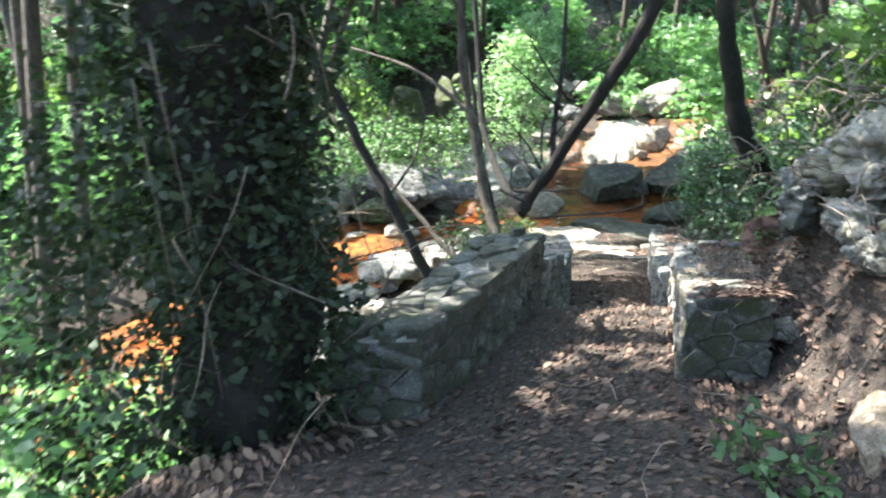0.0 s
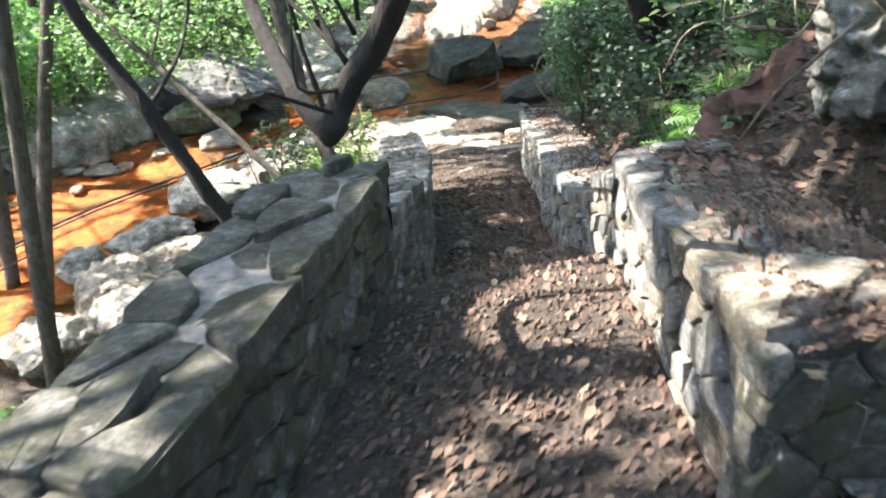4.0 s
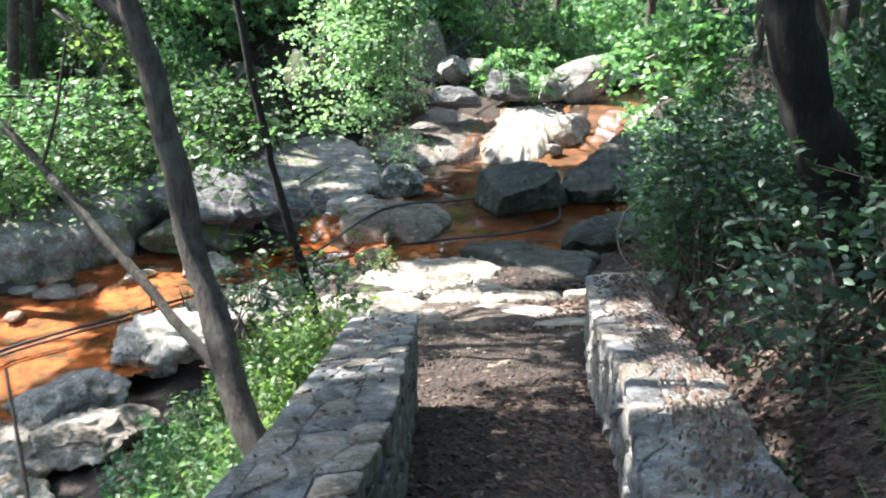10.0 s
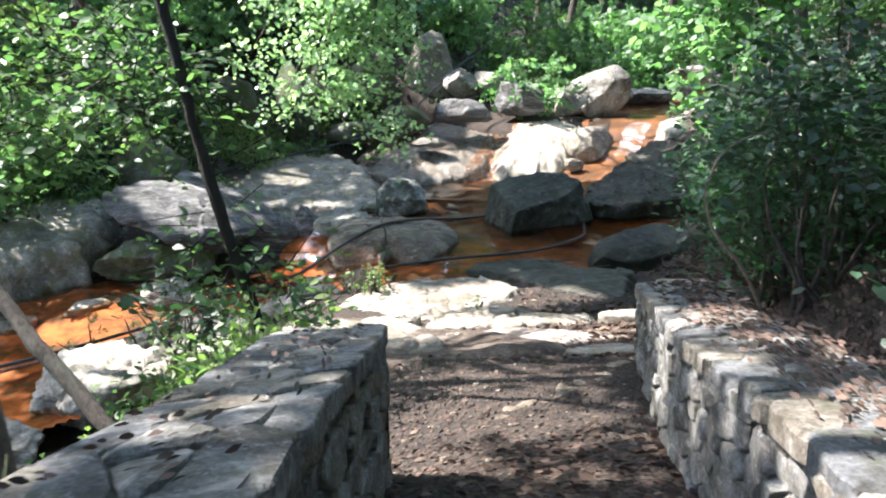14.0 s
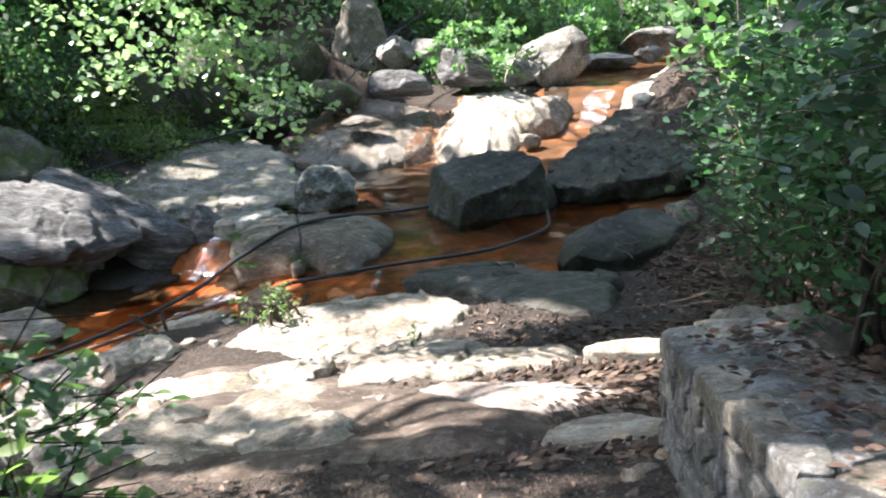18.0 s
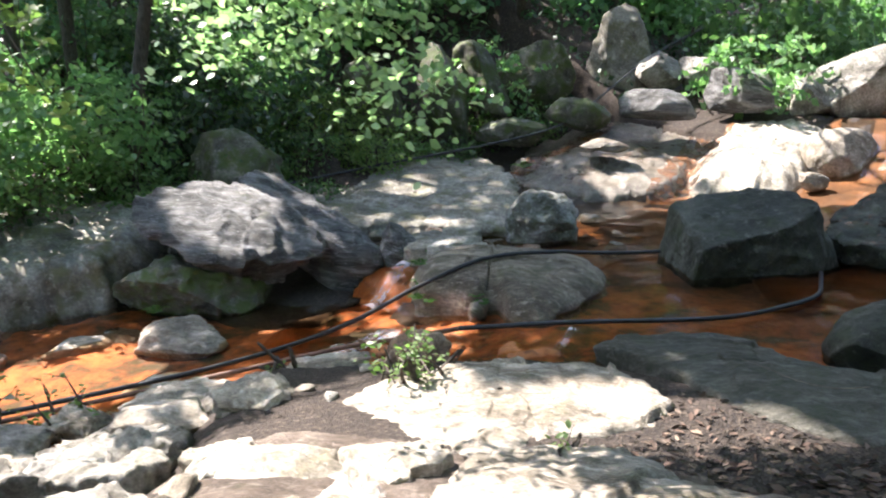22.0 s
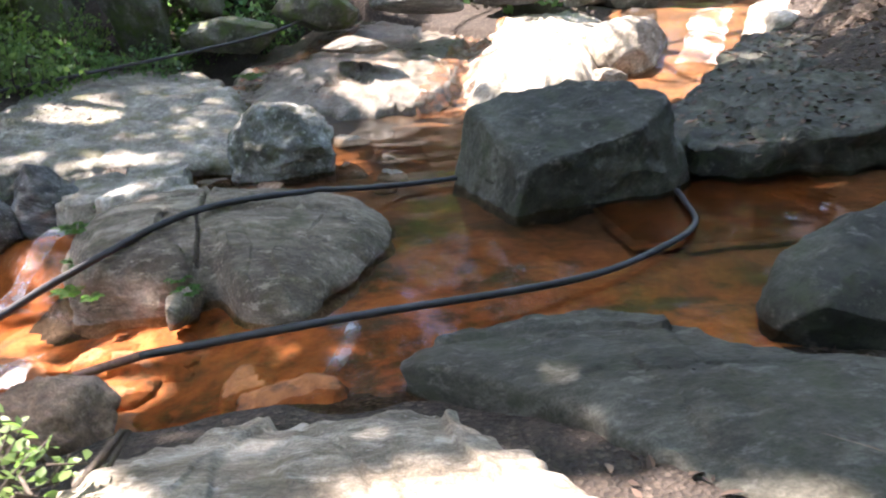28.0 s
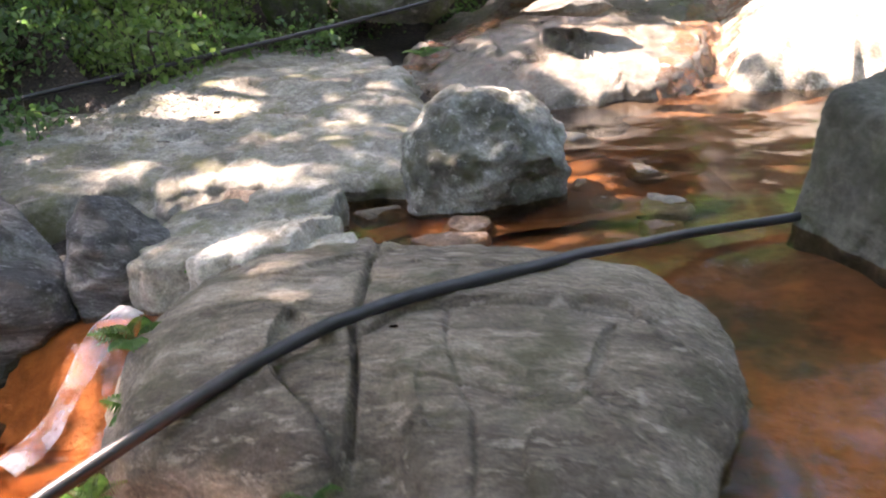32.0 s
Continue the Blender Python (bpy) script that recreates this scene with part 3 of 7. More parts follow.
def tube(points, radii, sides=8, seed=0, rough=0.0):
    pts = [Vector(p) for p in points]
    verts, faces = [], []
    rng = np.random.default_rng(seed)
    for i, p in enumerate(pts):
        d = (pts[min(i + 1, len(pts) - 1)] - pts[max(i - 1, 0)]).normalized()
        a = d.cross(Vector((0.13, 0.97, 0.21))).normalized()
        b = d.cross(a)
        for k in range(sides):
            w = 2 * math.pi * k / sides
            r = float(radii[i] * (1 + rough * rng.uniform(-1, 1)))
            verts.append(p + r * (math.cos(w) * a + math.sin(w) * b))
        if i:
            o = (i - 1) * sides
            for k in range(sides):
                faces.append((o + k, o + (k + 1) % sides, o + sides + (k + 1) % sides, o + sides + k))
    faces.append(tuple(range(sides))[::-1])
    faces.append(tuple(range(len(verts) - sides, len(verts))))
    return verts, faces


def curve_points(keys, n):
    """Catmull-Rom through the keys."""
    k = np.array(keys, float)
    k = np.vstack([2 * k[0] - k[1], k, 2 * k[-1] - k[-2]])
    out = []
    for t in np.linspace(0, len(k) - 3 - 1e-6, n):
        i = int(t)
        u = t - i
        a, b, c, d = k[i : i + 4]
        out.append(0.5 * (2 * b + (c - a) * u + (2 * a - 5 * b + 4 * c - d) * u * u + (3 * b - a - 3 * c + d) * u**3))
    return np.array(out)


def joined(pieces):
    verts, faces = [], []
    for v, f in pieces:
        o = len(verts)
        verts += list(v)
        faces += [tuple(i + o for i in q) for q in f]
    return verts, faces


def leaves_mesh(centres, size, seed, up=0.6, width=0.55, droop=0.15, flat=1.0):
    """Folded leaf blades, six corners each, at the centres."""
    rng = np.random.default_rng(seed)
    n = len(centres)
    c = np.asarray(centres, float)
    ang = rng.uniform(0, 2 * np.pi, n)
    d = np.stack([np.cos(ang), np.sin(ang), (rng.uniform(-0.6, 0.35, n) - droop) * flat], 1)
    d /= np.linalg.norm(d, axis=1)[:, None]
    nrm = rng.normal(size=(n, 3)) * (1 - up) + [0, 0, up]
    s = np.cross(d, nrm)
    s /= np.linalg.norm(s, axis=1)[:, None] + 1e-9
    nrm = np.cross(s, d)
    L = size * rng.uniform(0.6, 1.25, n)[:, None]
    w = L * width * 0.5
    base = c - d * L * 0.5
    l1, l2 = base + d * L * 0.35 + s * w + nrm * L * 0.07, base + d * L * 0.72 + s * w * 0.75 + nrm * L * 0.05
    r1, r2 = base + d * L * 0.35 - s * w + nrm * L * 0.07, base + d * L * 0.72 - s * w * 0.75 + nrm * L * 0.05
    tip = base + d * L - nrm * L * 0.06
    mid = base + d * L * 0.55
    verts = np.stack([base, l1, l2, tip, r2, r1, mid], 1).reshape(-1, 3)
    o = np.arange(n)[:, None] * 7
    quads = np.concatenate([o + np.array([[0, 1, 2, 6]]), o + np.array([[6, 2, 3, 4]]), o + np.array([[0, 6, 4, 5]])], 0)
    return verts, quads


def small_leaves(centres, size, seed):
    """Two-triangle leaves for high crowns."""
    rng = np.random.default_rng(seed)
    n = len(centres)
    a, b = rng.normal(size=(n, 3)) + [0, 0, 0.2], rng.normal(size=(n, 3))
    a /= np.linalg.norm(a, axis=1)[:, None]
    b = np.cross(a, b)
    b /= np.linalg.norm(b, axis=1)[:, None]
    L = size * rng.uniform(0.6, 1.3, n)[:, None]
    c = np.asarray(centres)
    verts = np.stack([c - b * L * 0.5, c + np.cross(a, b) * L * 0.3, c + b * L * 0.5, c - np.cross(a, b) * L * 0.3], 1).reshape(-1, 3)
    return verts, np.arange(4 * n).reshape(n, 4)


def spray_points(c, r, twigs, per, seed, length=0.45, droop=0.25, shell=0.35):
    """Leaf places along short twigs that reach outwards from an ellipsoid's volume; also the twigs."""
    rng = np.random.default_rng(seed)
    d = rng.normal(size=(twigs, 3))
    d /= np.linalg.norm(d, axis=1)[:, None]
    start = np.asarray(c) + d * np.asarray(r) * (rng.uniform(0, 1, (twigs, 1)) ** shell)
    way = d * [1, 1, 0.5] + rng.normal(size=(twigs, 3)) * 0.5
    way /= np.linalg.norm(way, axis=1)[:, None]
    L = length * rng.uniform(0.5, 1.3, (twigs, 1))
    pts = []
    for k in range(per):
        u = (k + 0.5) / per
        side = np.cross(way, [0, 0, 1]) * (0.09 if k % 2 else -0.09) * length * 2
        pts.append(start + way * L * u + side - np.array([0, 0, 1]) * droop * (L * u) ** 2 * 3 + rng.normal(size=(twigs, 3)) * 0.02)
    return np.concatenate(pts), start, start + way * L


# ---- plan: path, walls, stream ----
PATH_Y = (-8, 0, 3.3, 5.2, 6.1, 6.7, 8.2, 9.7, 10.7, 12.0, 13.1, 14.3, 15.1, 16.2, 17.2, 19.0, 21.0)
PATH_Z = (6.2, 4.75, 3.98, 3.72, 3.50, 3.18, 2.45, 1.95, 1.72, 1.42, 1.15, 0.92, 0.68, 0.46, 0.18, 0.02, -0.3)
LEFT_Y, LEFT_X = (-8, 2.9, 3.72, 4.3, 6.24, 7.4, 9.4, 12.1, 15.0, 20.0), (-2.0, -0.9, -0.14, 0.13, 0.82, 1.17, 1.58, 1.91, 1.6, 0.8)
RIGHT_Y, RIGHT_X = (-8, 2.5, 3.9, 5.2, 6.3, 7.9, 9.1, 10.4, 12.3, 14.45, 17.0, 20.0), (0.8, 1.2, 1.28, 1.62, 1.95, 2.32, 2.55, 2.95, 3.36, 3.98, 5.2, 5.6)
# the stream, from upstream down: x, y, level, half width
STREAM = np.array(((24, 44, 1.35, 3.0), (14, 33.5, 1.2, 2.0), (10.6, 30.4, 1.14, 1.3), (9.0, 28.4, 1.1, 0.7), (7.9, 26.7, 0.35, 0.5), (6.4, 25.4, 0.04, 1.2), (4.6, 23.9, 0.0, 2.3),
                   (3.9, 21.5, 0.0, 1.5), (2.7, 20.5, -0.05, 0.62), (1.6, 20.3, -0.22, 0.55), (0.4, 20.35, -0.40, 0.9), (-1.5, 20.0, -0.46, 1.35), (-4.0, 17.9, -0.6, 1.4), (-6.3, 13.5, -0.75, 1.5),
                   (-8.0, 8.0, -0.95, 1.6), (-9.0, 0.0, -1.25, 1.6), (-10.0, -14.0, -1.7, 2.0)))
HOLLOW = np.array(((5.6, 22.3, 0.0, 0.8), (6.6, 22.1, 0.0, 0.7), (7.7, 22.3, 0.0, 0.6)))
SIDE = np.array(((3.4, 24.3, 0.0, 0.55), (1.9, 23.75, 0.0, 0.22), (1.25, 22.9, -0.02, 0.12), (0.82, 22.28, -0.03, 0.16), (0.62, 21.92, -0.38, 0.2), (0.3, 20.9, -0.42, 0.4)))


def along(course, x, y):
    """Distance to a course, its level and half width there, and the side (+1: the near bank)."""
    best = np.full(np.shape(x), 1e9)
    level, width, side = np.zeros_like(best), np.zeros_like(best), np.zeros_like(best)
    for a, b in zip(course[:-1], course[1:]):
        d = b[:2] - a[:2]
        u = np.clip(((x - a[0]) * d[0] + (y - a[1]) * d[1]) / (d @ d), 0, 1)
        px, py = a[0] + u * d[0], a[1] + u * d[1]
        dist = np.hypot(x - px, y - py)
        m = dist < best
        best = np.where(m, dist, best)
        level = np.where(m, a[2] + u * (b[2] - a[2]), level)
        width = np.where(m, a[3] + u * (b[3] - a[3]), width)
        side = np.where(m, np.sign(d[0] * (y - py) - d[1] * (x - px)), side)
    return best, level, width, side


def smooth(a, b, x):
    u = np.clip((x - a) / (b - a), 0, 1)
    return u * u * (3 - 2 * u)


def height(x, y):
    x, y = np.asarray(x, float), np.asarray(y, float)
    pz = np.interp(y, PATH_Y, PATH_Z)
    xl, xr = np.interp(y, LEFT_Y, LEFT_X) - 0.42, np.interp(y, RIGHT_Y, RIGHT_X) + 0.5
    dl, dr = np.maximum(xl - x, 0), np.maximum(x - xr, 0)
    rough = fbm2(x, y, 5, 0.7, 3.0)
    left = pz - 0.75 * smooth(0, 0.5, dl) * smooth(3.3, 3.9, y) * (1 - smooth(12.0, 13.5, y)) - 0.62 * dl
    rise = 0.85 - 0.42 * smooth(6, 9, y)
    lift = (0.62 - 0.3 * smooth(6.8, 9, y)) * smooth(2.4, 4.5, y) * (1 - smooth(13.0, 15.0, y))
    right = pz + lift * smooth(0, 0.9, dr) + rise * dr
    near = np.where(dl > 0, left, np.where(dr > 0, right, pz))
    d, level, width, side = along(STREAM, x, y)
    far = level - 0.1 + 0.13 * np.minimum(d - width, 4.5) + 0.62 * np.maximum(d - width - 4.5, 0)
    far = far + 0.55 * smooth(-1.5, -4, x) * smooth(0.3, 2.5, d - width)
    bank = np.where(side < 0, far, np.maximum(near, level - 0.2)) + rough * (0.05 + 0.25 * smooth(0.6, 3, np.maximum(dl, dr)))
    bed = level - 0.2 + 0.06 * rough
    z = np.minimum(bank, bed + np.maximum(d - width, 0) * 1.1)
    d2, l2, w2, _ = along(SIDE, x, y)
    z = np.minimum(z, l2 - 0.15 + np.maximum(d2 - w2, 0) * 1.4)
    d3, l3, w3, _ = along(HOLLOW, x, y)
    return np.minimum(z, l3 - 0.12 + np.maximum(d3 - w3, 0) * 1.0)


def ground_at(x, y):
    return float(height(np.array([x]), np.array([y]))[0])


# ---- ground: a fine sheet round the walk that widens to the horizon ----
def axis_steps(lo, hi, fine, far, n):
    inner = np.arange(lo, hi + fine / 2, fine)
    grow = (far / 20) ** np.linspace(0, 1, n) * 20
    return np.concatenate([lo - (grow[::-1] - 20) - fine * 4, inner, hi + (grow - 20) + fine * 4])


gx, gy = axis_steps(-9, 13, 0.125, 900, 26), axis_steps(-4, 36, 0.125, 900, 26)
GX, GY = np.meshgrid(gx, gy)
GZ = height(GX.ravel(), GY.ravel()).reshape(GX.shape)
GZ = np.where(np.hypot(GX - 2, GY - 16) > 60, np.minimum(GZ, 30), GZ)
n0, n1 = GX.shape
idx = np.arange(n0 * n1).reshape(n0, n1)
quads = np.stack([idx[:-1, :-1], idx[:-1, 1:], idx[1:, 1:], idx[1:, :-1]], -1).reshape(-1, 4)
ground = mesh_object("ground", np.stack([GX, GY, GZ], -1).reshape(-1, 3), quads, M_SOIL)
tagged(ground, "brown woodland soil with leaf litter", "ground", kind="structure")


# ---- water ----
def water_sheet(name, course, x0, x1, y0, y1, step, extra, label):
    xs, ys = np.arange(x0, x1, step), np.arange(y0, y1, step)
    X, Y = np.meshgrid(xs, ys)
    d, level, width, _ = along(course, X.ravel(), Y.ravel())
    Z = level + 0.012 * fbm2(X.ravel(), Y.ravel(), 3, 2.5, 9.0)
    keep = (d < width + extra).reshape(X.shape)
    i = np.arange(X.size).reshape(X.shape)
    q = np.stack([i[:-1, :-1], i[:-1, 1:], i[1:, 1:], i[1:, :-1]], -1)[keep[:-1, :-1] & keep[1:, 1:]]
    used, inv = np.unique(q, return_inverse=True)
    v = np.stack([X.ravel(), Y.ravel(), Z], 1)[used]
    deep = 0.05 + 0.05 * smooth(0.6, 2.0, width[used])
    bed = v - np.stack([0 * deep, 0 * deep, deep + 0.035 * fbm2(v[:, 0], v[:, 1], 4, 2.2, 5.0)], 1)
    tagged(mesh_object("stream_bed", bed, inv.reshape(q.shape), M_RUSTBED), "stream bed coated with orange rust, coloured browner for shade in the pool", "stream bed", kind="structure")
    ob = tagged(mesh_object(name, v, inv.reshape(q.shape), M_WATER), label, "water", kind="structure")
    ob.visible_shadow = False
    return ob


water_sheet("water", STREAM, -13, 20, -10, 40, 0.1, 0.9, "rust-orange shallow stream water over stained bed")
water_sheet("water", HOLLOW, 5, 9, 20.8, 23.6, 0.08, 0.5, "shallow brown water under the overhanging rock")
water_sheet("water", SIDE, -0.3, 4, 20.4, 25, 0.05, 0.3, "narrow orange side channel between stones")


# ---- boulders and slabs ----
rock("boulder", (5.06, 22.72, 0.14), (1.0, 0.9, 0.72), 3, M_DARK, "large dark green-grey boulder standing in the pool", (0, 0, 8), boxy=2.9, amp=0.05, cuts=3, crag=0.03, blocks=0.012, sub=7,
     planes=((0.12, -0.98, -0.14, 0.66), (-0.97, -0.1, 0.15, 0.84), (-0.25, -0.3, 0.92, 0.72), (0.9, 0.1, 0.3, 0.84)), cracks=((0.9, 0.3, 0.55, 0.02, 0.03),))
rock("boulder", (2.54, 24.0, 0.08), (0.56, 0.52, 0.52), 5, M_LICHEN, "round pale grey lichen-spotted boulder in shallow water", (0, 0, 30), boxy=2.1, amp=0.14, cuts=5, sub=6, planes=((-0.4, -0.6, 0.7, 0.86), (0.8, -0.5, 0.1, 0.86)))
slab_rock = slab("slab", ((3.38, 21.65), (3.3, 22.15), (2.8, 22.45), (2.2, 22.55), (1.7, 22.62), (1.32, 22.35), (1.18, 21.9), (1.26, 21.5), (1.42, 21.18), (1.7, 21.04), (1.98, 20.97), (2.22, 21.05), (2.42, 20.66), (2.62, 20.52), (2.84, 20.56), (3.14, 21.1)), 0.17, (-0.01, 0.085), M_SLABD, "low domed grey-tan slab with a long crack in the stream", 8, dome=0.14, depth=0.4, lip=0.13, bevel=0.26, rough=0.03, ragged=0.035, size=(260, 120), category="rock",
                 cracks=((1.0, 0.04, -0.12, 0.022, 0.07), (0.16, 0.98, -0.2, 0.012, 0.022), (0.98, 0.1, 0.2, 0.01, 0.014), (0.3, 0.95, 0.35, 0.01, 0.014), (0.35, -0.93, 0.45, 0.012, 0.016)))
rock("stone", (2.06, 20.84, -0.06), (0.09, 0.24, 0.12), 10, M_SLABD, "pointed wet stone below the slab", (0, 0, -20), boxy=2.4, sub=4)
slab("boulder", ((-2.55, 22.15), (-2.15, 21.7), (-1.25, 21.5), (-0.6, 21.72), (-0.12, 22.05), (-0.35, 22.45), (-1.1, 22.95), (-2.1, 23.05)), 0.64, (-0.2, 0.3), M_SLATE, "big layered grey slate boulder with white bands", 11, dome=0.12, depth=0.36, lip=0.1, under=0.5, rough=0.06, ragged=0.14, strata=0.035, category="rock")
slab("boulder", ((-1.7, 23.3), (-0.85, 22.72), (0.0, 22.35), (0.58, 22.36), (0.46, 22.75), (-0.3, 23.4), (-1.3, 23.8)), 0.53, (-0.4, 0.1), M_SLATE, "slanting grey slate slab leaning behind a boulder", 12, dome=0.1, depth=0.5, lip=0.16, under=0.15, rough=0.05, strata=0.025, category="rock")
rock("boulder", (-1.75, 21.9, -0.15), (1.0, 0.6, 0.4), 13, M_MOSSY, "grey boulder with yellow-green moss at the waterline", (0, 0, 10), boxy=2.5)
rock("stone", (0.73, 22.75, 0.08), (0.26, 0.24, 0.38), 14, M_SLATE, "upright dark grey veined stone", (0, 12, 20), boxy=2.2, cuts=12)
slab("stone", ((0.86, 22.62), (1.1, 22.52), (1.32, 22.66), (1.2, 22.86), (0.95, 22.86)), 0.17, (0, 0.05), M_PALE, "small pale stone among others", 15, 0.03, 0.3, 0.03, rough=0.03, ragged=0.12, size=(90, 30), group="pale stones by the channel", category="rock")
slab("stone", ((1.15, 22.42), (1.5, 22.32), (1.95, 22.6), (1.8, 22.82), (1.4, 22.72)), 0.25, (0.03, 0.1), M_PALE, "flat pale tan stone lying on a slab", 16, 0.02, 0.3, 0.02, rough=0.045, ragged=0.3, size=(110, 34), group="pale stones by the channel", category="rock")
slab("stone", ((0.72, 23.1), (1.0, 22.95), (1.32, 23.15), (1.2, 23.5), (0.85, 23.45)), 0.19, (0.05, 0.2), M_LEDGE, "flat blue-grey stone on gravel", 17, 0.02, 0.3, 0.02, rough=0.025, ragged=0.12, size=(90, 30), group="pale stones by the channel", category="rock")
slab("stone", ((1.25, 23.2), (1.62, 23.25), (1.72, 23.6), (1.4, 23.72), (1.2, 23.5)), 0.2, (-0.04, 0.15), M_LEDGE, "flat grey stone on gravel", 18, 0.02, 0.3, 0.02, rough=0.025, ragged=0.12, size=(90, 30), group="pale stones by the channel", category="rock")
ledge_rock = slab("bedrock", ((-2.3, 26.3), (-1.9, 27.9), (-0.4, 28.8), (1.2, 28.4), (1.75, 27.2), (2.0, 25.8), (2.1, 24.6), (1.9, 23.95), (1.2, 23.9), (0.4, 24.1), (-0.6, 24.0), (-1.9, 24.5)), 0.3, (0.0, 0.085), M_LEDGE, "broad grey-tan bedrock ledge with gravel", 20, dome=0.06, depth=0.5, lip=0.08, rough=0.032, ragged=0.2, size=(220, 70), cracks=((0.5, 0.87, 0.2, 0.03, 0.03), (0.95, -0.3, 0.9, 0.025, 0.03)))
wet_rock = slab("bedrock", ((1.75, 27.5), (2.0, 29.0), (3.2, 30.0), (4.9, 29.7), (5.2, 28.5), (4.5, 26.9), (3.7, 26.55), (2.9, 26.6), (2.2, 27.0)), 0.5, (0.02, 0.22), M_BED, "wet rust-streaked bedrock with thin running water", 21, dome=0.05, depth=0.6, lip=0.06, rough=0.05, ragged=0.2)
white_rock = slab("bedrock", ((4.85, 26.95), (5.5, 26.35), (6.3, 26.5), (6.95, 27.3), (7.85, 28.0), (8.2, 29.3), (7.4, 30.2), (5.9, 29.9), (5.1, 28.6)), 0.66, (0.02, 0.19), M_PALE, "smooth bright sunlit whaleback rock", 22, dome=0.2, depth=0.6, lip=0.42, bevel=0.5, rough=0.045, ragged=0.14, cracks=((0.5, 0.87, -0.7, 0.03, 0.04), (0.9, -0.4, -0.6, 0.02, 0.03)))
rock("boulder", (7.45, 27.75, 0.55), (0.75, 0.6, 0.5), 23, M_SLAB, "rounded tan shoulder of rock beside the chute", (0, 0, 40), boxy=2.3, amp=0.08, cuts=4, crag=0.02, blocks=0.01)
rock("stone", (6.78, 26.6, 0.3), (0.3, 0.15, 0.15), 26, M_SLAB, "broken tan stone at the lip of the bright rock", (0, 12, 35), boxy=3.2, cuts=12, sub=4)
slope_rock = slab("bedrock", ((5.95, 23.0), (6.08, 22.55), (7.0, 22.5), (8.0, 22.6), (8.9, 23.1), (9.35, 24.5), (9.3, 25.9), (8.75, 26.6), (7.7, 25.3), (6.6, 24.0)), 0.58, (0.035, 0.11), M_DARK, "dark tilted rock slab overhanging a hollow", 24, dome=0.06, depth=0.75, lip=0.05, under=0.13, rough=0.05, ragged=0.18)
bank_top = slab("bedrock", ((8.8, 22.9), (9.6, 21.9), (11.8, 21.2), (13.8, 23.6), (13.2, 27.6), (11.6, 28.6), (10.2, 27.3), (9.25, 26.0), (9.2, 24.4)), 1.4, (0.2, 0.06), M_EARTH, "leaf-strewn earth bank above the stream", 25, dome=0.3, depth=1.3, lip=0.3, bevel=0.3, rough=0.09, ragged=0.3)
slab("bedrock", ((8.95, 26.85), (9.35, 26.55), (10.6, 27.75), (12.0, 29.4), (11.7, 29.9), (10.3, 28.8), (9.2, 27.6)), 1.22, (0.05, 0.05), M_PALE, "long pale sunlit rock beside the chute", 65, dome=0.08, depth=0.7, lip=0.12, rough=0.03, ragged=0.08)
slab("bedrock", ((1.5, 18.11), (1.58, 18.45), (1.8, 18.85), (2.1, 19.08), (2.6, 19.15), (3.1, 19.2), (3.38, 19.1), (3.7, 18.55), (3.7, 18.15), (3.3, 17.9), (2.95, 17.7), (2.5, 17.42), (2.15, 17.55), (1.75, 17.75)), 0.12, (0.0, -0.03), M_SLAB, "broad pale worn slab at the water's edge", 30, dome=0.1, depth=0.5, lip=0.05, bevel=0.1, rough=0.035, ragged=0.16, size=(220, 80), cracks=((0.3, 0.95, -0.35, 0.02, 0.02), (0.9, 0.4, 0.5, 0.014, 0.02)))
slab("bedrock", ((3.26, 19.6), (3.55, 19.85), (4.05, 19.98), (4.5, 19.9), (5.1, 19.4), (5.45, 19.0), (5.4, 18.5), (5.0, 18.0), (4.5, 18.2), (4.1, 18.6), (3.7, 19.15)), 0.1, (0.02, -0.04), M_GREENSLAB, "smooth grey-green slab sloping into the pool", 31, dome=0.07, depth=0.6, lip=0.04, rough=0.035, ragged=0.12, size=(200, 70))
rock("boulder", (6.05, 20.02, 0.0), (0.9, 0.46, 0.42), 32, M_DARK, "dark smooth boulder at the pool's edge", (0, -4, 24), boxy=2.6, amp=0.08, cuts=5, crag=0.02, blocks=0.01, planes=((-0.3, -0.9, -0.1, 0.8), (0, -0.35, 0.93, 0.8)))
rock("stone", (7.0, 20.4, 0.25), (0.26, 0.24, 0.24), 33, M_SLABD, "small rounded stone on the bank")
rock("stone", (1.72, 19.55, -0.02), (0.3, 0.26, 0.2), 34, M_BROWN, "rounded rust-brown stone at the cascade", boxy=2.1, amp=0.08)
slab("bedrock", ((2.2, 15.6), (2.5, 16.05), (3.05, 16.15), (3.5, 16.02), (4.1, 15.75), (4.0, 15.3), (3.6, 15.1), (3.0, 14.85), (2.45, 14.75)), 0.6, (0.0, -0.17), M_PINK, "flat pinkish-grey flagstone at the foot of the path", 36, dome=0.03, depth=0.3, lip=0.03, rough=0.03, ragged=0.22, size=(180, 60), cracks=((0.95, 0.3, 0.45, 0.012, 0.02), (0.2, 0.98, 0.15, 0.012, 0.018)))
slab("bedrock", ((2.5, 16.55), (2.8, 17.15), (3.25, 17.45), (3.65, 17.25), (4.15, 16.8), (3.8, 16.4), (3.1, 16.45)), 0.33, (0.0, -0.12), M_SLAB, "low tan slab between the flagstone and the water", 37, dome=0.06, depth=0.4, lip=0.04, rough=0.035, ragged=0.2)
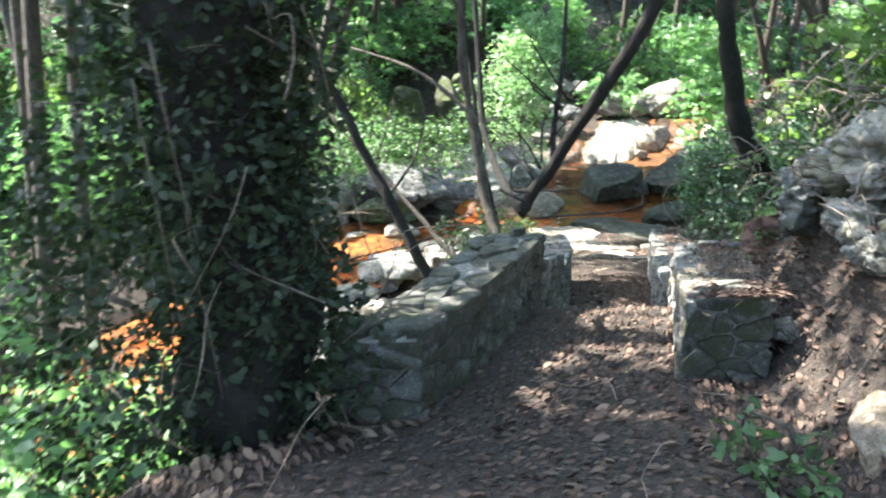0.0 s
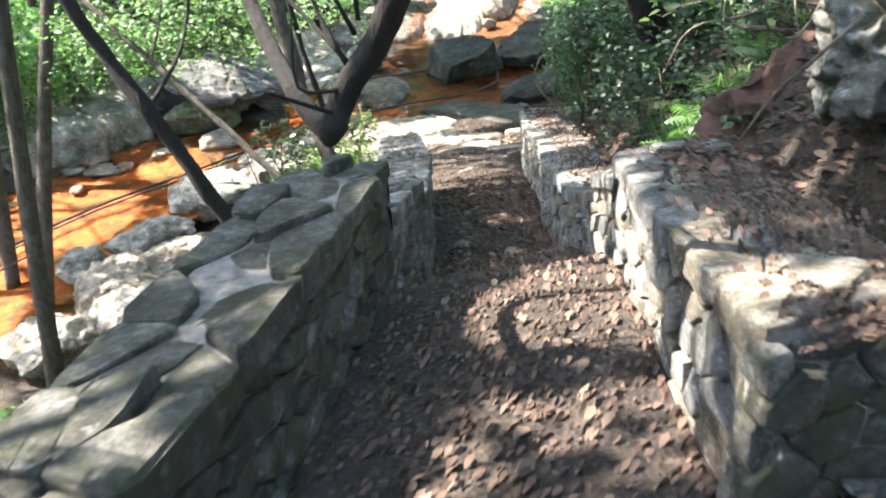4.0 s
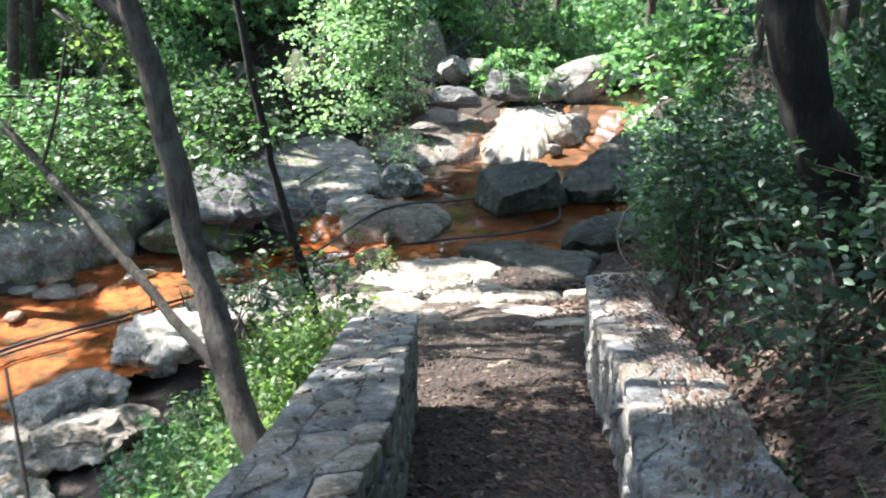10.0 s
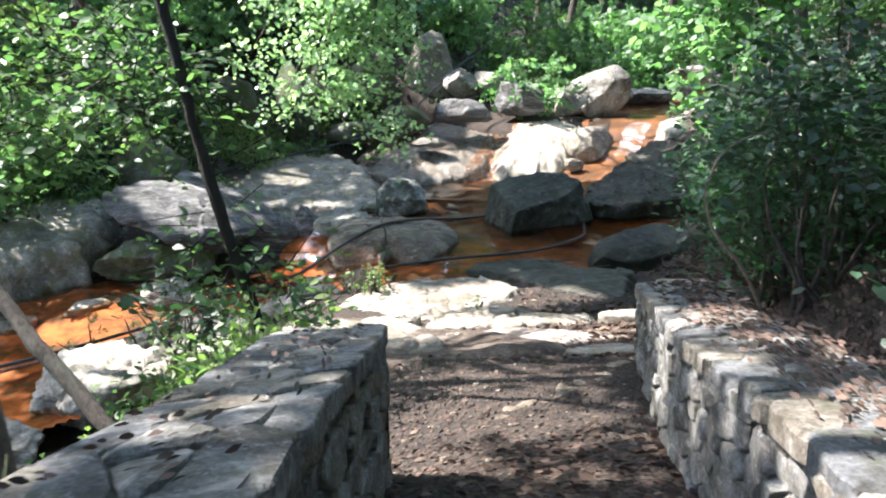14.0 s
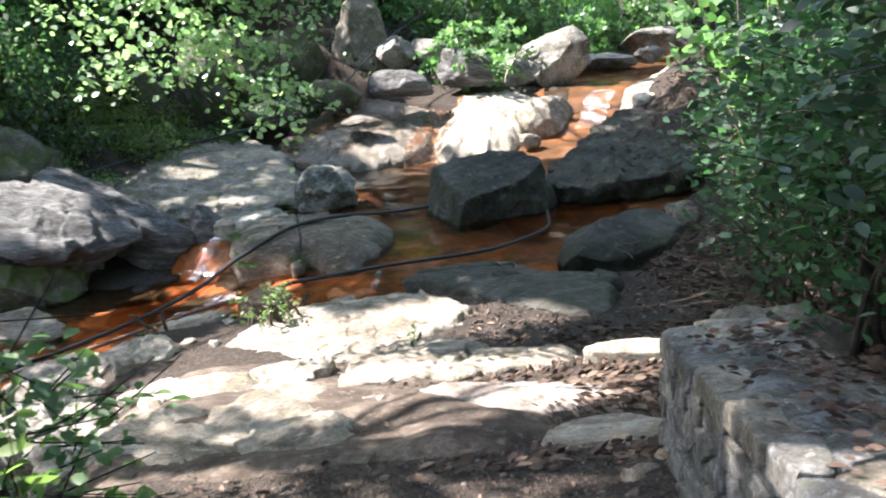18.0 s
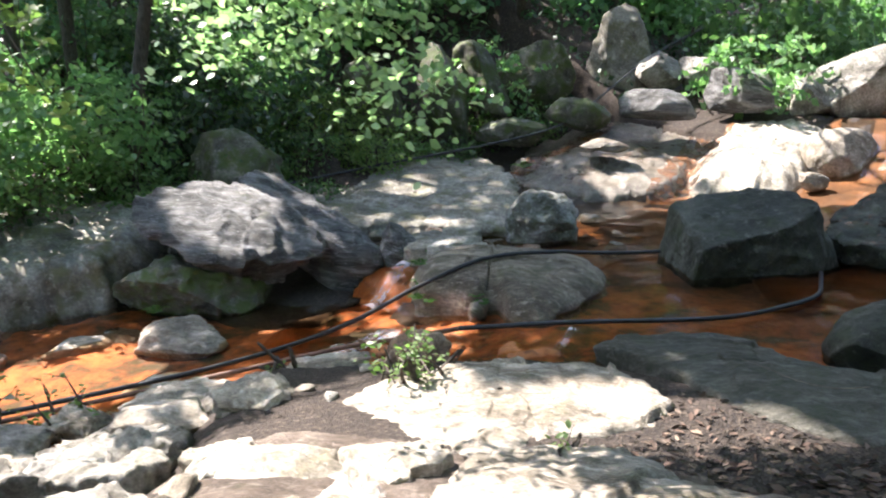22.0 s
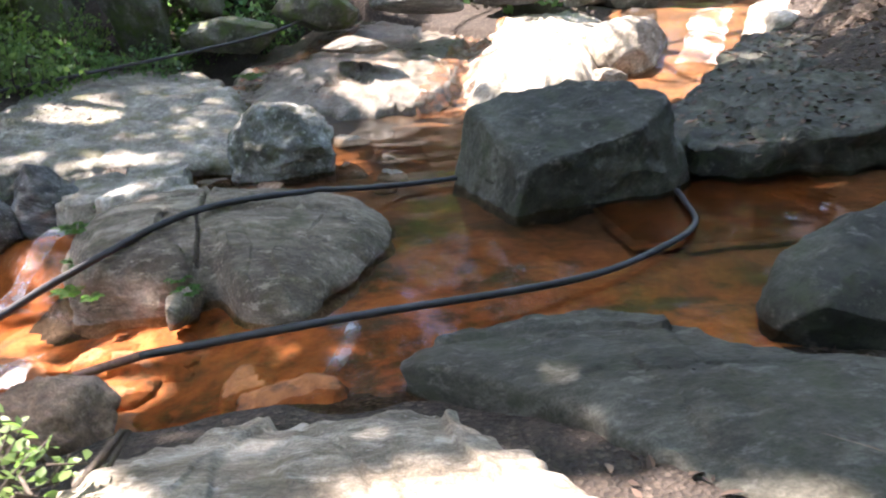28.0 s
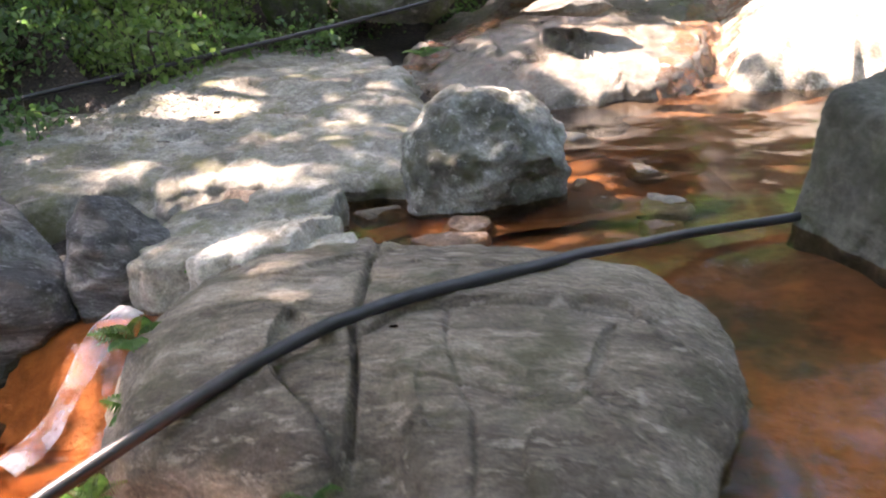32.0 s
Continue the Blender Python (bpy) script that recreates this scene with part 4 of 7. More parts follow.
slab("stone", ((4.3, 16.45), (4.66, 16.52), (5.05, 16.22), (4.95, 16.08), (4.45, 16.3)), 0.5, (0.08, -0.1), M_PALE, "thin pale stone among the leaf litter", 38, 0.02, 0.3, 0.02, size=(60, 20), category="rock")
slab("stone", ((3.5, 14.7), (3.9, 14.5), (4.25, 14.75), (4.0, 15.05), (3.65, 15.0)), 0.8, (0.05, -0.18), M_SLAB, "flat stone set before the wall's end", 39, 0.01, 0.3, 0.02, size=(60, 20), category="rock")
for k, (outline, z, mat) in enumerate((
    (((0.6, 17.45), (0.78, 17.72), (1.1, 17.45), (1.35, 17.32), (1.8, 17.15), (1.9, 16.68), (1.15, 16.55), (0.85, 16.9)), 0.2, M_PALE),
    (((1.75, 17.3), (2.1, 17.48), (2.35, 17.3), (2.2, 16.85), (1.92, 16.85)), 0.24, M_PALE),
    (((-0.6, 17.3), (-0.35, 17.95), (0.15, 18.0), (0.5, 17.5), (0.3, 17.0), (-0.3, 16.9)), 0.06, M_GREY),
    (((0.5, 16.5), (0.95, 16.5), (1.7, 16.4), (1.85, 16.0), (1.1, 15.75), (0.5, 16.0)), 0.36, M_PALE),
    (((1.95, 16.65), (2.4, 16.6), (2.45, 16.2), (2.05, 15.9), (1.8, 16.2)), 0.42, M_PINK))):
    slab("bedrock", outline, z, (0.02, -0.08), mat, "bleached rock slab on the near bank", 340 + k, dome=0.06, depth=0.45, lip=0.05, rough=0.055, ragged=0.25, size=(140, 50), group="bank slabs")
for k, (x, y, z, a, b, c) in enumerate(((-1.6, 17.5, -0.5, 0.7, 0.5, 0.32), (-2.3, 16.1, -0.55, 0.75, 0.6, 0.34), (-2.7, 14.7, -0.6, 0.85, 0.7, 0.36), (-2.15, 13.45, -0.45, 0.75, 0.65, 0.4), (-3.4, 15.6, -0.62, 0.6, 0.5, 0.3), (-1.6, 15.0, -0.4, 0.7, 0.5, 0.3), (-3.3, 13.2, -0.6, 0.7, 0.6, 0.35))):
    rock("boulder", (x, y, z), (a, b, c), 360 + k, (M_PALE, M_GREY, M_SLAB)[k % 3], "pale sunlit boulder on the near bank", (0, 0, 37 * k), "near bank boulders", boxy=3.2, amp=0.14, cuts=12, crag=0.06, blocks=0.05, sub=6)
rock("boulder", (-1.2, 20.6, -0.45), (0.5, 0.4, 0.24), 40, M_SLAB, "rounded tan rock in the lower pool", (0, 0, 30))
slab("bedrock", ((-6.8, 21.0), (-5.2, 20.5), (-3.7, 21.2), (-2.8, 22.1), (-2.7, 23.2), (-3.6, 24.4), (-6.0, 24.2)), ground_at(-4.4, 22.4) + 0.06, (-0.03, 0.1), M_LEDGE, "mossy tan rock shelf beside the stream", 41, dome=0.1, depth=0.8, lip=0.2, bevel=0.3, rough=0.06, ragged=0.25)
# worn brown rock and trodden earth that joins the slabs at the foot of the path
ex, ey = np.meshgrid(np.arange(0.2, 5.8, 0.06), np.arange(14.2, 19.3, 0.06))
ez = height(ex.ravel(), ey.ravel()).reshape(ex.shape) + 0.02 + 0.05 * fbm2(ex, ey, 5, 1.3, 21.0) - 0.25 * smooth(1.5, 2.2, np.abs(ex - 2.3)) - 0.2 * smooth(17.4, 18.2, ey) - 0.2 * smooth(15.0, 14.2, ey)
ei = np.arange(ex.size).reshape(ex.shape)
tagged(mesh_object("earth_floor", np.stack([ex, ey, ez], -1).reshape(-1, 3), np.stack([ei[:-1, :-1], ei[:-1, 1:], ei[1:, 1:], ei[1:, :-1]], -1).reshape(-1, 4), M_EARTH), "trodden brown earth and worn rock between slabs", "ground", kind="structure")
# upper boulders behind the bright rock
for at, half, seed, mat, label, rot in (
    ((4.45, 28.75, 1.42), (0.72, 0.5, 0.34), 50, M_SLATE, "grey banded boulder at the head of the pool", (0, 0, 4)),
    ((6.05, 29.6, 1.6), (0.68, 0.5, 0.48), 51, M_SLATE, "grey rounded boulder by the water", (0, 8, -10)),
    ((7.35, 29.7, 1.45), (0.52, 0.42, 0.42), 52, M_GREY, "pale round boulder by the water", (0, 0, 0)),
    ((8.25, 30.0, 1.7), (0.85, 0.7, 0.8), 53, M_GREY, "tall pale pyramid-shaped boulder", (0, 6, 0)),
    ((4.6, 30.8, 1.95), (0.5, 0.4, 0.5), 54, M_GREY, "grey boulder on the bank", (0, 0, 20)),
    ((5.6, 31.2, 2.0), (0.6, 0.4, 0.4), 55, M_GREY, "grey boulder on the bank", (0, 14, 20)),
    ((3.75, 31.3, 2.3), (0.72, 0.35, 1.15), 56, M_LEDGE, "tall grey upright rock slab", (-6, 6, 5)),
    ((2.9, 29.3, 1.3), (0.65, 0.45, 0.36), 57, M_MOSSY, "mossy dark boulder on the bank", (0, 0, -8)),
    ((1.5, 28.9, 1.0), (0.8, 0.5, 0.34), 58, M_MOSSY, "low mossy dark boulder", (0, 0, 6)),
    ((0.25, 29.3, 1.55), (0.5, 0.6, 1.25), 59, M_MOSSY, "tall mossy leaning rock", (0, -18, 0)),
    ((0.95, 29.9, 1.9), (0.42, 0.6, 1.0), 159, M_MOSSY, "dark rock slab leaning on another", (0, -28, 10)),
    ((2.0, 30.7, 2.1), (0.85, 0.6, 0.8), 160, M_MOSSY, "broad dark rock slab leaning in the bank", (0, -30, -8)),
    ((-1.3, 29.3, 1.5), (0.7, 0.7, 1.1), 60, M_MOSSY, "tall mossy rock on the bank", (0, -14, 0)),
    ((-2.6, 25.0, 0.9), (0.75, 0.6, 0.62), 61, M_MOSSY, "round mossy boulder among ferns", (0, 0, 0)),
    ((10.6, 32.6, 1.35), (1.0, 0.5, 0.25), 62, M_GREY, "flat grey stone in the upper stream", (0, 0, 10)),
    ((13.0, 34.8, 1.7), (1.1, 0.6, 0.4), 63, M_GREY, "grey boulder in the upper stream", (0, 0, 0)),
    ((11.3, 31.2, 1.5), (0.4, 0.3, 0.25), 66, M_GREY, "grey stone at the edge of the upper stream", (0, 0, 30)),
    ((12.2, 30.6, 1.7), (0.55, 0.4, 0.35), 67, M_GREY, "grey boulder at the edge of the upper stream", (0, 0, 60)),
    ((9.6, 32.2, 1.5), (0.45, 0.35, 0.3), 68, M_GREY, "rounded grey stone by the upper stream", (0, 0, 10)),
    ((14.6, 32.2, 2.0), (0.7, 0.5, 0.45), 69, M_MOSSY, "mossy boulder on the upper bank", (0, 0, 80)),
    ((3.4, 27.6, 0.85), (0.5, 0.3, 0.12), 64, M_BED, "flat wet stone on the ledge", (0, 0, 0)),
):
    rock("boulder", at, half, seed, mat, label, rot, group="upper boulders", sub=5, boxy=3.0, amp=0.1, cuts=11, crag=0.03, blocks=0.02)



# broken pale rock and rubble on the near bank
rng9 = np.random.default_rng(41)
for k, (x, y, z, a, b, c, mat) in enumerate(((-1.1, 17.0, -0.12, 0.75, 0.5, 0.26, 0), (-0.1, 18.35, -0.3, 0.5, 0.36, 0.22, 2), (0.75, 18.3, -0.22, 0.4, 0.34, 0.16, 0),
                                            (-1.5, 17.9, -0.36, 0.5, 0.35, 0.2, 1), (0.2, 17.5, -0.05, 0.35, 0.25, 0.2, 1), (0.75, 16.15, 0.3, 0.45, 0.3, 0.16, 1), (-0.9, 16.2, 0.1, 0.5, 0.36, 0.2, 1), (1.25, 15.85, 0.45, 0.45, 0.3, 0.14, 2), (2.0, 15.85, 0.5, 0.55, 0.4, 0.14, 2), (1.5, 15.5, 0.56, 0.5, 0.34, 0.12, 2), (2.15, 15.25, 0.6, 0.4, 0.26, 0.1, 2), (0.35, 19.0, -0.28, 0.5, 0.3, 0.14, 2), (-0.35, 19.0, -0.36, 0.5, 0.28, 0.14, 2), (-1.1, 18.6, -0.42, 0.45, 0.3, 0.16, 2), (1.0, 19.15, -0.2, 0.4, 0.24, 0.13, 2))):
    rock("boulder", (x, y, max(z, ground_at(x, y) - 0.35 * c)), (a, b, c), 870 + k, (M_PALE, M_GREY, M_SLAB)[mat], "angular pale bleached rock on the near bank", (rng9.uniform(-6, 6), rng9.uniform(-6, 6), rng9.uniform(-30, 30)), "bank rocks", sub=5, boxy=3.4, cuts=12, blocks=0.07)
for k in range(24):
    x, y = rng9.uniform(-1.6, 2.2), rng9.uniform(16.2, 19.6)
    if 1.5 < x and y > 17.2:
        continue
    s = rng9.uniform(0.05, 0.16)
    rock("stone", (x, y, max(ground_at(x, y), -0.35) + s * 0.1), (s * 1.3, s * rng9.uniform(0.6, 0.9), s * rng9.uniform(0.35, 0.5)), 900 + k, (M_PALE, M_GREY, M_SLAB)[k % 3], "pale broken stone on the stream bank", (0, 0, rng9.uniform(0, 180)), "bank stones", "stone", sub=3, boxy=4.0, cuts=12, blocks=0.0)
for k in range(40):
    x, y = rng9.uniform(0.2, 3.6), rng9.uniform(22.3, 26.6)
    s = rng9.uniform(0.05, 0.2)
    rock("stone", (x, y, -0.06 + s * 0.1), (s * 1.3, s, s * 0.5), 950 + k, (M_BROWN, M_BED, M_SLABD)[k % 3], "rusty stone just under the water", (0, 0, rng9.uniform(0, 180)), "stones in the pool", "stone", sub=3)
for k in range(12):
    x, y = rng9.uniform(-4.5, -0.2), rng9.uniform(18.6, 21.0)
    s = rng9.uniform(0.08, 0.3)
    rock("stone", (x, y, -0.56 + s * 0.05), (s * 1.5, s, s * 0.45), 990 + k, (M_BROWN, M_BED, M_SLAB)[k % 3], "rusty stone in the lower pool", (0, 0, rng9.uniform(0, 180)), "stones in the pool", "stone", sub=3)


# flow of rust water between the wet ledge and the bright rock
def film(keys, width, label, seed):
    """A thin sheet of water running down over rock."""
    p = curve_points(keys, 26)
    tops = [top_of(white_rock), top_of(wet_rock)]
    rng = np.random.default_rng(seed)
    verts, n = [], 9
    for i, c in enumerate(p):
        d = p[min(i + 1, 25)] - p[max(i - 1, 0)]
        s = np.cross(d, (0, 0, 1))
        s /= np.linalg.norm(s) + 1e-9
        for k in range(n):
            q = c + s * (k / (n - 1) * 2 - 1) * width * (0.8 + 0.3 * rng.uniform())
            z = max([h for h in (f(q[0], q[1]) for f in tops) if h is not None] + [c[2]])
            verts.append((q[0], q[1], z + 0.012))
    faces = np.array([(i * n + k, i * n + k + 1, (i + 1) * n + k + 1, (i + 1) * n + k) for i in range(25) for k in range(n - 1)])
    return tagged(mesh_object("running_water", np.array(verts), faces, M_FILM), label, "water", kind="structure")


film([(5.75, 29.5, 0.95), (5.3, 28.7, 0.65), (4.95, 27.9, 0.35), (4.6, 27.0, 0.06), (4.35, 26.3, 0.0)], 0.34, "orange film of water sliding between rocks", 1)
film([(3.6, 29.6, 0.9), (2.9, 29.0, 0.7), (2.2, 28.3, 0.5), (1.7, 27.2, 0.2)], 0.22, "thin orange trickle along the ledge", 2)
rngs = np.random.default_rng(15)
spots, SLOPE_TOP, BANK_TOP = [], top_of(slope_rock), top_of(bank_top)
for k in range(13000):
    x, y = (rngs.uniform(6.2, 9.8), rngs.uniform(22.4, 26.3)) if k < 1400 else (rngs.uniform(9.0, 13.2), rngs.uniform(21.6, 28.4))
    z = (SLOPE_TOP if k < 1400 else BANK_TOP)(x, y)
    if z is not None:
        spots.append((x, y, z + 0.012))
v, q = leaves_mesh(spots, 0.08, 5, up=0.85, flat=0.4)
tagged(mesh_object("fallen_leaves", v, q, L_DEAD), "scattered dead leaves on the dark rock and earth bank", "leaves", kind="stuff")
LEDGE_TOP = top_of(ledge_rock)
pebbles = []
pv, pf = sphere(1)

for k in range(1500):
    x, y = rngs.normal(-0.3, 0.6), rngs.normal(25.8, 0.55)
    z = LEDGE_TOP(x, y)
    if z is not None:
        s = rngs.uniform(0.006, 0.017)
        pebbles.append((pv * (s, s * 0.8, s * 0.5) + (x, y, z), [tuple(f) for f in pf]))
v, f = joined(pebbles)
tagged(mesh_object("gravel", v, f, M_GREY), "pale gravel lying on the ledge", "gravel", kind="stuff")

for k in range(18):
    x, y = rngs.uniform(0.9, 2.9), rngs.uniform(19.75, 20.75)
    s = rngs.uniform(0.07, 0.2)
    rock("stone", (x, y, float(np.interp(x, (0.4, 1.6, 2.7), (-0.46, -0.29, -0.13))) + s * 0.02), (s * 1.4, s, s * 0.5), 1200 + k, M_RUSTBED, "rust-coated stone in the fast water", (0, 0, rngs.uniform(0, 180)), "stones in the pool", "stone", sub=4)
# ---- dry-stone walls ----
def wall(name, inner_y, inner_x, y0, y1, outward, thick, tops, label, seed):
    """A mortared rubble wall along the path: core, face stones, coping stones and end stones."""
    rng = np.random.default_rng(seed)
    ys = np.arange(y0, y1 + 0.01, 0.1)
    xin = np.interp(ys, inner_y, inner_x)
    top = np.interp(ys, *tops) - 0.016
    bot = height(xin - outward * 0.15, ys) - 0.3
    low = np.minimum(bot, height(xin + outward * (thick + 0.2), ys) - 0.3)
    ins, out = xin + outward * 0.034, xin + outward * (thick - 0.05)
    ring = np.stack([np.stack([ins, ys, bot], 1), np.stack([ins, ys, top], 1), np.stack([out, ys, top], 1), np.stack([out, ys, low], 1)], 1)
    n = len(ys)
    verts = ring.reshape(-1, 3)
    faces = [(4 * i + k, 4 * i + (k + 1) % 4, 4 * i + 4 + (k + 1) % 4, 4 * i + 4 + k) for i in range(n - 1) for k in range(4)]
    faces += [(0, 3, 2, 1), (4 * n - 4, 4 * n - 3, 4 * n - 2, 4 * n - 1)]
    core = mesh_object(name, verts, faces, M_MORTAR, smooth=False)
    return tagged(core, label, "wall", kind="structure")


REST = {}


def clip(poly, a, b, d):
    """The part of a polygon where a*x + b*y <= d."""
    out = []
    for (x0, y0), (x1, y1) in zip(poly, poly[1:] + poly[:1]):
        u, v = a * x0 + b * y0 - d, a * x1 + b * y1 - d
        if u <= 0:
            out.append((x0, y0))
        if u * v < 0:
            k = u / (u - v)
            out.append((x0 + (x1 - x0) * k, y0 + (y1 - y0) * k))
    return out


def pattern(length, breadth, sx, sy, seed):
    """Irregular close-fitting stones over a strip: polygons round scattered middles."""
    rng = np.random.default_rng(seed)
    rows = max(1, round(breadth / sy))
    mids = []
    for r in range(rows):
        n = max(1, round(length / sx))
        for c in range(n):
            mids.append(((c + 0.5 * (r % 2) + 0.25 + rng.uniform(-0.62, 0.62)) * length / n, (r + 0.5 + rng.uniform(-0.34, 0.34)) * breadth / rows))
    m = np.array(mids)
    out = []
    for k, (x, y) in enumerate(m):
        poly = [(0.0, 0.0), (length, 0.0), (length, breadth), (0.0, breadth)]
        gap = ((m[:, 0] - x) / sx) ** 2 + ((m[:, 1] - y) / sy) ** 2
        for j in np.argsort(gap)[1:14]:
            a, b = (m[j, 0] - x) / sx**2, (m[j, 1] - y) / sy**2
            poly = clip(poly, a, b, a * (m[j, 0] + x) / 2 + b * (m[j, 1] + y) / 2)
            if len(poly) < 3:
                break
        if len(poly) >= 3:
            out.append(poly)
    return out


def lay_stones(parent, polys, place, seed, proud=0.012, thick=0.09, gap=0.008, tilt=0.05, wanted=None, mats=None):
    """One chamfered stone for each polygon; place(s, t, n) maps the strip to the world. Past three hundred on a wall they are gathered."""
    rng = np.random.default_rng(seed)
    for poly in polys:
        p = np.array(poly)
        c = p.mean(0)
        if wanted and not wanted(*c):
            continue
        r = np.linalg.norm(p - c, axis=1)
        if r.max() < 0.03:
            continue
        q = []                                               # corners worn: each one becomes two
        k = len(p)
        for i in range(k):
            for w in (0.16, 0.84):
                q.append(p[i] * (1 - w) + p[(i + 1) % k] * w)
        q = np.array(q)
        q = c + (q - c) * (1 - gap / np.maximum(np.linalg.norm(q - c, axis=1), 0.02))[:, None]
        n = len(q)
        lift, lean = rng.uniform(-0.35, 1.0) * proud, rng.uniform(-tilt, tilt, 2)
        rings = []
        for f, h in ((1.0, -thick), (1.0, -0.011), (0.92, 0.0)):
            d = (q - c) * f * (1 + rng.uniform(-0.03, 0.03, (n, 1)))
            rings += [place(c[0] + x, c[1] + y, h + (lift + lean[0] * x + lean[1] * y + rng.uniform(-0.003, 0.003) if h > -thick else 0)) for x, y in d]
        rings.append(place(c[0], c[1], lift + 0.004))
        v = np.array(rings)
        faces = [(a * n + i, a * n + (i + 1) % n, a * n + n + (i + 1) % n, a * n + n + i) for a in (0, 1) for i in range(n)]
        faces += [(2 * n + i, 2 * n + (i + 1) % n, 3 * n) for i in range(n)]
        o = v.mean(0)
        if np.dot(np.cross(v[2 * n + 1] - v[2 * n], v[3 * n] - v[2 * n]), np.array(place(c[0], c[1], 1.0)) - place(c[0], c[1], 0.0)) < 0:
            faces = [f[::-1] for f in faces]
        if len(parent.children) >= 300:
            REST.setdefault(parent.name, []).append((v, faces))
            continue
        ob = mesh_object("stone", v - o, faces, (mats or M_WALLS)[int(rng.integers(3))], parent, smooth=False)
        ob.location = o


def face_wall(core, inner_y, inner_x, outward, thick, tops, seed, runs, dark=False):
    """Coping stones, the face towards the path, and the risers between the runs of the wall."""
    def line(y):
        return float(np.interp(y, inner_y, inner_x))

    def top(y, a, b):
        return float(np.interp(min(max(y, a + 0.011), b - 0.011), *tops))
    for k, (yy, way, a, b) in enumerate([(r[1], 1, r[0], r[1]) for r in runs] + [(runs[0][0], -1, runs[0][0], runs[0][1])]):
        def end(s, t, n, yy=yy, way=way, a=a, b=b):
            return (line(yy) + outward * s, yy + way * (n + 0.02), top(yy, a, b) - 0.03 - t)
        deep = 1.15 if k >= len(runs) - 1 else top(yy, a, b) - float(np.interp(yy + 0.03, *tops)) + 0.05
        if deep > 0.08:
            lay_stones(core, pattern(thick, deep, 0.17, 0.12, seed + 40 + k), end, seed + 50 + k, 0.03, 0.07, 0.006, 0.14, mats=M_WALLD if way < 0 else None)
    for k, (a, b, sx, sy, rise) in enumerate(runs):
        def over(s, t, n, a=a, b=b):
            y = a + s
            return (line(y) + outward * (t - 0.02), y, top(y, a, b) + n - 0.004 + 0.01 * math.sin(3.1 * y + 5 * t))
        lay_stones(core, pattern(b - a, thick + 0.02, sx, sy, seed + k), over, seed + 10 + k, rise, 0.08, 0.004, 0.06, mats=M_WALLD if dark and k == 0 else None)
    for k, (a, b, sx, sy, rise) in enumerate(runs):
        def face(s, t, n, a=a, b=b):
            y = a + s
            return (line(y) - outward * (n - 0.012), y, top(y, a, b) - 0.035 - t)

        def above(s, t, a=a, b=b):
            return top(a + s, a, b) - t > ground_at(line(a + s) - outward * 0.15, a + s) - 0.06
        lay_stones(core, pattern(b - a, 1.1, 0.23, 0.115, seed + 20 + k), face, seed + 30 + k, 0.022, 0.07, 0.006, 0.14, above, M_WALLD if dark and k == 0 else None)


LEFT_TOP = ((3.72, 6.22, 6.24, 7.38, 7.42, 12.1), (4.39, 4.15, 3.86, 3.55, 3.42, 2.20))
RIGHT_TOP = ((4.12, 6.2, 6.24, 6.85, 6.9, 7.9, 10.4, 14.45), (4.44, 4.03, 3.9, 3.64, 3.5, 3.10, 2.50, 1.52))
wall_left = wall("wall_left", LEFT_Y, LEFT_X, 3.72, 12.1, -1, 0.46, LEFT_TOP, "rough grey rubble stone wall with flat coping", 1)
wall_right = wall("wall_right", RIGHT_Y, RIGHT_X, 4.12, 14.45, 1, 0.5, RIGHT_TOP, "pale rubble stone wall with leaf-strewn coping", 2)




# ---- trees ----
def trunk(keys, r0, r1, n=14, sides=10, seed=0):
    p = curve_points(keys, n)
    return tube(p, np.linspace(r0, r1, n), sides, seed, 0.06)


def crown_points(c, r, n, seed, clump=60, spread=0.42):
    rng = np.random.default_rng(seed)
    k = rng.normal(size=(clump, 3))
    k /= np.linalg.norm(k, axis=1)[:, None]
    k *= rng.uniform(0.25, 1.0, (clump, 1)) ** 0.5
    pick = k[rng.integers(0, clump, n)] + rng.normal(size=(n, 3)) * spread / 2.2 * 0.5
    return np.asarray(c) + pick * np.asarray(r)


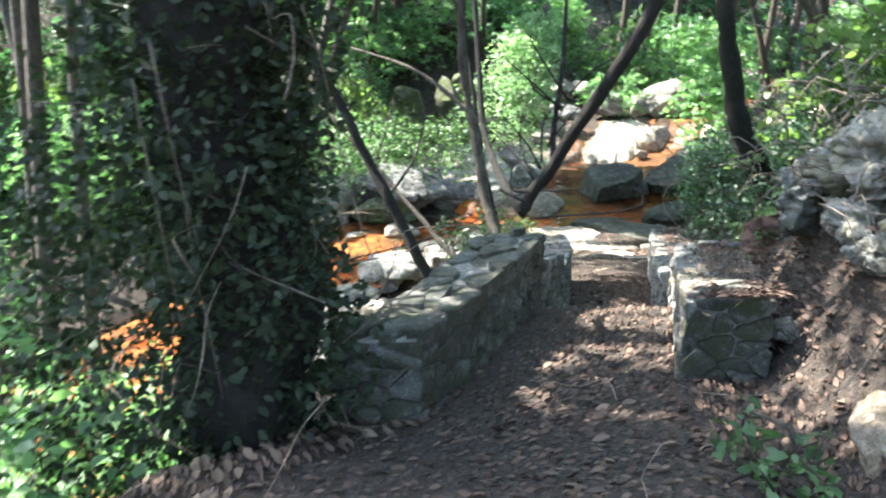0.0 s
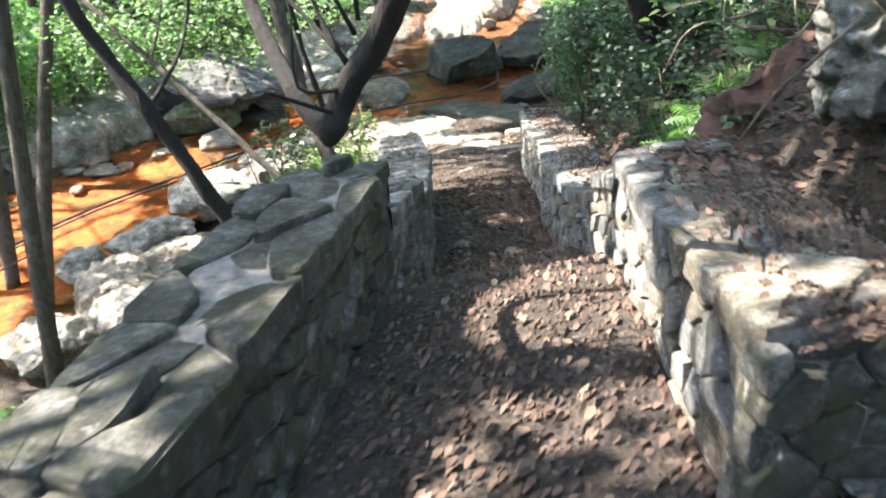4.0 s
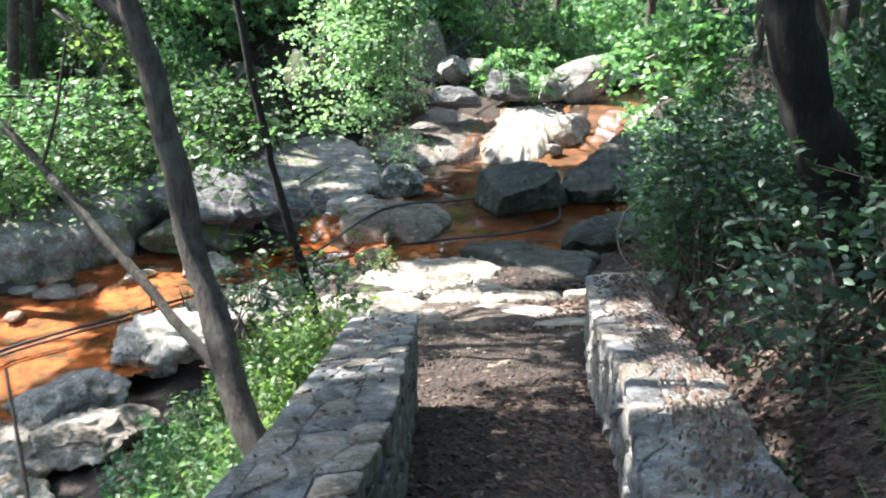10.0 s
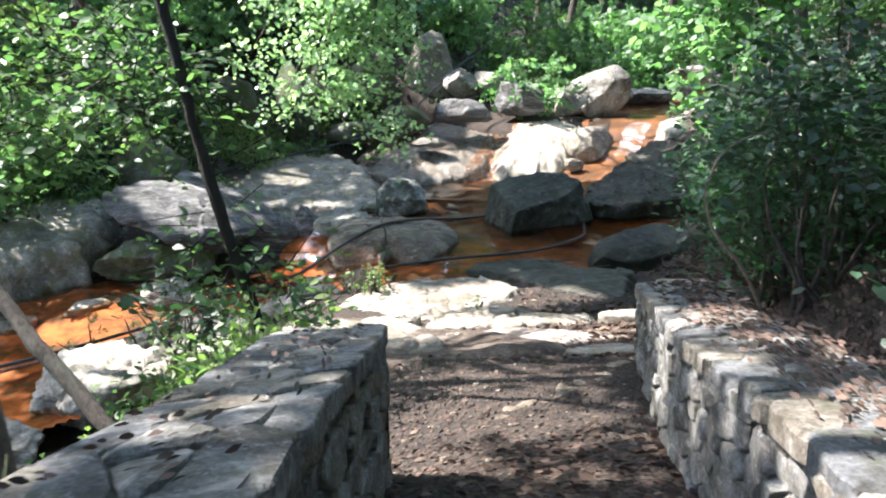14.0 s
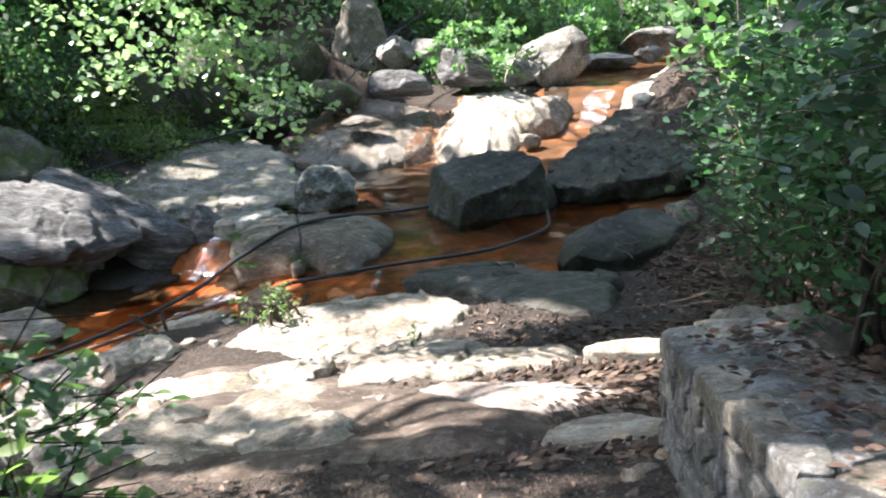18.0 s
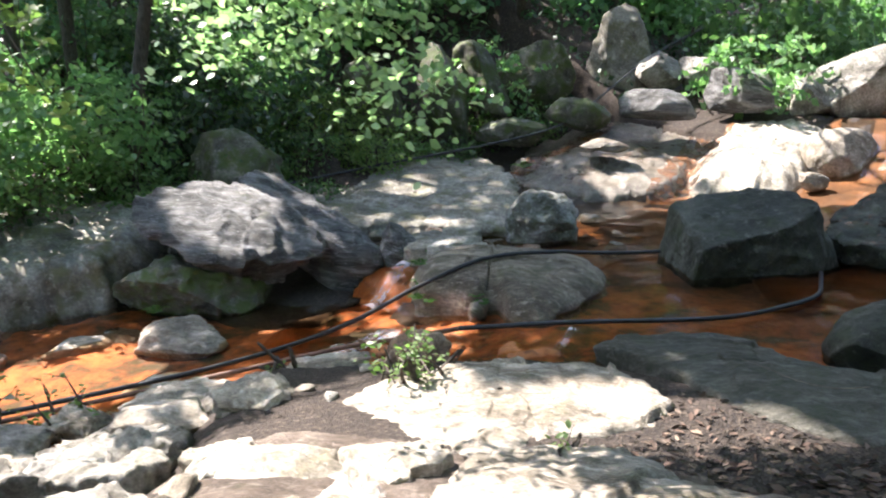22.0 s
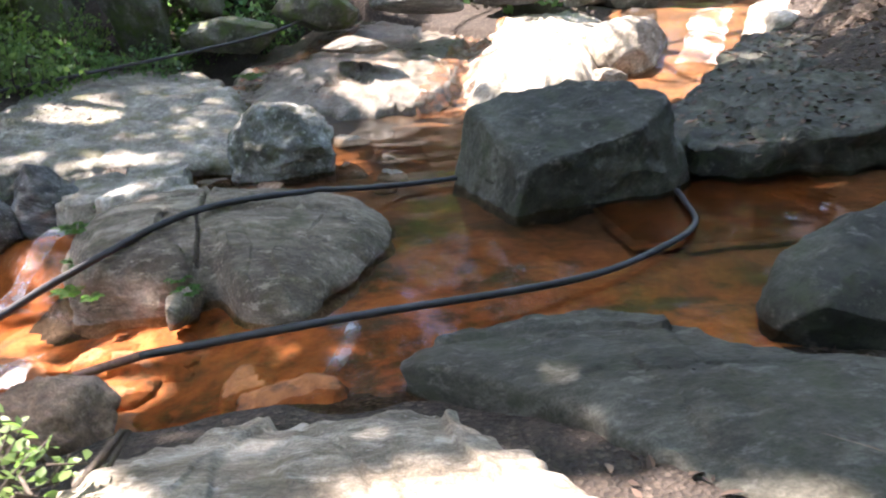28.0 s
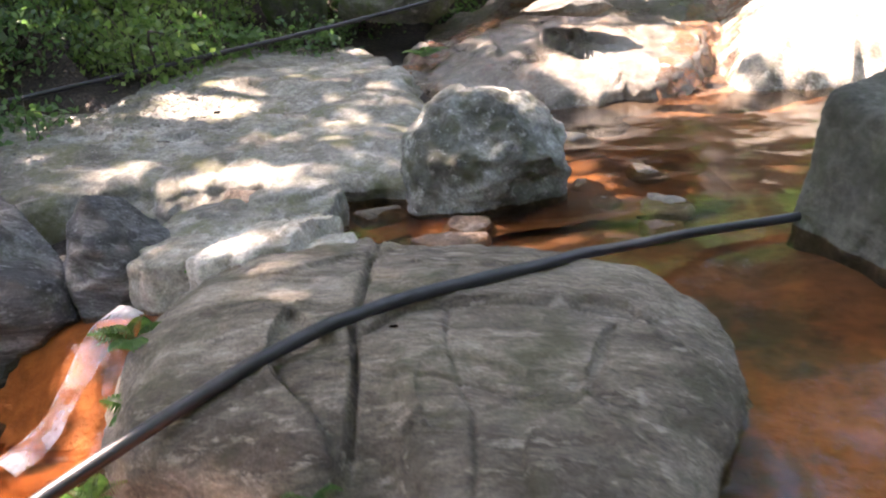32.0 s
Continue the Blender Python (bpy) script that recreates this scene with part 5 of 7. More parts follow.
# gaps cut in unseen crowns to light chosen spots: foot on the ground, radius
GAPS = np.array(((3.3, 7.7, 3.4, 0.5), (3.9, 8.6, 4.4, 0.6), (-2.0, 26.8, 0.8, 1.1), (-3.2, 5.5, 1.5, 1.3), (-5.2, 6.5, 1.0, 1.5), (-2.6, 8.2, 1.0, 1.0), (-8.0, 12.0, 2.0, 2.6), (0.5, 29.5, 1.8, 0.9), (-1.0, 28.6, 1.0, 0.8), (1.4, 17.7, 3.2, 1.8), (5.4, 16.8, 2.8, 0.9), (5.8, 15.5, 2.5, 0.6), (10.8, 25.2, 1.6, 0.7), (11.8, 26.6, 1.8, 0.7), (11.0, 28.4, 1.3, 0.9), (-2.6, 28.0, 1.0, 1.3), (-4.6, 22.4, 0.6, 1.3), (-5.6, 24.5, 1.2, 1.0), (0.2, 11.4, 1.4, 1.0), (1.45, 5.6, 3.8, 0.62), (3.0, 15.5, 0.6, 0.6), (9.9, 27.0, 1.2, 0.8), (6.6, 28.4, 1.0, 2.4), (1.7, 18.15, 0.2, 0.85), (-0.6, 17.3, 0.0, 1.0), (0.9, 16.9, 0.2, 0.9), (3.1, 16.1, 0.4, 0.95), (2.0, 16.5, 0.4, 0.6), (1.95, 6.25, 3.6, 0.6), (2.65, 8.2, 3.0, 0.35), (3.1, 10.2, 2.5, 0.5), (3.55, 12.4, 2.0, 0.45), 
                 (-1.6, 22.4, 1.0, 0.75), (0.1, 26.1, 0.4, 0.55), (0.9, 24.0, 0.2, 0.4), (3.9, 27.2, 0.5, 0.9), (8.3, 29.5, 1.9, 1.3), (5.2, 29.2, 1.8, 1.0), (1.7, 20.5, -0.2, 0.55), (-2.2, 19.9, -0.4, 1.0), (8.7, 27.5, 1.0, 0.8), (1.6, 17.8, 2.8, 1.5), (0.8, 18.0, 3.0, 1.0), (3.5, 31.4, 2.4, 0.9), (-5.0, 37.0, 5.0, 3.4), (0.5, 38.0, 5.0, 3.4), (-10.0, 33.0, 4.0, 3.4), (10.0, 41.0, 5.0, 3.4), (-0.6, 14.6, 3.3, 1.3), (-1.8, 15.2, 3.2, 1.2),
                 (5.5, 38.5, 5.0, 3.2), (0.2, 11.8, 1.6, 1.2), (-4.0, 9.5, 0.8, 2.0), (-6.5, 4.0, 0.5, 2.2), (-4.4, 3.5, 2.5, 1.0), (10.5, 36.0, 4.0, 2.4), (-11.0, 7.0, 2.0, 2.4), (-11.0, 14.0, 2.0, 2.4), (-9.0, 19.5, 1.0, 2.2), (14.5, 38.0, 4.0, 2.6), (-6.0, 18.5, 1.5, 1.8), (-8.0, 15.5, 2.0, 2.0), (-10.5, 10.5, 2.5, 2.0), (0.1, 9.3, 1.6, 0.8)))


def sun_openings(p):
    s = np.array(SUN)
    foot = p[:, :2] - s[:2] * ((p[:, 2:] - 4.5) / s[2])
    # crowns thinned here so that more sun reaches the far hillside
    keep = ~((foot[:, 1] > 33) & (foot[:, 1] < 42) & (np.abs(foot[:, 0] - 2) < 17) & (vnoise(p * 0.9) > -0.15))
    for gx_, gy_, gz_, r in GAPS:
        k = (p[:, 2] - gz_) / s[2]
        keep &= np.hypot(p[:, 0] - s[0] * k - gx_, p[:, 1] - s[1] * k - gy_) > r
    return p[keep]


def tree(name, keys, r0, r1, crown, mat, label, seed, leaf=0.16, n=5000, bark=None, limbs=5):
    base = keys[0]
    top = empty(name, base, label, "tree", "woodland trees")
    o = np.array(base)
    v, f = trunk(np.array(keys) - o, r0, r1, seed=seed)
    mesh_object("trunk", v, f, bark or M_TRUNK, top)
    rng = np.random.default_rng(seed)
    c, r = np.array(crown[0], float), np.array(crown[1], float)
    pieces = []
    start = np.array(keys[-1], float)
    for _ in range(limbs):
        e = c + rng.normal(size=3) * r * 0.5
        pieces.append(trunk(np.array([start, (start + e) / 2 + rng.normal(size=3) * 0.3, e]) - o, r1 * 0.8, 0.02, 8, 6, seed))
    if pieces:
        v, f = joined(pieces)
        mesh_object("limb", v, f, bark or M_BARK, top)
    p = sun_openings(crown_points(c, r, n, seed))
    v, q = small_leaves(p - o, leaf, seed)
    mesh_object("crown", v, q, mat, top, label="green leafy crown", kind="stuff")
    return top



rng0 = np.random.default_rng(77)
for k in range(90):
    x, y = -14 + 4.4 * (k % 8) + rng0.uniform(-1.3, 1.3), -7 + 4.6 * (k // 8) + rng0.uniform(-1.3, 1.3)
    d, _, w, _ = along(STREAM, np.array([x]), np.array([y]))
    open_ground = abs(x - float(np.interp(y, (0, 6, 12, 20), (0.5, 1.4, 2.7, 3.0)))) < 3.2 and -3 < y < 21
    if d[0] < w[0] + 1.2 or open_ground or (-3.5 < x < 10 and 18 < y < 30.5) or (-9 < x < 0 and 2 < y < 18):
        continue
    z = ground_at(x, y) - 0.2
    hgt = rng0.uniform(7.5, 10.5)
    lean = rng0.normal(size=2) * 0.8
    tree("tree", [(x, y, z), (x + lean[0] * 0.5, y + lean[1] * 0.5, z + hgt * 0.5), (x + lean[0], y + lean[1], z + hgt)], rng0.uniform(0.1, 0.24), 0.06,
         ((x + lean[0], y + lean[1], z + hgt), (4.1, 4.1, 2.6)), (L_MID, L_DARK, L_LIGHT)[k % 3], "slender broadleaf tree on the wooded bank", 100 + k, 0.32, 2600, limbs=4)


# tall leaning trees added so their unseen crowns shade the pool, path and walls
for k, (foot, crown) in enumerate((((-4.2, 24.5), (0.2, 25.4, 9.5)), ((1.5, 32.5), (2.5, 28.5, 10.0)), ((10.8, 20.0), (1.2, 22.4, 11.0)), ((11.9, 28.8), (5.2, 27.9, 10.5)), ((-3.9, 14.4), (0.9, 16.8, 11.0)), ((-2.8, 30.5), (-0.5, 29.5, 9.0)), ((-5.2, 22.6), (-2.6, 22.6, 9.5)), ((-4.6, 15.4), (-2.0, 18.6, 10.0)), ((-3.2, 12.2), (-0.6, 13.2, 11.0)), ((-4.8, 7.6), (-2.6, 8.6, 12.5)), ((7.6, 6.6), (3.4, 7.5, 11.5)), ((-5.4, 4.8), (-3.7, 6.0, 10.5)), ((-5.6, 10.8), (-3.6, 10.3, 11.0)), ((-5.8, 25.8), (-3.2, 22.6, 12.6)), ((-6.2, 27.4), (-3.0, 25.9, 12.8)))):
    z = ground_at(*foot) - 0.2
    tree("tree", [(*foot, z), (foot[0] * 0.8 + crown[0] * 0.2, foot[1] * 0.8 + crown[1] * 0.2, z + 4.0), (foot[0] * 0.4 + crown[0] * 0.6, foot[1] * 0.4 + crown[1] * 0.6, crown[2] - 1.5)], 0.13, 0.06, (crown, (3.6, 3.3, 2.0)), (L_MID, L_LIGHT, L_DARK)[k % 3], "tall leaning broadleaf tree added to cast shade", 60 + k, 0.28, {0: 7000, 4: 1700, 6: 6500, 12: 7000, 13: 6500, 14: 6500}.get(k, 4400), limbs=6)


# high trees that close the view above the upper stream
# most are unseen, added so the pool mirrors leaves instead of sky
for k, (x, y) in enumerate(((-3, 38), (1.5, 37.5), (5, 40), (8, 37), (11.5, 41), (15, 38), (3, 44), (9, 45), (14, 46), (18, 42), (16.5, 30.5), (18.5, 25), (13.5, 24.5), (13.5, 17.5), *((-16 + 3.7 * i, 50 + 2.5 * (i % 2)) for i in range(11)))):
    z = ground_at(x, y) - 0.2
    tree("tree", [(x, y, z), (x + 0.3, y - 0.2, z + 5), (x - 0.2, y - 0.4, z + 9.0)], 0.2, 0.07, ((x, y - 0.5, z + 9.0), (3.4, 3.0, 4.2 + 2.5 * (y > 49))), (L_MID, L_BLUE, L_DARK)[k % 3], "tall broadleaf tree on the upper slope", 1000 + k, 0.32 + 0.2 * (y > 49), 3200, limbs=5)


# single trees beside the path and the stream
def stem_tree(keys, r0, r1, label, bark=None, branches=(), foliage=(), seed=0, mat=None, leaf=0.09):
    """A trunk with named limbs and leaf sprays at given places."""
    o = np.array(keys[0], float)
    top = empty("tree", keys[0], label, "tree", "trees by the walk")
    p = curve_points(np.array(keys) - o, 60)
    p = p + (0.25 * r0 + 0.018) * np.stack([fbm(p * 1.6 + seed, 3), fbm(p * 1.6 + seed + 40, 3), 0 * p[:, 0]], 1)
    v, f = tube(p, np.linspace(r0, r1, 60), 16, seed)
    a = np.array(v)
    a = a + (a - np.repeat(p, 16, 0)) * (0.16 * fbm(a * 3.2 + seed, 3) + 0.10 * fbm(a * (11, 11, 4) + seed, 3))[:, None]
    bark = {None: M_TRUNK, M_BARK_SHADE: M_TRUNK_SHADE}.get(bark, bark)
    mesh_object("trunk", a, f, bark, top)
    for k, (pts, a, b) in enumerate(branches):
        v, f = trunk(np.array(pts) - o, a, b, 12, 8, seed + k)
        mesh_object("limb", v, f, bark or M_BARK, top)
    for k, (c, r, twigs) in enumerate(foliage):
        p, s, e = spray_points(c, r, twigs, 7, seed + 40 + k)
        v, q = leaves_mesh(p - o, leaf, seed + k)
        mesh_object("foliage", v, q, mat or L_MID, top, kind="stuff")
        tv, tf = joined([tube([a - o, b - o], [0.006, 0.003], 4) for a, b in zip(s[:220], e[:220])])
        mesh_object("twig", tv, tf, bark or M_BARK, top, kind="stuff")
    return top


stem_tree([(0.4, 9.15, 0.9), (0.33, 9.2, 1.2), (-0.49, 9.47, 3.0), (-0.95, 9.62, 4.0), (-1.8, 9.9, 5.9), (-2.3, 10.1, 8.5)], 0.085, 0.05, "leaning dark tree below the wall", M_BARK_SHADE,
          [([(-0.75, 9.55, 3.55), (-0.4, 9.9, 4.0), (-0.2, 10.3, 4.7)], 0.022, 0.01), ([(0.0, 9.3, 1.9), (0.1, 9.5, 2.4), (-0.05, 9.9, 3.0)], 0.014, 0.007)], seed=2)
stem_tree([(1.25, 10.0, 0.8), (1.15, 10.15, 1.2), (0.91, 10.5, 2.0), (0.61, 10.93, 3.0), (0.42, 11.12, 4.0), (0.28, 11.2, 5.2), (0.1, 11.4, 9.0)], 0.095, 0.06, "grey trunk with old pruning scars beside the wall", None,
          [([(0.36, 11.15, 4.35), (-0.4, 11.6, 4.9), (-1.4, 12.2, 5.2)], 0.04, 0.015)], seed=3)
stem_tree([(1.05, 14.2, 0.4), (1.03, 14.2, 1.2), (0.85, 14.15, 2.3), (0.68, 14.2, 3.1), (0.4, 14.2, 5.2), (0.3, 14.0, 7.5)], 0.05, 0.03, "thin dark sapling on the near bank", M_BARK_SHADE, seed=4,
          foliage=[((1.05, 14.2, 1.35), (0.42, 0.42, 0.6), 60), ((0.85, 14.15, 2.3), (0.3, 0.3, 0.5), 14), ((0.2, 14.5, 3.3), (0.6, 0.6, 0.4), 90), ((-0.5, 14.7, 3.1), (0.6, 0.5, 0.4), 90)], leaf=0.095)
stem_tree([(0.9, 12.6, 0.6), (0.38, 12.9, 1.2), (-0.37, 13.36, 2.0), (-1.32, 13.95, 3.0), (-2.26, 14.53, 4.0), (-3.1, 15.1, 5.3), (-3.5, 15.4, 8.0)], 0.05, 0.035, "thin leaning tree above the stream", None,
          [([(-1.32, 13.95, 3.0), (-1.1, 13.9, 3.5), (-0.9, 13.9, 4.2)], 0.02, 0.01), ([(-1.9, 14.3, 3.6), (-1.5, 14.8, 3.5), (-0.9, 15.3, 3.1)], 0.016, 0.006)], seed=5,
          foliage=[((-1.3, 14.6, 3.4), (0.7, 0.5, 0.35), 110), ((-2.1, 15.0, 3.2), (0.7, 0.5, 0.4), 110), ((-1.6, 15.4, 2.7), (0.5, 0.4, 0.3), 60)], mat=L_BRIGHT, leaf=0.09)
stem_tree([(5.3, 11.7, 2.3), (4.75, 11.5, 3.24), (4.5, 11.4, 3.6), (4.22, 11.4, 4.36), (3.95, 11.3, 5.6), (3.8, 11.2, 9.0)], 0.20, 0.11, "thick dark trunk leaning out from the steep bank", M_BARK_SHADE, seed=6)
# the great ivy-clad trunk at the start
ivy = stem_tree([(-1.05, 3.75, 2.8), (-1.0, 3.8, 4.4), (-1.12, 3.85, 6.0), (-1.5, 3.9, 9.0)], 0.34, 0.26, "massive dark trunk wrapped in dead vines and ivy", M_BARK_SHADE, seed=7)
rng1 = np.random.default_rng(3)
hh, aa = rng1.uniform(-0.6, 4.6, 17000), rng1.uniform(0, 2 * np.pi, 17000)
rad = 0.35 + 0.25 * rng1.uniform(0, 1, 17000) ** 2 + 0.09 * np.sin(hh * 3 + aa * 2)
core_x = np.interp(hh + 3.6, (2.8, 4.4, 6.0, 9.0), (-1.05, -1.0, -1.12, -1.5))
pts = np.stack([core_x + rad * np.cos(aa), 3.82 + rad * np.sin(aa), hh + 3.6], 1)
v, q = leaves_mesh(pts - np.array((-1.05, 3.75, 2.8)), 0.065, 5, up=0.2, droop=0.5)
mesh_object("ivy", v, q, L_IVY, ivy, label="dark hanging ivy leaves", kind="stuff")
vines = []
for k in range(26):
    a0, z0 = rng1.uniform(0, 6.3), rng1.uniform(3.2, 6.5)
    r0 = rng1.uniform(0.4, 0.6)
    p = [(-1.03 + (r0 + 0.05 * j) * math.cos(a0 + 0.1 * j) - 0.0, 3.82 + (r0 + 0.05 * j) * math.sin(a0 + 0.1 * j), z0 - 0.3 * j * rng1.uniform(0.6, 1.2)) for j in range(4)]
    vines.append(tube(curve_points(np.array(p) - (-1.05, 3.75, 2.8), 8), np.linspace(0.005, 0.002, 8), 4))
O_IVY = np.array((-1.05, 3.75, 2.8))
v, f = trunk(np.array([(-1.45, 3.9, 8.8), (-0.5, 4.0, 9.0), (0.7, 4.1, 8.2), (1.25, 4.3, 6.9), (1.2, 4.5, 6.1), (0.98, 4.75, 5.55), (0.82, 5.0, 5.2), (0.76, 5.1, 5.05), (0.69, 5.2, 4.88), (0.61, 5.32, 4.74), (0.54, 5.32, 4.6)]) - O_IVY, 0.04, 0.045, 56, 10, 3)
mesh_object("limb", v, f, M_TRUNK_SHADE, ivy, label="limb that dips down in a loop, coloured black as if backlit")
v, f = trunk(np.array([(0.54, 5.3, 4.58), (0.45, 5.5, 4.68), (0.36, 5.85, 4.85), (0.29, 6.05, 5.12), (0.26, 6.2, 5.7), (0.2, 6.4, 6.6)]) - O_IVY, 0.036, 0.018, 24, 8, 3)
mesh_object("limb", v, f, M_TRUNK_SHADE, ivy)
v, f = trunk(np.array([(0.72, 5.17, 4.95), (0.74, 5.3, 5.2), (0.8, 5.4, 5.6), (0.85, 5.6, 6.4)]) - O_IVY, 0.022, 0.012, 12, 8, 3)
mesh_object("limb", v, f, M_TRUNK_SHADE, ivy)
for k in range(14):
    u = rng1.uniform(0, 1)
    p0 = np.array((0.54 + 0.3 * u, 5.3, 4.62 + 0.8 * u))
    way = rng1.normal(size=3) * (0.25, 0.2, 0.12) + (0, 0, 0.3)
    v, f = tube(curve_points(np.array([p0, p0 + way * 0.5 + rng1.normal(size=3) * 0.05, p0 + way]) - O_IVY, 7), np.linspace(0.009, 0.003, 7), 5)
    mesh_object("twig", v, f, M_TRUNK_SHADE, ivy)
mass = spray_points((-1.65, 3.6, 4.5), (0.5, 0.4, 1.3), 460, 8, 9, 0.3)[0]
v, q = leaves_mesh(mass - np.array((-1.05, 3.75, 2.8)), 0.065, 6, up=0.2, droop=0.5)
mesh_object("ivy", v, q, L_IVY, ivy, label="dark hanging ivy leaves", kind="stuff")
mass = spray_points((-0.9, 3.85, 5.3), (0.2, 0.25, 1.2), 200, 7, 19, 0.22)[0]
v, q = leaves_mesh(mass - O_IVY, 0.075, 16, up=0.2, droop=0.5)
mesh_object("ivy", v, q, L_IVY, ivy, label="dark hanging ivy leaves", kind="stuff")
v, f = joined(vines)
mesh_object("vines", v, f, M_TWIG, ivy, label="dry hanging vines", kind="stuff")


# ---- shrubs ----
def bush(c, r, twigs, leaf, mat, label, seed, group="undergrowth", per=7, length=0.45, name="shrub", up=0.6):
    """A shrub: leaf sprays on twigs over a few stems."""
    c = np.array(c, float)
    base = np.array((c[0], c[1], ground_at(c[0], c[1]) - 0.05))
    top = empty(name, base, label, "shrub", group)
    p, s, e = spray_points(c, r, twigs, per, seed, length)
    far_off = c[1] > 24 or c[0] < -3 or c[0] > 6.8
    v, q = small_leaves(p - base, leaf * 1.25, seed) if far_off else leaves_mesh(p - base, leaf, seed, up=up)
    mesh_object("foliage", v, q, mat, top, kind="stuff")
    rng = np.random.default_rng(seed)
    stems = []
    for k in range(9):
        t = c + rng.normal(size=3) * np.asarray(r) * 0.55
        stems.append(tube(curve_points(np.array([base + rng.normal(size=3) * (0.12, 0.12, 0), (base + t) / 2 + rng.normal(size=3) * 0.15, t]) - base, 6), np.linspace(0.022, 0.006, 6), 5))
    stems += [tube([a - base, b - base], [0.006, 0.003], 3) for a, b in zip(s[: 24 if far_off else 60], e)]
    v, f = joined(stems)
    mesh_object("stem", v, f, M_BARK, top, kind="stuff")
    return top


rng2 = np.random.default_rng(12)
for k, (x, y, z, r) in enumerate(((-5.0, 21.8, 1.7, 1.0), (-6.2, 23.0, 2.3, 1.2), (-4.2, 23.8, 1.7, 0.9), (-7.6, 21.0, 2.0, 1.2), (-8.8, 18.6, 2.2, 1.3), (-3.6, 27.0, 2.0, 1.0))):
    bush((x, y, z), (r * 1.2, r, r), int(330 * r), 0.12, L_BRIGHT, "shrub across the stream, leaves coloured bright as if sunlit", 1900 + k, "far bank shrubs")
# far bank and the hillside behind it
for k in range(110):
    x, y = rng2.uniform(-11, 20), rng2.uniform(29.5, 44)
    if 8 < x and along(STREAM, np.array([x]), np.array([y]))[0][0] < 3.4:
        continue
    r = rng2.uniform(0.9, 1.9)
    bush((x, y, ground_at(x, y) + r * 0.55), (r * 1.15, r, r * 0.9), int(125 * r), rng2.uniform(0.14, 0.21), (L_MID, L_BLUE, L_BRIGHT, L_BRIGHT)[int(rng2.integers(4))], "dense leafy shrub on the far hillside", 1300 + k, "far hillside shrubs")
for k in range(34):
    x, y = rng2.uniform(-12, -2.6), rng2.uniform(19, 30)
    d, _, w, _ = along(STREAM, np.array([x]), np.array([y]))
    if d[0] < w[0] + 1.2 or (x > -4 and y < 24):
        continue
    r = rng2.uniform(0.6, 1.3)
    bush((x, y, ground_at(x, y) + r * 0.45), (r * 1.2, r, r * 0.75), int(260 * r), rng2.uniform(0.08, 0.13), (L_MID, L_BLUE, L_BLUE, L_LIGHT)[int(rng2.integers(4))], "low leafy shrub on the far bank", 400 + k, "far bank shrubs")
for k in range(60):
    x, y = rng2.uniform(-18, -8.2), rng2.uniform(0, 24)
    d, _, w, _ = along(STREAM, np.array([x]), np.array([y]))
    if d[0] < w[0] + 0.8:
        continue
    r = rng2.uniform(0.9, 1.8)
    bush((x, y, ground_at(x, y) + r * 0.7), (r * 1.2, r, r), int(150 * r), rng2.uniform(0.12, 0.18), (L_MID, L_BLUE, L_BRIGHT, L_LIGHT)[int(rng2.integers(4))], "bright leafy shrub across the stream", 1500 + k, "far bank shrubs")
# thick growth that closes the view upslope
for k in range(70):
    x, y = (rng2.uniform(-24, 26), rng2.uniform(44, 58)) if k < 34 else ((rng2.uniform(-11, -3.2), rng2.uniform(25.5, 33)) if k < 54 else (rng2.uniform(-26, -15), rng2.uniform(-2, 36)))
    r = rng2.uniform(2.0, 3.2) if not 34 <= k < 54 else rng2.uniform(0.8, 1.5)
    bush((x, y, ground_at(x, y) + r * 0.6), (r * 1.3, r, r), 210, 0.3 if not 34 <= k < 54 else 0.12, (L_DARK, L_MID, L_BLUE)[k % 3], "dense dark thicket deep in the wood", 1700 + k, "deep thicket", length=0.7)
for k in range(26):
    x, y = rng2.uniform(10.5, 19), rng2.uniform(17, 36)
    if along(STREAM, np.array([x]), np.array([y]))[0][0] < 3.2 or (x < 13.5 and 22 < y < 29):
        continue
    r = rng2.uniform(0.7, 1.5)
    bush((x, y, ground_at(x, y) + r * 0.5), (r * 1.2, r, r * 0.9), int(190 * r), 0.13, (L_DARK, L_MID, L_BLUE)[k % 3], "leafy shrub on the upper slope", 1950 + k, "deep thicket")
rngc = np.random.default_rng(8)
gxs, gys = rngc.uniform(-18, 20, 90000), rngc.uniform(-4, 46, 90000)
gd, _, gw, gs_ = along(STREAM, gxs, gys)
hold = ((gs_ < 0) | (gxs > 9.5) & (gys > 16)) & (gd > gw + 1.0) & ~((gxs > -2.6) & (gxs < 10) & (gys < 30) & (gys > 19))
gxs, gys = gxs[hold], gys[hold]
v, q = small_leaves(np.stack([gxs, gys, height(gxs, gys) + rngc.uniform(0.02, 0.35, len(gxs))], 1), 0.15, 8)
tagged(mesh_object("ground_cover", v, q, L_DARK), "low dark green ground cover on the slopes", "undergrowth", kind="stuff")
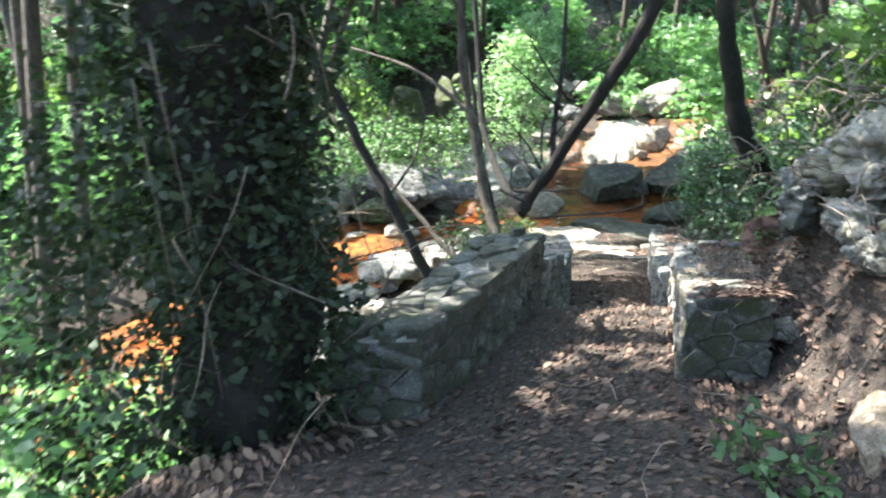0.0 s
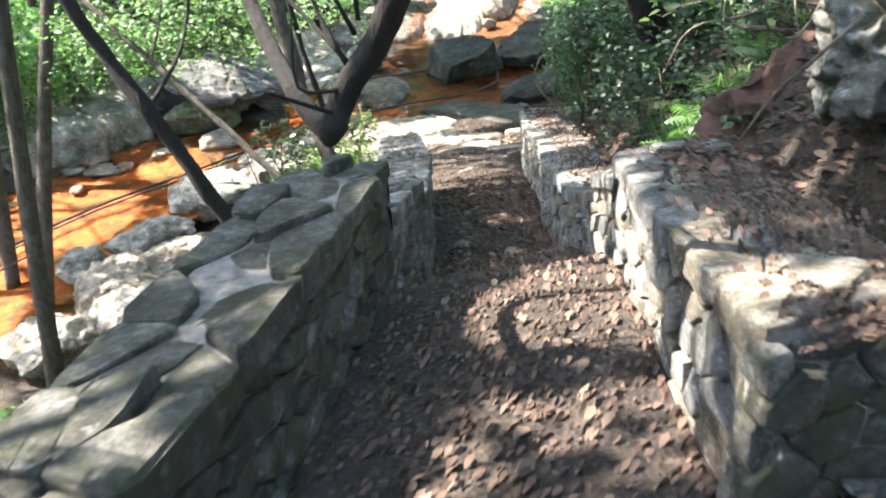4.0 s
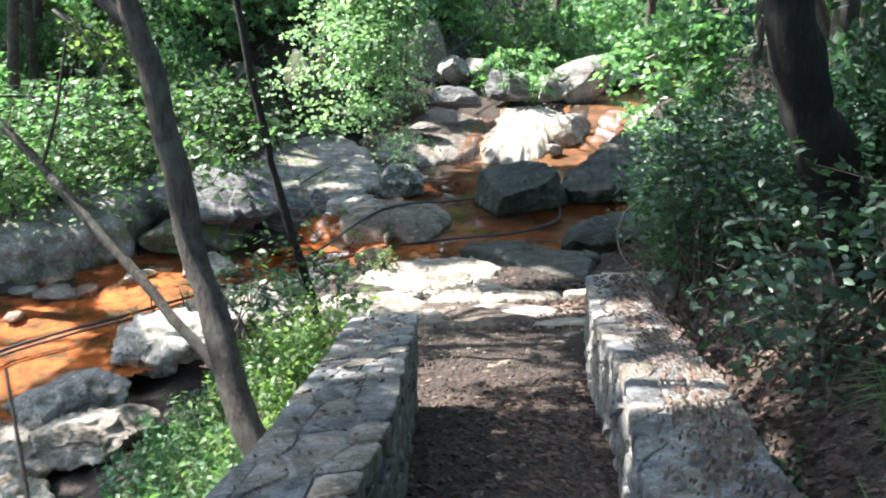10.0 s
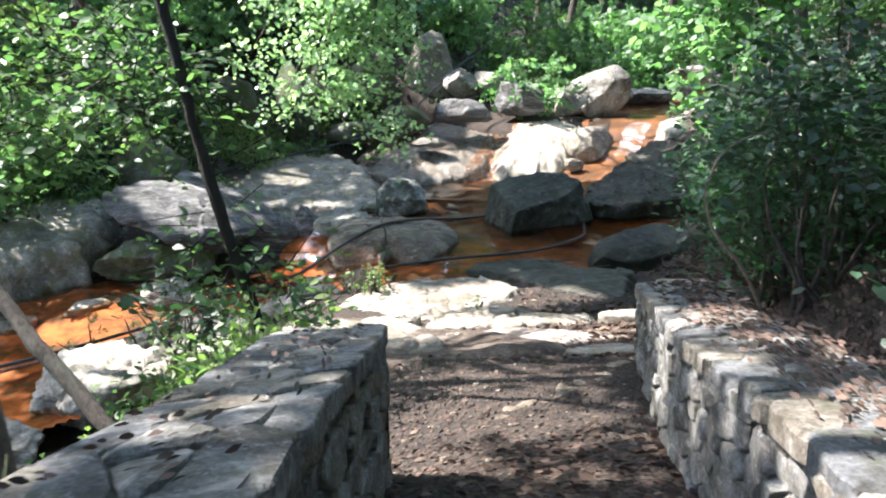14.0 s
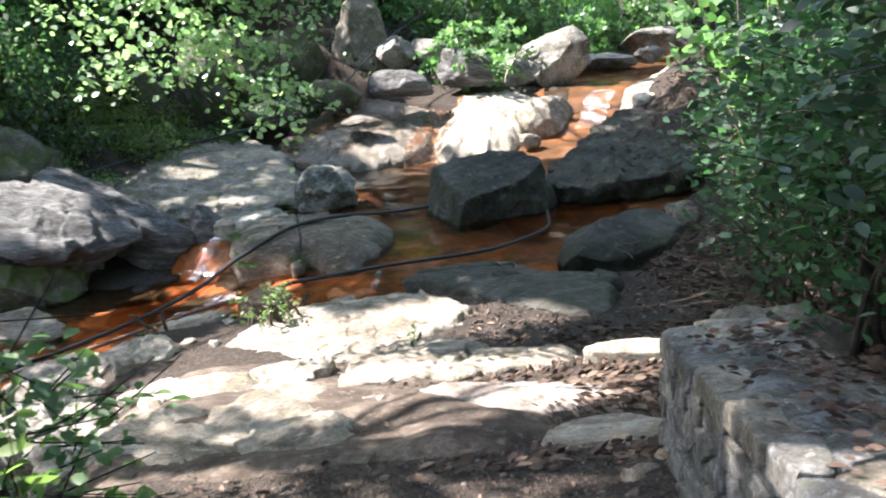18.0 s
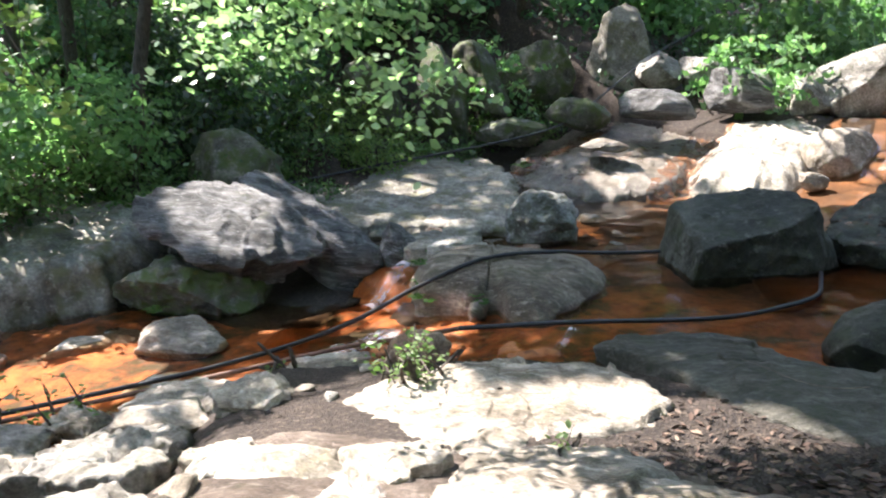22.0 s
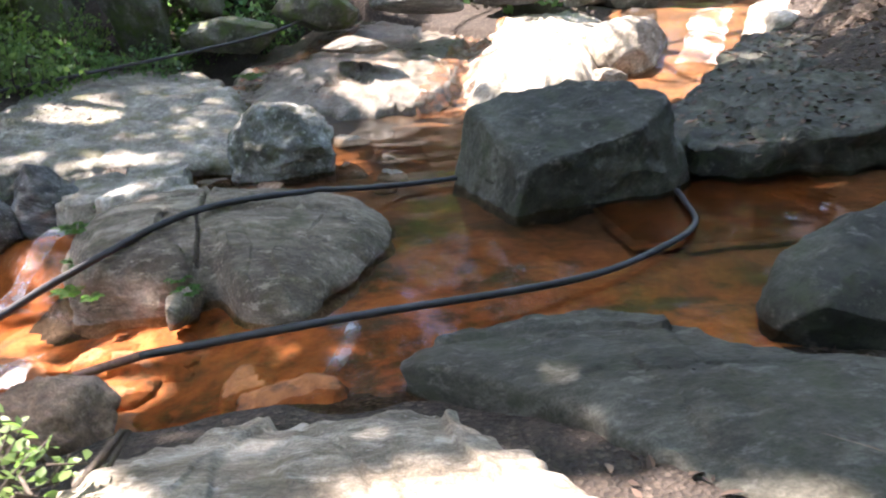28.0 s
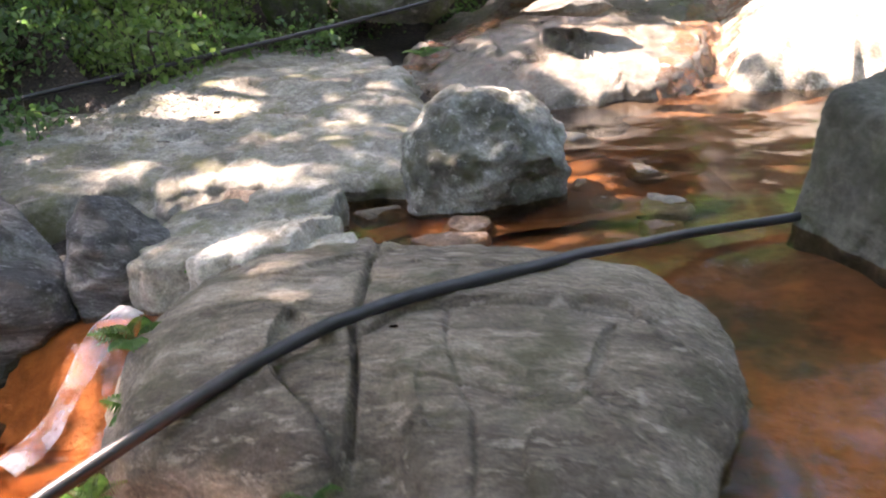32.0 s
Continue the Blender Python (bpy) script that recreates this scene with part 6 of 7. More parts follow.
# laurel thicket on the right bank
for k in range(26):
    y = rng2.uniform(9.5, 19.5)
    x = float(np.interp(y, (9, 14.5, 17, 20), (4.5, 5.9, 7.3, 9.0))) + rng2.uniform(0, 2.6)
    r = rng2.uniform(0.6, 1.1)
    bush((x, y, ground_at(x, y) + r * rng2.uniform(0.5, 1.5)), (r, r, r * 0.9), int(270 * r), rng2.uniform(0.08, 0.105), (L_DARK, L_DARK, L_DARK, L_BLUE)[k % 4], "dark green laurel shrub on the steep bank", 500 + k, "right bank thicket")
for k, (c, r) in enumerate((((5.2, 14.6, 2.3), (0.5, 0.7, 0.8)), ((5.5, 15.6, 2.1), (0.55, 0.7, 0.9)), ((6.0, 16.5, 2.2), (0.55, 0.7, 1.0)), ((4.95, 13.6, 2.9), (0.55, 0.7, 0.6)), ((6.6, 17.4, 1.9), (0.6, 0.6, 1.0)))):
    bush(c, r, 300, 0.085, (L_BLUE, L_DARK)[k % 2], "leafy shrub hanging over the wall's end", 540 + k, "right bank thicket")
# slope behind the right wall, high at the start
for k, (x, y, r) in enumerate(((4.6, 8.3, 0.8), (5.4, 7.2, 0.9), (5.2, 9.6, 0.9), (6.2, 8.6, 1.1), (6.4, 11.0, 1.0), (4.3, 10.6, 0.6), (5.0, 5.8, 0.7), (4.2, 3.6, 0.6), (6.0, 5.0, 0.9), (3.7, 11.8, 0.0))):
    if r:
        bush((x, y, ground_at(x, y) + r * 0.9), (r, r, r), int(330 * r), 0.085, L_DARK, "shaded woodland shrub on the steep bank", 560 + k, "right bank thicket")
# tall herbs between the left wall and the stream
def herbs(c, r, tall, stems, leaf, mat, label, seed):
    """Upright stalks with leaves set in pairs all the way up."""
    rng = np.random.default_rng(seed)
    o = np.array((c[0], c[1], ground_at(*c)))
    top = empty("herb_clump", o, label, "plants", "herbs below the wall")
    pts, stalks = [], []
    for _ in range(stems):
        x, y = c[0] + rng.normal() * r * 0.6, c[1] + rng.normal() * r * 0.6
        z, H = ground_at(x, y) - 0.03, tall * rng.uniform(0.6, 1.15)
        lean = rng.normal(size=2) * 0.16 * H
        q = [np.array((x + lean[0] * u * u, y + lean[1] * u * u, z + H * u)) for u in np.linspace(0, 1, 6)]
        stalks.append(tube([p - o for p in q], np.linspace(0.006, 0.002, 6), 4))
        for u in np.arange(0.25, 1.0, 0.055):
            m = np.array((x + lean[0] * u * u, y + lean[1] * u * u, z + H * u))
            a = rng.uniform(0, 6.28)
            for w in (a, a + 3.14):
                reach = leaf * (0.55 + 0.6 * (1 - u))
                pts.append(m + (math.cos(w) * reach, math.sin(w) * reach, -0.2 * reach))
    v, q = leaves_mesh(np.array(pts) - o, leaf, seed, up=0.45, width=0.42, droop=0.35)
    mesh_object("foliage", v, q, mat, top, kind="stuff")
    v, f = joined(stalks)
    mesh_object("stem", v, f, M_STALK, top, kind="stuff")
    return top


for k, (x, y, r, tall, n) in enumerate(((0.3, 10.5, 0.45, 1.3, 60), (0.5, 11.3, 0.5, 1.2, 70), (-0.1, 11.2, 0.5, 1.3, 70), (0.6, 12.2, 0.45, 1.1, 60), (0.0, 12.2, 0.5, 1.2, 70), (-0.5, 11.8, 0.5, 1.1, 70), (-0.5, 12.8, 0.5, 0.9, 60), (0.9, 13.2, 0.4, 0.9, 50), (0.3, 13.4, 0.5, 0.9, 60), (0.6, 9.6, 0.35, 1.1, 40), (-0.3, 13.8, 0.4, 0.6, 40), (0.5, 14.4, 0.35, 0.7, 40))):
    herbs((x, y), r, tall, n, 0.085, (L_MID, L_FERN, L_BLUE, L_LIGHT)[k % 4], "tall leafy green herbs below the wall", 600 + k)
for k, (x, y, r) in enumerate(((-3.2, 5.5, 1.0), (-2.6, 8.2, 0.8), (-4.0, 10.0, 1.0), (-2.4, 3.2, 0.7), (-3.6, 2.0, 1.0), (-5.2, 6.5, 1.2), (-2.6, 0.9, 0.8), (-7.5, 4.5, 1.4), (-8.5, 9.5, 1.4), (-10.0, 13.5, 1.6))):
    bush((x, y, ground_at(x, y) + r * 1.1), (r, r, r * 1.2), int(300 * r), 0.10, (L_BRIGHT, L_BLUE, L_BRIGHT)[k % 3], "leafy shrub on the slope to the stream", 620 + k, "left slope shrubs")


# a branch of broad bright leaves hanging over the stream
def hanging(name, root, ends, mat, leaf, label, seed, spread=0.35, twigs=60):
    o = np.array(root, float)
    top = empty(name, root, label, "branch", "overhanging branches")
    rng = np.random.default_rng(seed)
    for k, e in enumerate(ends):
        e = np.array(e, float)
        m = (o + e) / 2 + [0, 0, 0.35]
        pts = curve_points(np.array([o, m, e]) - o, 12)
        v, f = tube(pts, np.linspace(0.025, 0.004, 12), 6)
        mesh_object("branch", v, f, M_BARK, top)
        c = []
        for u in np.linspace(0.35, 1.0, 7):
            p = pts[int(u * 11)] + o
            c.append(spray_points(p, (spread, spread, spread * 0.7), max(4, twigs // 7), 6, seed + k * 10 + int(u * 9), 0.3, 0.5)[0])
        v, q = leaves_mesh(np.concatenate(c) - o, leaf, seed + k, up=0.5, width=0.75, droop=0.4)
        mesh_object("foliage", v, q, mat, top, kind="stuff")
    return top


# the first branch has its sunlight in the pale leaf colour
hanging("overhanging_branch", (2.5, 19.4, 5.6), ((2.2, 17.6, 2.45), (1.6, 17.9, 2.85), (1.0, 17.8, 2.8), (0.6, 18.2, 3.3), (1.8, 18.3, 3.5), (1.9, 17.7, 2.8), (1.4, 17.6, 3.2)), L_HANG, 0.072, "branch of round leaves over the stream, coloured pale as if sunlit", 700, 0.28, 210)
hanging("overhanging_branch", (-2.8, 19.2, 4.2), ((-0.9, 18.6, 2.35), (-1.3, 18.9, 2.5), (-1.7, 18.4, 2.6)), L_LIGHT, 0.10, "thin twig of yellow-green leaves", 720, 0.16, 14)
hanging("overhanging_branch", (6.6, 17.2, 4.2), ((5.2, 16.9, 2.75), (5.6, 16.6, 2.6), (6.0, 16.4, 2.9), (5.1, 17.5, 3.2)), L_BRIGHT, 0.12, "low branch of broad leaves above the litter", 740, 0.3, 70)
hanging("overhanging_branch", (4.8, 8.2, 6.0), ((3.5, 8.4, 4.35), (3.9, 8.2, 4.5), (4.3, 8.6, 4.3)), L_LIGHT, 0.11, "pale green branch above the wall", 760, 0.25, 40)


# ---- ferns, grass and small plants ----
def fern(at, size, fronds, label, seed, spread=1.0, group="ferns"):
    rng = np.random.default_rng(seed)
    top = empty("fern", at, label, "fern", group)
    for k in range(fronds):
        a = 2 * math.pi * k / fronds + rng.uniform(-0.4, 0.4)
        L = size * rng.uniform(0.7, 1.2)
        verts, faces = [], []
        way = np.array((math.cos(a), math.sin(a), 0))
        side = np.array((-way[1], way[0], 0))
        n = 13
        for j in range(n):
            u = (j + 1) / n
            c = way * L * u * 0.75 * spread + np.array((0, 0, L * (0.75 * u - 0.55 * u * u)))
            w = L * 0.26 * math.sin(math.pi * min(1, u * 0.92 + 0.08)) + 0.004
            for sgn in (-1, 1):
                o = len(verts)
                verts += [c - way * L * 0.025, c + side * sgn * w * 0.5 + way * L * 0.03 + (0, 0, 0.01), c + side * sgn * w + way * L * 0.035 - np.array((0, 0, w * 0.25)), c + way * L * 0.03]
                faces.append((o, o + 1, o + 2, o + 3))
        mesh_object("frond", np.array(verts), np.array(faces), L_FERN, top)
    return top


for k, (x, y, dz, s, n) in enumerate(((3.1, 7.55, 0.08, 0.5, 8), (3.45, 7.9, 0.05, 0.58, 9), (3.7, 8.5, 0.05, 0.5, 7), (3.45, 7.35, 0.08, 0.5, 7))):
    fern((x, y, max(ground_at(x, y), 2.9) + dz), s, n, "bright green fern behind the stone wall", 800 + k)
for k, (x, y, dz, r) in enumerate(((-0.3, 11.0, 0.5, 0.6), (0.1, 11.4, 0.6, 0.6), (-0.6, 11.6, 0.3, 0.6), (-0.2, 12.3, 0.3, 0.55), (0.4, 11.2, 0.7, 0.5), (-0.8, 12.6, 0.2, 0.55), (0.2, 10.0, 0.6, 0.5), (0.7, 12.8, 0.4, 0.5), (-1.0, 11.8, 0.15, 0.5))):
    fern((x, y, ground_at(x, y) + dz), r, 9, "tall green fern below the grey wall", 1820 + k, 0.8)
SLAB_TOPS = [top_of(slab_rock)]
for k, (x, y, z, s) in enumerate(((1.33, 21.55, 0.0, 0.2), (1.26, 21.72, 0.0, 0.18), (2.1, 20.85, 0.02, 0.13), (2.02, 21.0, 0.05, 0.1), (1.15, 22.6, 0.12, 0.14), (1.35, 21.1, -0.02, 0.13), (1.5, 21.0, -0.02, 0.1), (1.95, 27.6, 0.45, 0.32), (-1.9, 21.2, -0.3, 0.2), (0.0, 28.0, 0.7, 0.4), (-1.2, 28.0, 0.9, 0.45), (-2.4, 27.4, 0.9, 0.5))):
    z = max([z] + [h for h in (f(x, y) for f in SLAB_TOPS) if h is not None and x < 1.3])
    fern((x, y, z), s, 8, "small green fern rooted in a rock crack", 820 + k, group="little ferns in the rocks")


def tuft(at, size, blades, mat, label, seed, name="grass_tuft"):
    rng = np.random.default_rng(seed)
    verts, faces = [], []
    for k in range(blades):
        a, L = rng.uniform(0, 6.283), size * rng.uniform(0.6, 1.2)
        way, side = np.array((math.cos(a), math.sin(a), 0)), np.array((-math.sin(a), math.cos(a), 0)) * 0.006
        b = np.array((*rng.normal(size=2) * size * 0.12, 0))
        p = [b, b + way * L * 0.3 + (0, 0, L * 0.6), b + way * L * 0.75 + (0, 0, L * 0.55)]
        o = len(verts)
        verts += [p[0] - side, p[0] + side, p[1] + side, p[1] - side, p[2] + side * 0.2, p[2] - side * 0.2]
        faces += [(o, o + 1, o + 2, o + 3), (o + 3, o + 2, o + 4, o + 5)]
    ob = mesh_object(name, np.array(verts), np.array(faces), mat)
    ob.location = at
    return tagged(ob, label, "grass")


for k, (x, y) in enumerate(((3.3, 7.7), (3.6, 7.9), (3.5, 8.4), (3.2, 8.6), (3.9, 8.2), (3.8, 9.2))):
    tuft((x, y, ground_at(x, y)), 0.5, 70, L_FERN, "long arching grass behind the wall", 840 + k)
for k, (x, y, z, s) in enumerate(((1.75, 18.75, 0.22, 0.28), (1.9, 18.55, 0.25, 0.22), (0.6, 19.0, -0.2, 0.25), (-1.3, 18.6, -0.35, 0.4), (-1.8, 18.3, -0.3, 0.4), (3.1, 17.3, 0.2, 0.12), (0.4, 15.2, 0.3, 0.4))):
    bush((x, y, z), (s, s, s), 26, 0.06, L_LIGHT, "small pale-leaved plant among the rocks", 860 + k, "little plants by the water", 5, 0.15, "small_plant")
for k, (x, y) in enumerate(((2.95, 6.7), (3.15, 7.0), (3.05, 7.25), (3.4, 6.9), (2.85, 7.6), (3.2, 8.9), (3.45, 9.6))):
    z = ground_at(x, y)
    bush((x, y, z + 0.1), (0.18, 0.18, 0.1), 30, 0.06, (L_MID, L_LIGHT)[k % 2], "low leafy plant behind the stone wall", 3000 + k, "little plants by the wall", 5, 0.15, "small_plant")
bush((1.3, 2.7, 4.3), (0.16, 0.3, 0.1), 26, 0.08, L_MID, "creeping green plant at the path's edge", 880, "little plants by the water", 5, 0.15, "small_plant")
bush((-0.75, 1.75, 4.3), (0.2, 0.2, 0.15), 16, 0.11, L_BLUE, "broad-leaved plant at the path's edge", 881, "little plants by the water", 5, 0.15, "small_plant")
bush((0.15, 15.6, 1.15), (0.35, 0.35, 0.3), 40, 0.12, L_DARK, "dark broad-leaved sapling top by the path's end", 882, "little plants by the water", 5, 0.3, "small_plant")
for k, (x, y, r) in enumerate(((-1.4, 25.6, 0.45), (-0.8, 27.2, 0.4), (-3.6, 23.6, 0.6), (-4.6, 22.6, 0.6), (-3.2, 26.4, 0.7), (1.0, 29.6, 0.4), (2.2, 29.9, 0.4), (6.6, 31.4, 0.5))):
    bush((x, y, ground_at(x, y) + r * 0.6), (r, r * 0.8, r * 0.7), int(260 * r), 0.07, (L_MID, L_LIGHT, L_FERN)[k % 3], "fresh green herb clump on the far bank", 890 + k, "far bank shrubs")


for k, (x, y, r) in enumerate(((-2.3, 26.0, 0.4), (-1.9, 26.8, 0.42), (-1.2, 27.5, 0.4), (-0.4, 28.1, 0.36), (-2.9, 25.3, 0.4), (-2.2, 27.6, 0.5), (-2.9, 26.7, 0.5), (0.5, 28.6, 0.3), (-1.5, 28.2, 0.45), (-2.5, 28.0, 0.6), (-3.2, 27.4, 0.6), (-1.8, 28.5, 0.5), (-3.9, 26.6, 0.6), (-3.0, 28.8, 0.7), (-4.8, 25.4, 0.7), (-5.6, 24.6, 0.7), (-4.4, 24.0, 0.5), (-0.7, 29.0, 0.4), (-6.4, 23.6, 0.7), (-3.4, 24.6, 0.4))):
    bush((x, y, ground_at(x, y) + r * 0.55), (r, r, r * 0.7), int(420 * r), 0.062, (L_FERN, L_MID, L_LIGHT)[k % 3], "lush green herbs and ferns above the ledge", 2890 + k, "far bank shrubs", up=0.4)


# ---- pipes along the stream ----
def pipe(name, keys, r, mat, label, n=90):
    p = curve_points(keys, n)
    for c in p:
        c[2] = max([c[2]] + [h + r * 0.9 for h in (f(c[0], c[1]) for f in SLAB_TOPS) if h is not None])
    for _ in range(6):
        p[1:-1, 2] = np.maximum(p[1:-1, 2], (p[:-2, 2] + p[2:, 2]) / 2)
    v, f = tube(p, [r] * n, 10)
    return tagged(mesh_object(name, v, f, mat), label, "pipe", "water pipes")


pipe("water_pipe", [(4.35, 23.15, 0.04), (4.1, 23.06, 0.05), (3.46, 22.8, 0.07), (2.64, 21.9, 0.31), (1.9, 21.4, 0.29), (1.36, 21.0, 0.14), (0.75, 20.25, -0.05), (-0.2, 19.6, -0.22), (-1.8, 18.75, -0.38), (-4.0, 17.4, -0.5), (-7.0, 14.0, -0.65)], 0.024, M_HOSE, "black plastic water pipe lying over rocks")
pipe("water_pipe", [(5.75, 22.2, 0.03), (5.66, 21.85, 0.04), (5.5, 21.35, 0.04), (5.1, 20.95, 0.04), (4.37, 20.5, 0.05), (3.07, 20.15, 0.1), (2.0, 20.0, 0.06)], 0.023, M_HOSE, "dark water pipe looping across the pool")
pipe("water_pipe", [(2.0, 20.0, 0.06), (1.5, 19.85, 0.0), (0.96, 19.7, -0.05), (-0.2, 19.35, -0.24), (-1.8, 18.65, -0.42), (-4.0, 17.25, -0.52), (-7.0, 13.8, -0.65)], 0.023, M_HOSER, "rust-coated water pipe beside the black one")
pipe("water_pipe", [(-8.0, 19.4, -0.1), (-4.0, 21.35, 0.12), (-3.3, 22.1, 0.22), (-2.6, 23.6, 0.35), (-1.9, 25.6, 0.5), (-0.6, 27.0, 0.62), (1.2, 27.9, 0.85), (2.4, 28.7, 1.05), (3.2, 29.6, 1.45), (4.4, 31.4, 2.3), (6.0, 34.0, 3.0)], 0.023, M_HOSE, "black plastic pipe running along the far bank")


# ---- falling and white water ----
def cascade(keys, width, label, seed, mat=None):
    """A ribbon of tumbling water along the keys."""
    p = curve_points(keys, 16)
    rng = np.random.default_rng(seed)
    verts, n = [], 9
    for i, c in enumerate(p):
        d = p[min(i + 1, 15)] - p[max(i - 1, 0)]
        s = np.cross(d, (0, 0, 1))
        s /= np.linalg.norm(s) + 1e-9
        for k in range(n):
            u = k / (n - 1) * 2 - 1
            verts.append(c + s * u * width * (0.9 + 0.1 * rng.uniform(-1, 1)) + np.array((0, 0, 0.035 * (1 - u * u) + rng.uniform(-0.004, 0.004))))
    faces = np.array([(i * n + k, i * n + k + 1, (i + 1) * n + k + 1, (i + 1) * n + k) for i in range(15) for k in range(n - 1)])
    return tagged(mesh_object("white_water", np.array(verts), faces, mat or M_FOAM), label, "water", kind="structure")


cascade([(0.9, 22.4, 0.02), (0.83, 22.22, -0.03), (0.73, 22.08, -0.2), (0.64, 21.98, -0.34), (0.55, 21.8, -0.38)], 0.1, "narrow white waterfall between two boulders", 1)
cascade([(1.3, 20.5, -0.2), (1.05, 20.5, -0.24), (0.85, 20.45, -0.33), (0.55, 20.4, -0.38)], 0.2, "white foaming water below the orange chute", 2)
cascade([(8.75, 27.75, 1.1), (8.45, 27.35, 0.97), (8.25, 27.0, 0.76), (8.0, 26.68, 0.46)], 0.3, "pinkish white water sliding down a rock chute", 3, M_FALL)
cascade([(4.9, 27.0, 0.03), (4.5, 26.9, 0.02), (4.1, 26.85, 0.02), (3.6, 26.8, 0.02)], 0.05, "thin white line of foam below the ledge", 5)
cascade([(-0.2, 18.95, -0.40), (-0.6, 18.9, -0.45), (-1.0, 18.95, -0.5), (-1.3, 19.0, -0.52)], 0.16, "white riffle in the lower stream", 6)
cascade([(3.05, 20.28, -0.02), (3.02, 20.15, -0.035), (2.96, 20.0, -0.07), (2.88, 19.85, -0.12)], 0.045, "little trickle over a stone lip", 4)


# ---- dead leaves ----
def litter(name, n, place, label, seed, size=0.09, mat=None):
    rng = np.random.default_rng(seed)
    x, y, z = place(rng, n)
    v, q = leaves_mesh(np.stack([x, y, z], 1), size, seed, up=0.6, width=0.42, droop=-0.1, flat=0.8)
    return tagged(mesh_object(name, v, q, mat or L_DEAD), label, "leaves", kind="stuff")


def on_path(rng, n):
    y = -1.5 + 14 * rng.uniform(0, 1, n) ** 1.7
    a, b = np.interp(y, LEFT_Y, LEFT_X), np.interp(y, RIGHT_Y, RIGHT_X)
    x = a + (b - a) * np.clip(rng.normal(0.6, 0.33, n), 0.02, 0.98)
    return x, y, height(x, y) + rng.uniform(0.004, 0.02, n)


def on_bank(rng, n):
    y = rng.uniform(-1, 20, n)
    x = np.interp(y, RIGHT_Y, RIGHT_X) + np.where(y < 4.1, 0.05, 0.55) + np.abs(rng.normal(0, 1.0, n))
    return x, y, height(x, y) + 0.02


def on_left(rng, n):
    y = rng.uniform(-1, 4, n)
    x = np.interp(y, LEFT_Y, LEFT_X) - np.abs(rng.normal(0, 0.6, n))
    return x, y, height(x, y) + 0.02


def on_foot(rng, n):
    y = rng.uniform(14.3, 17.5, n)
    x = 4.4 + rng.normal(0, 0.75, n) + (y - 15) * 0.3
    return x, y, height(x, y) + 0.02


def on_coping(rng, n):
    y = 4.0 + 10.2 * rng.uniform(0, 1, n) ** 1.6
    x = np.interp(y, RIGHT_Y, RIGHT_X) + np.clip(rng.normal(0.34, 0.12, n), 0.06, 0.58)
    return x, y, np.interp(y, *RIGHT_TOP) + 0.022


def on_coping_left(rng, n):
    y = rng.uniform(7.5, 12.0, n)
    x = np.interp(y, LEFT_Y, LEFT_X) - rng.uniform(0.05, 0.42, n)
    return x, y, np.interp(y, *LEFT_TOP) + 0.025


litter("fallen_leaves", 11000, on_path, "brown fallen leaves on the path", 1, 0.05)
litter("fallen_leaves", 500, on_path, "curled pale brown leaves on the path", 11, 0.085, L_PALE)
litter("fallen_leaves", 700, on_bank, "curled pale brown leaves on the bank", 12, 0.085, L_PALE)
litter("fallen_leaves", 500, on_left, "curled pale leaves beside the trunk", 13, 0.1, L_PALE)
litter("fallen_leaves", 500, on_foot, "pale curled leaves at the wall's foot", 14, 0.1, L_PALE)
litter("fallen_leaves", 14000, on_bank, "brown fallen leaves on the bank", 2, 0.075)
litter("fallen_leaves", 1600, on_left, "brown fallen leaves beside the trunk", 3, 0.065)
litter("fallen_leaves", 2000, on_foot, "reddish fallen leaves at the wall's foot", 4, 0.075)


def on_pool_bank(rng, n):
    x, y = rng.uniform(3.0, 12.5, n), rng.uniform(16.8, 27.5, n)
    d, _, w, _ = along(STREAM, x, y)
    ok = (d > w + 0.3) & (y - 16 < (x - 2.5) * 1.9)
    x, y = x[ok], y[ok]
    return x, y, height(x, y) + 0.015




def on_ramp(rng, n):
    y = rng.uniform(7.5, 16.5, n)
    a, b = np.interp(y, LEFT_Y, LEFT_X), np.interp(y, RIGHT_Y, RIGHT_X)
    x = a + (b - a) * rng.uniform(0, 1, n)
    return x, y, height(x, y) + 0.006


litter("leaf_crumbs", 9000, on_ramp, "crumbled leaf bits on the trodden earth ramp", 17, 0.03)
litter("fallen_leaves", 260, on_ramp, "single pale leaves on the earth ramp", 18, 0.06, L_PALE)
rngp = np.random.default_rng(33)
px_, py_, pz_ = on_ramp(rngp, 260)
pieces = []
for x, y, z in zip(px_, py_, pz_):
    s_ = rngp.uniform(0.008, 0.03)
    pieces.append((pv * (s_, s_ * 0.8, s_ * 0.5) + (x, y, z - 0.004), [tuple(f) for f in pf]))
v, f = joined(pieces)
tagged(mesh_object("pebbles", v, f, M_SLABD), "small pebbles pressed into the earth ramp", "pebbles", kind="stuff")
litter("fallen_leaves", 9000, on_pool_bank, "dark fallen leaves on the earth bank by the pool", 15, 0.07)
litter("fallen_leaves", 3200, on_pool_bank, "scattered pale leaves on the earth bank", 16, 0.08, L_PALE)
litter("fallen_leaves", 4600, on_coping, "dead leaves on the pale wall's coping", 5, 0.045)
litter("fallen_leaves", 260, on_coping_left, "dead leaves on the grey wall's coping", 6, 0.032)


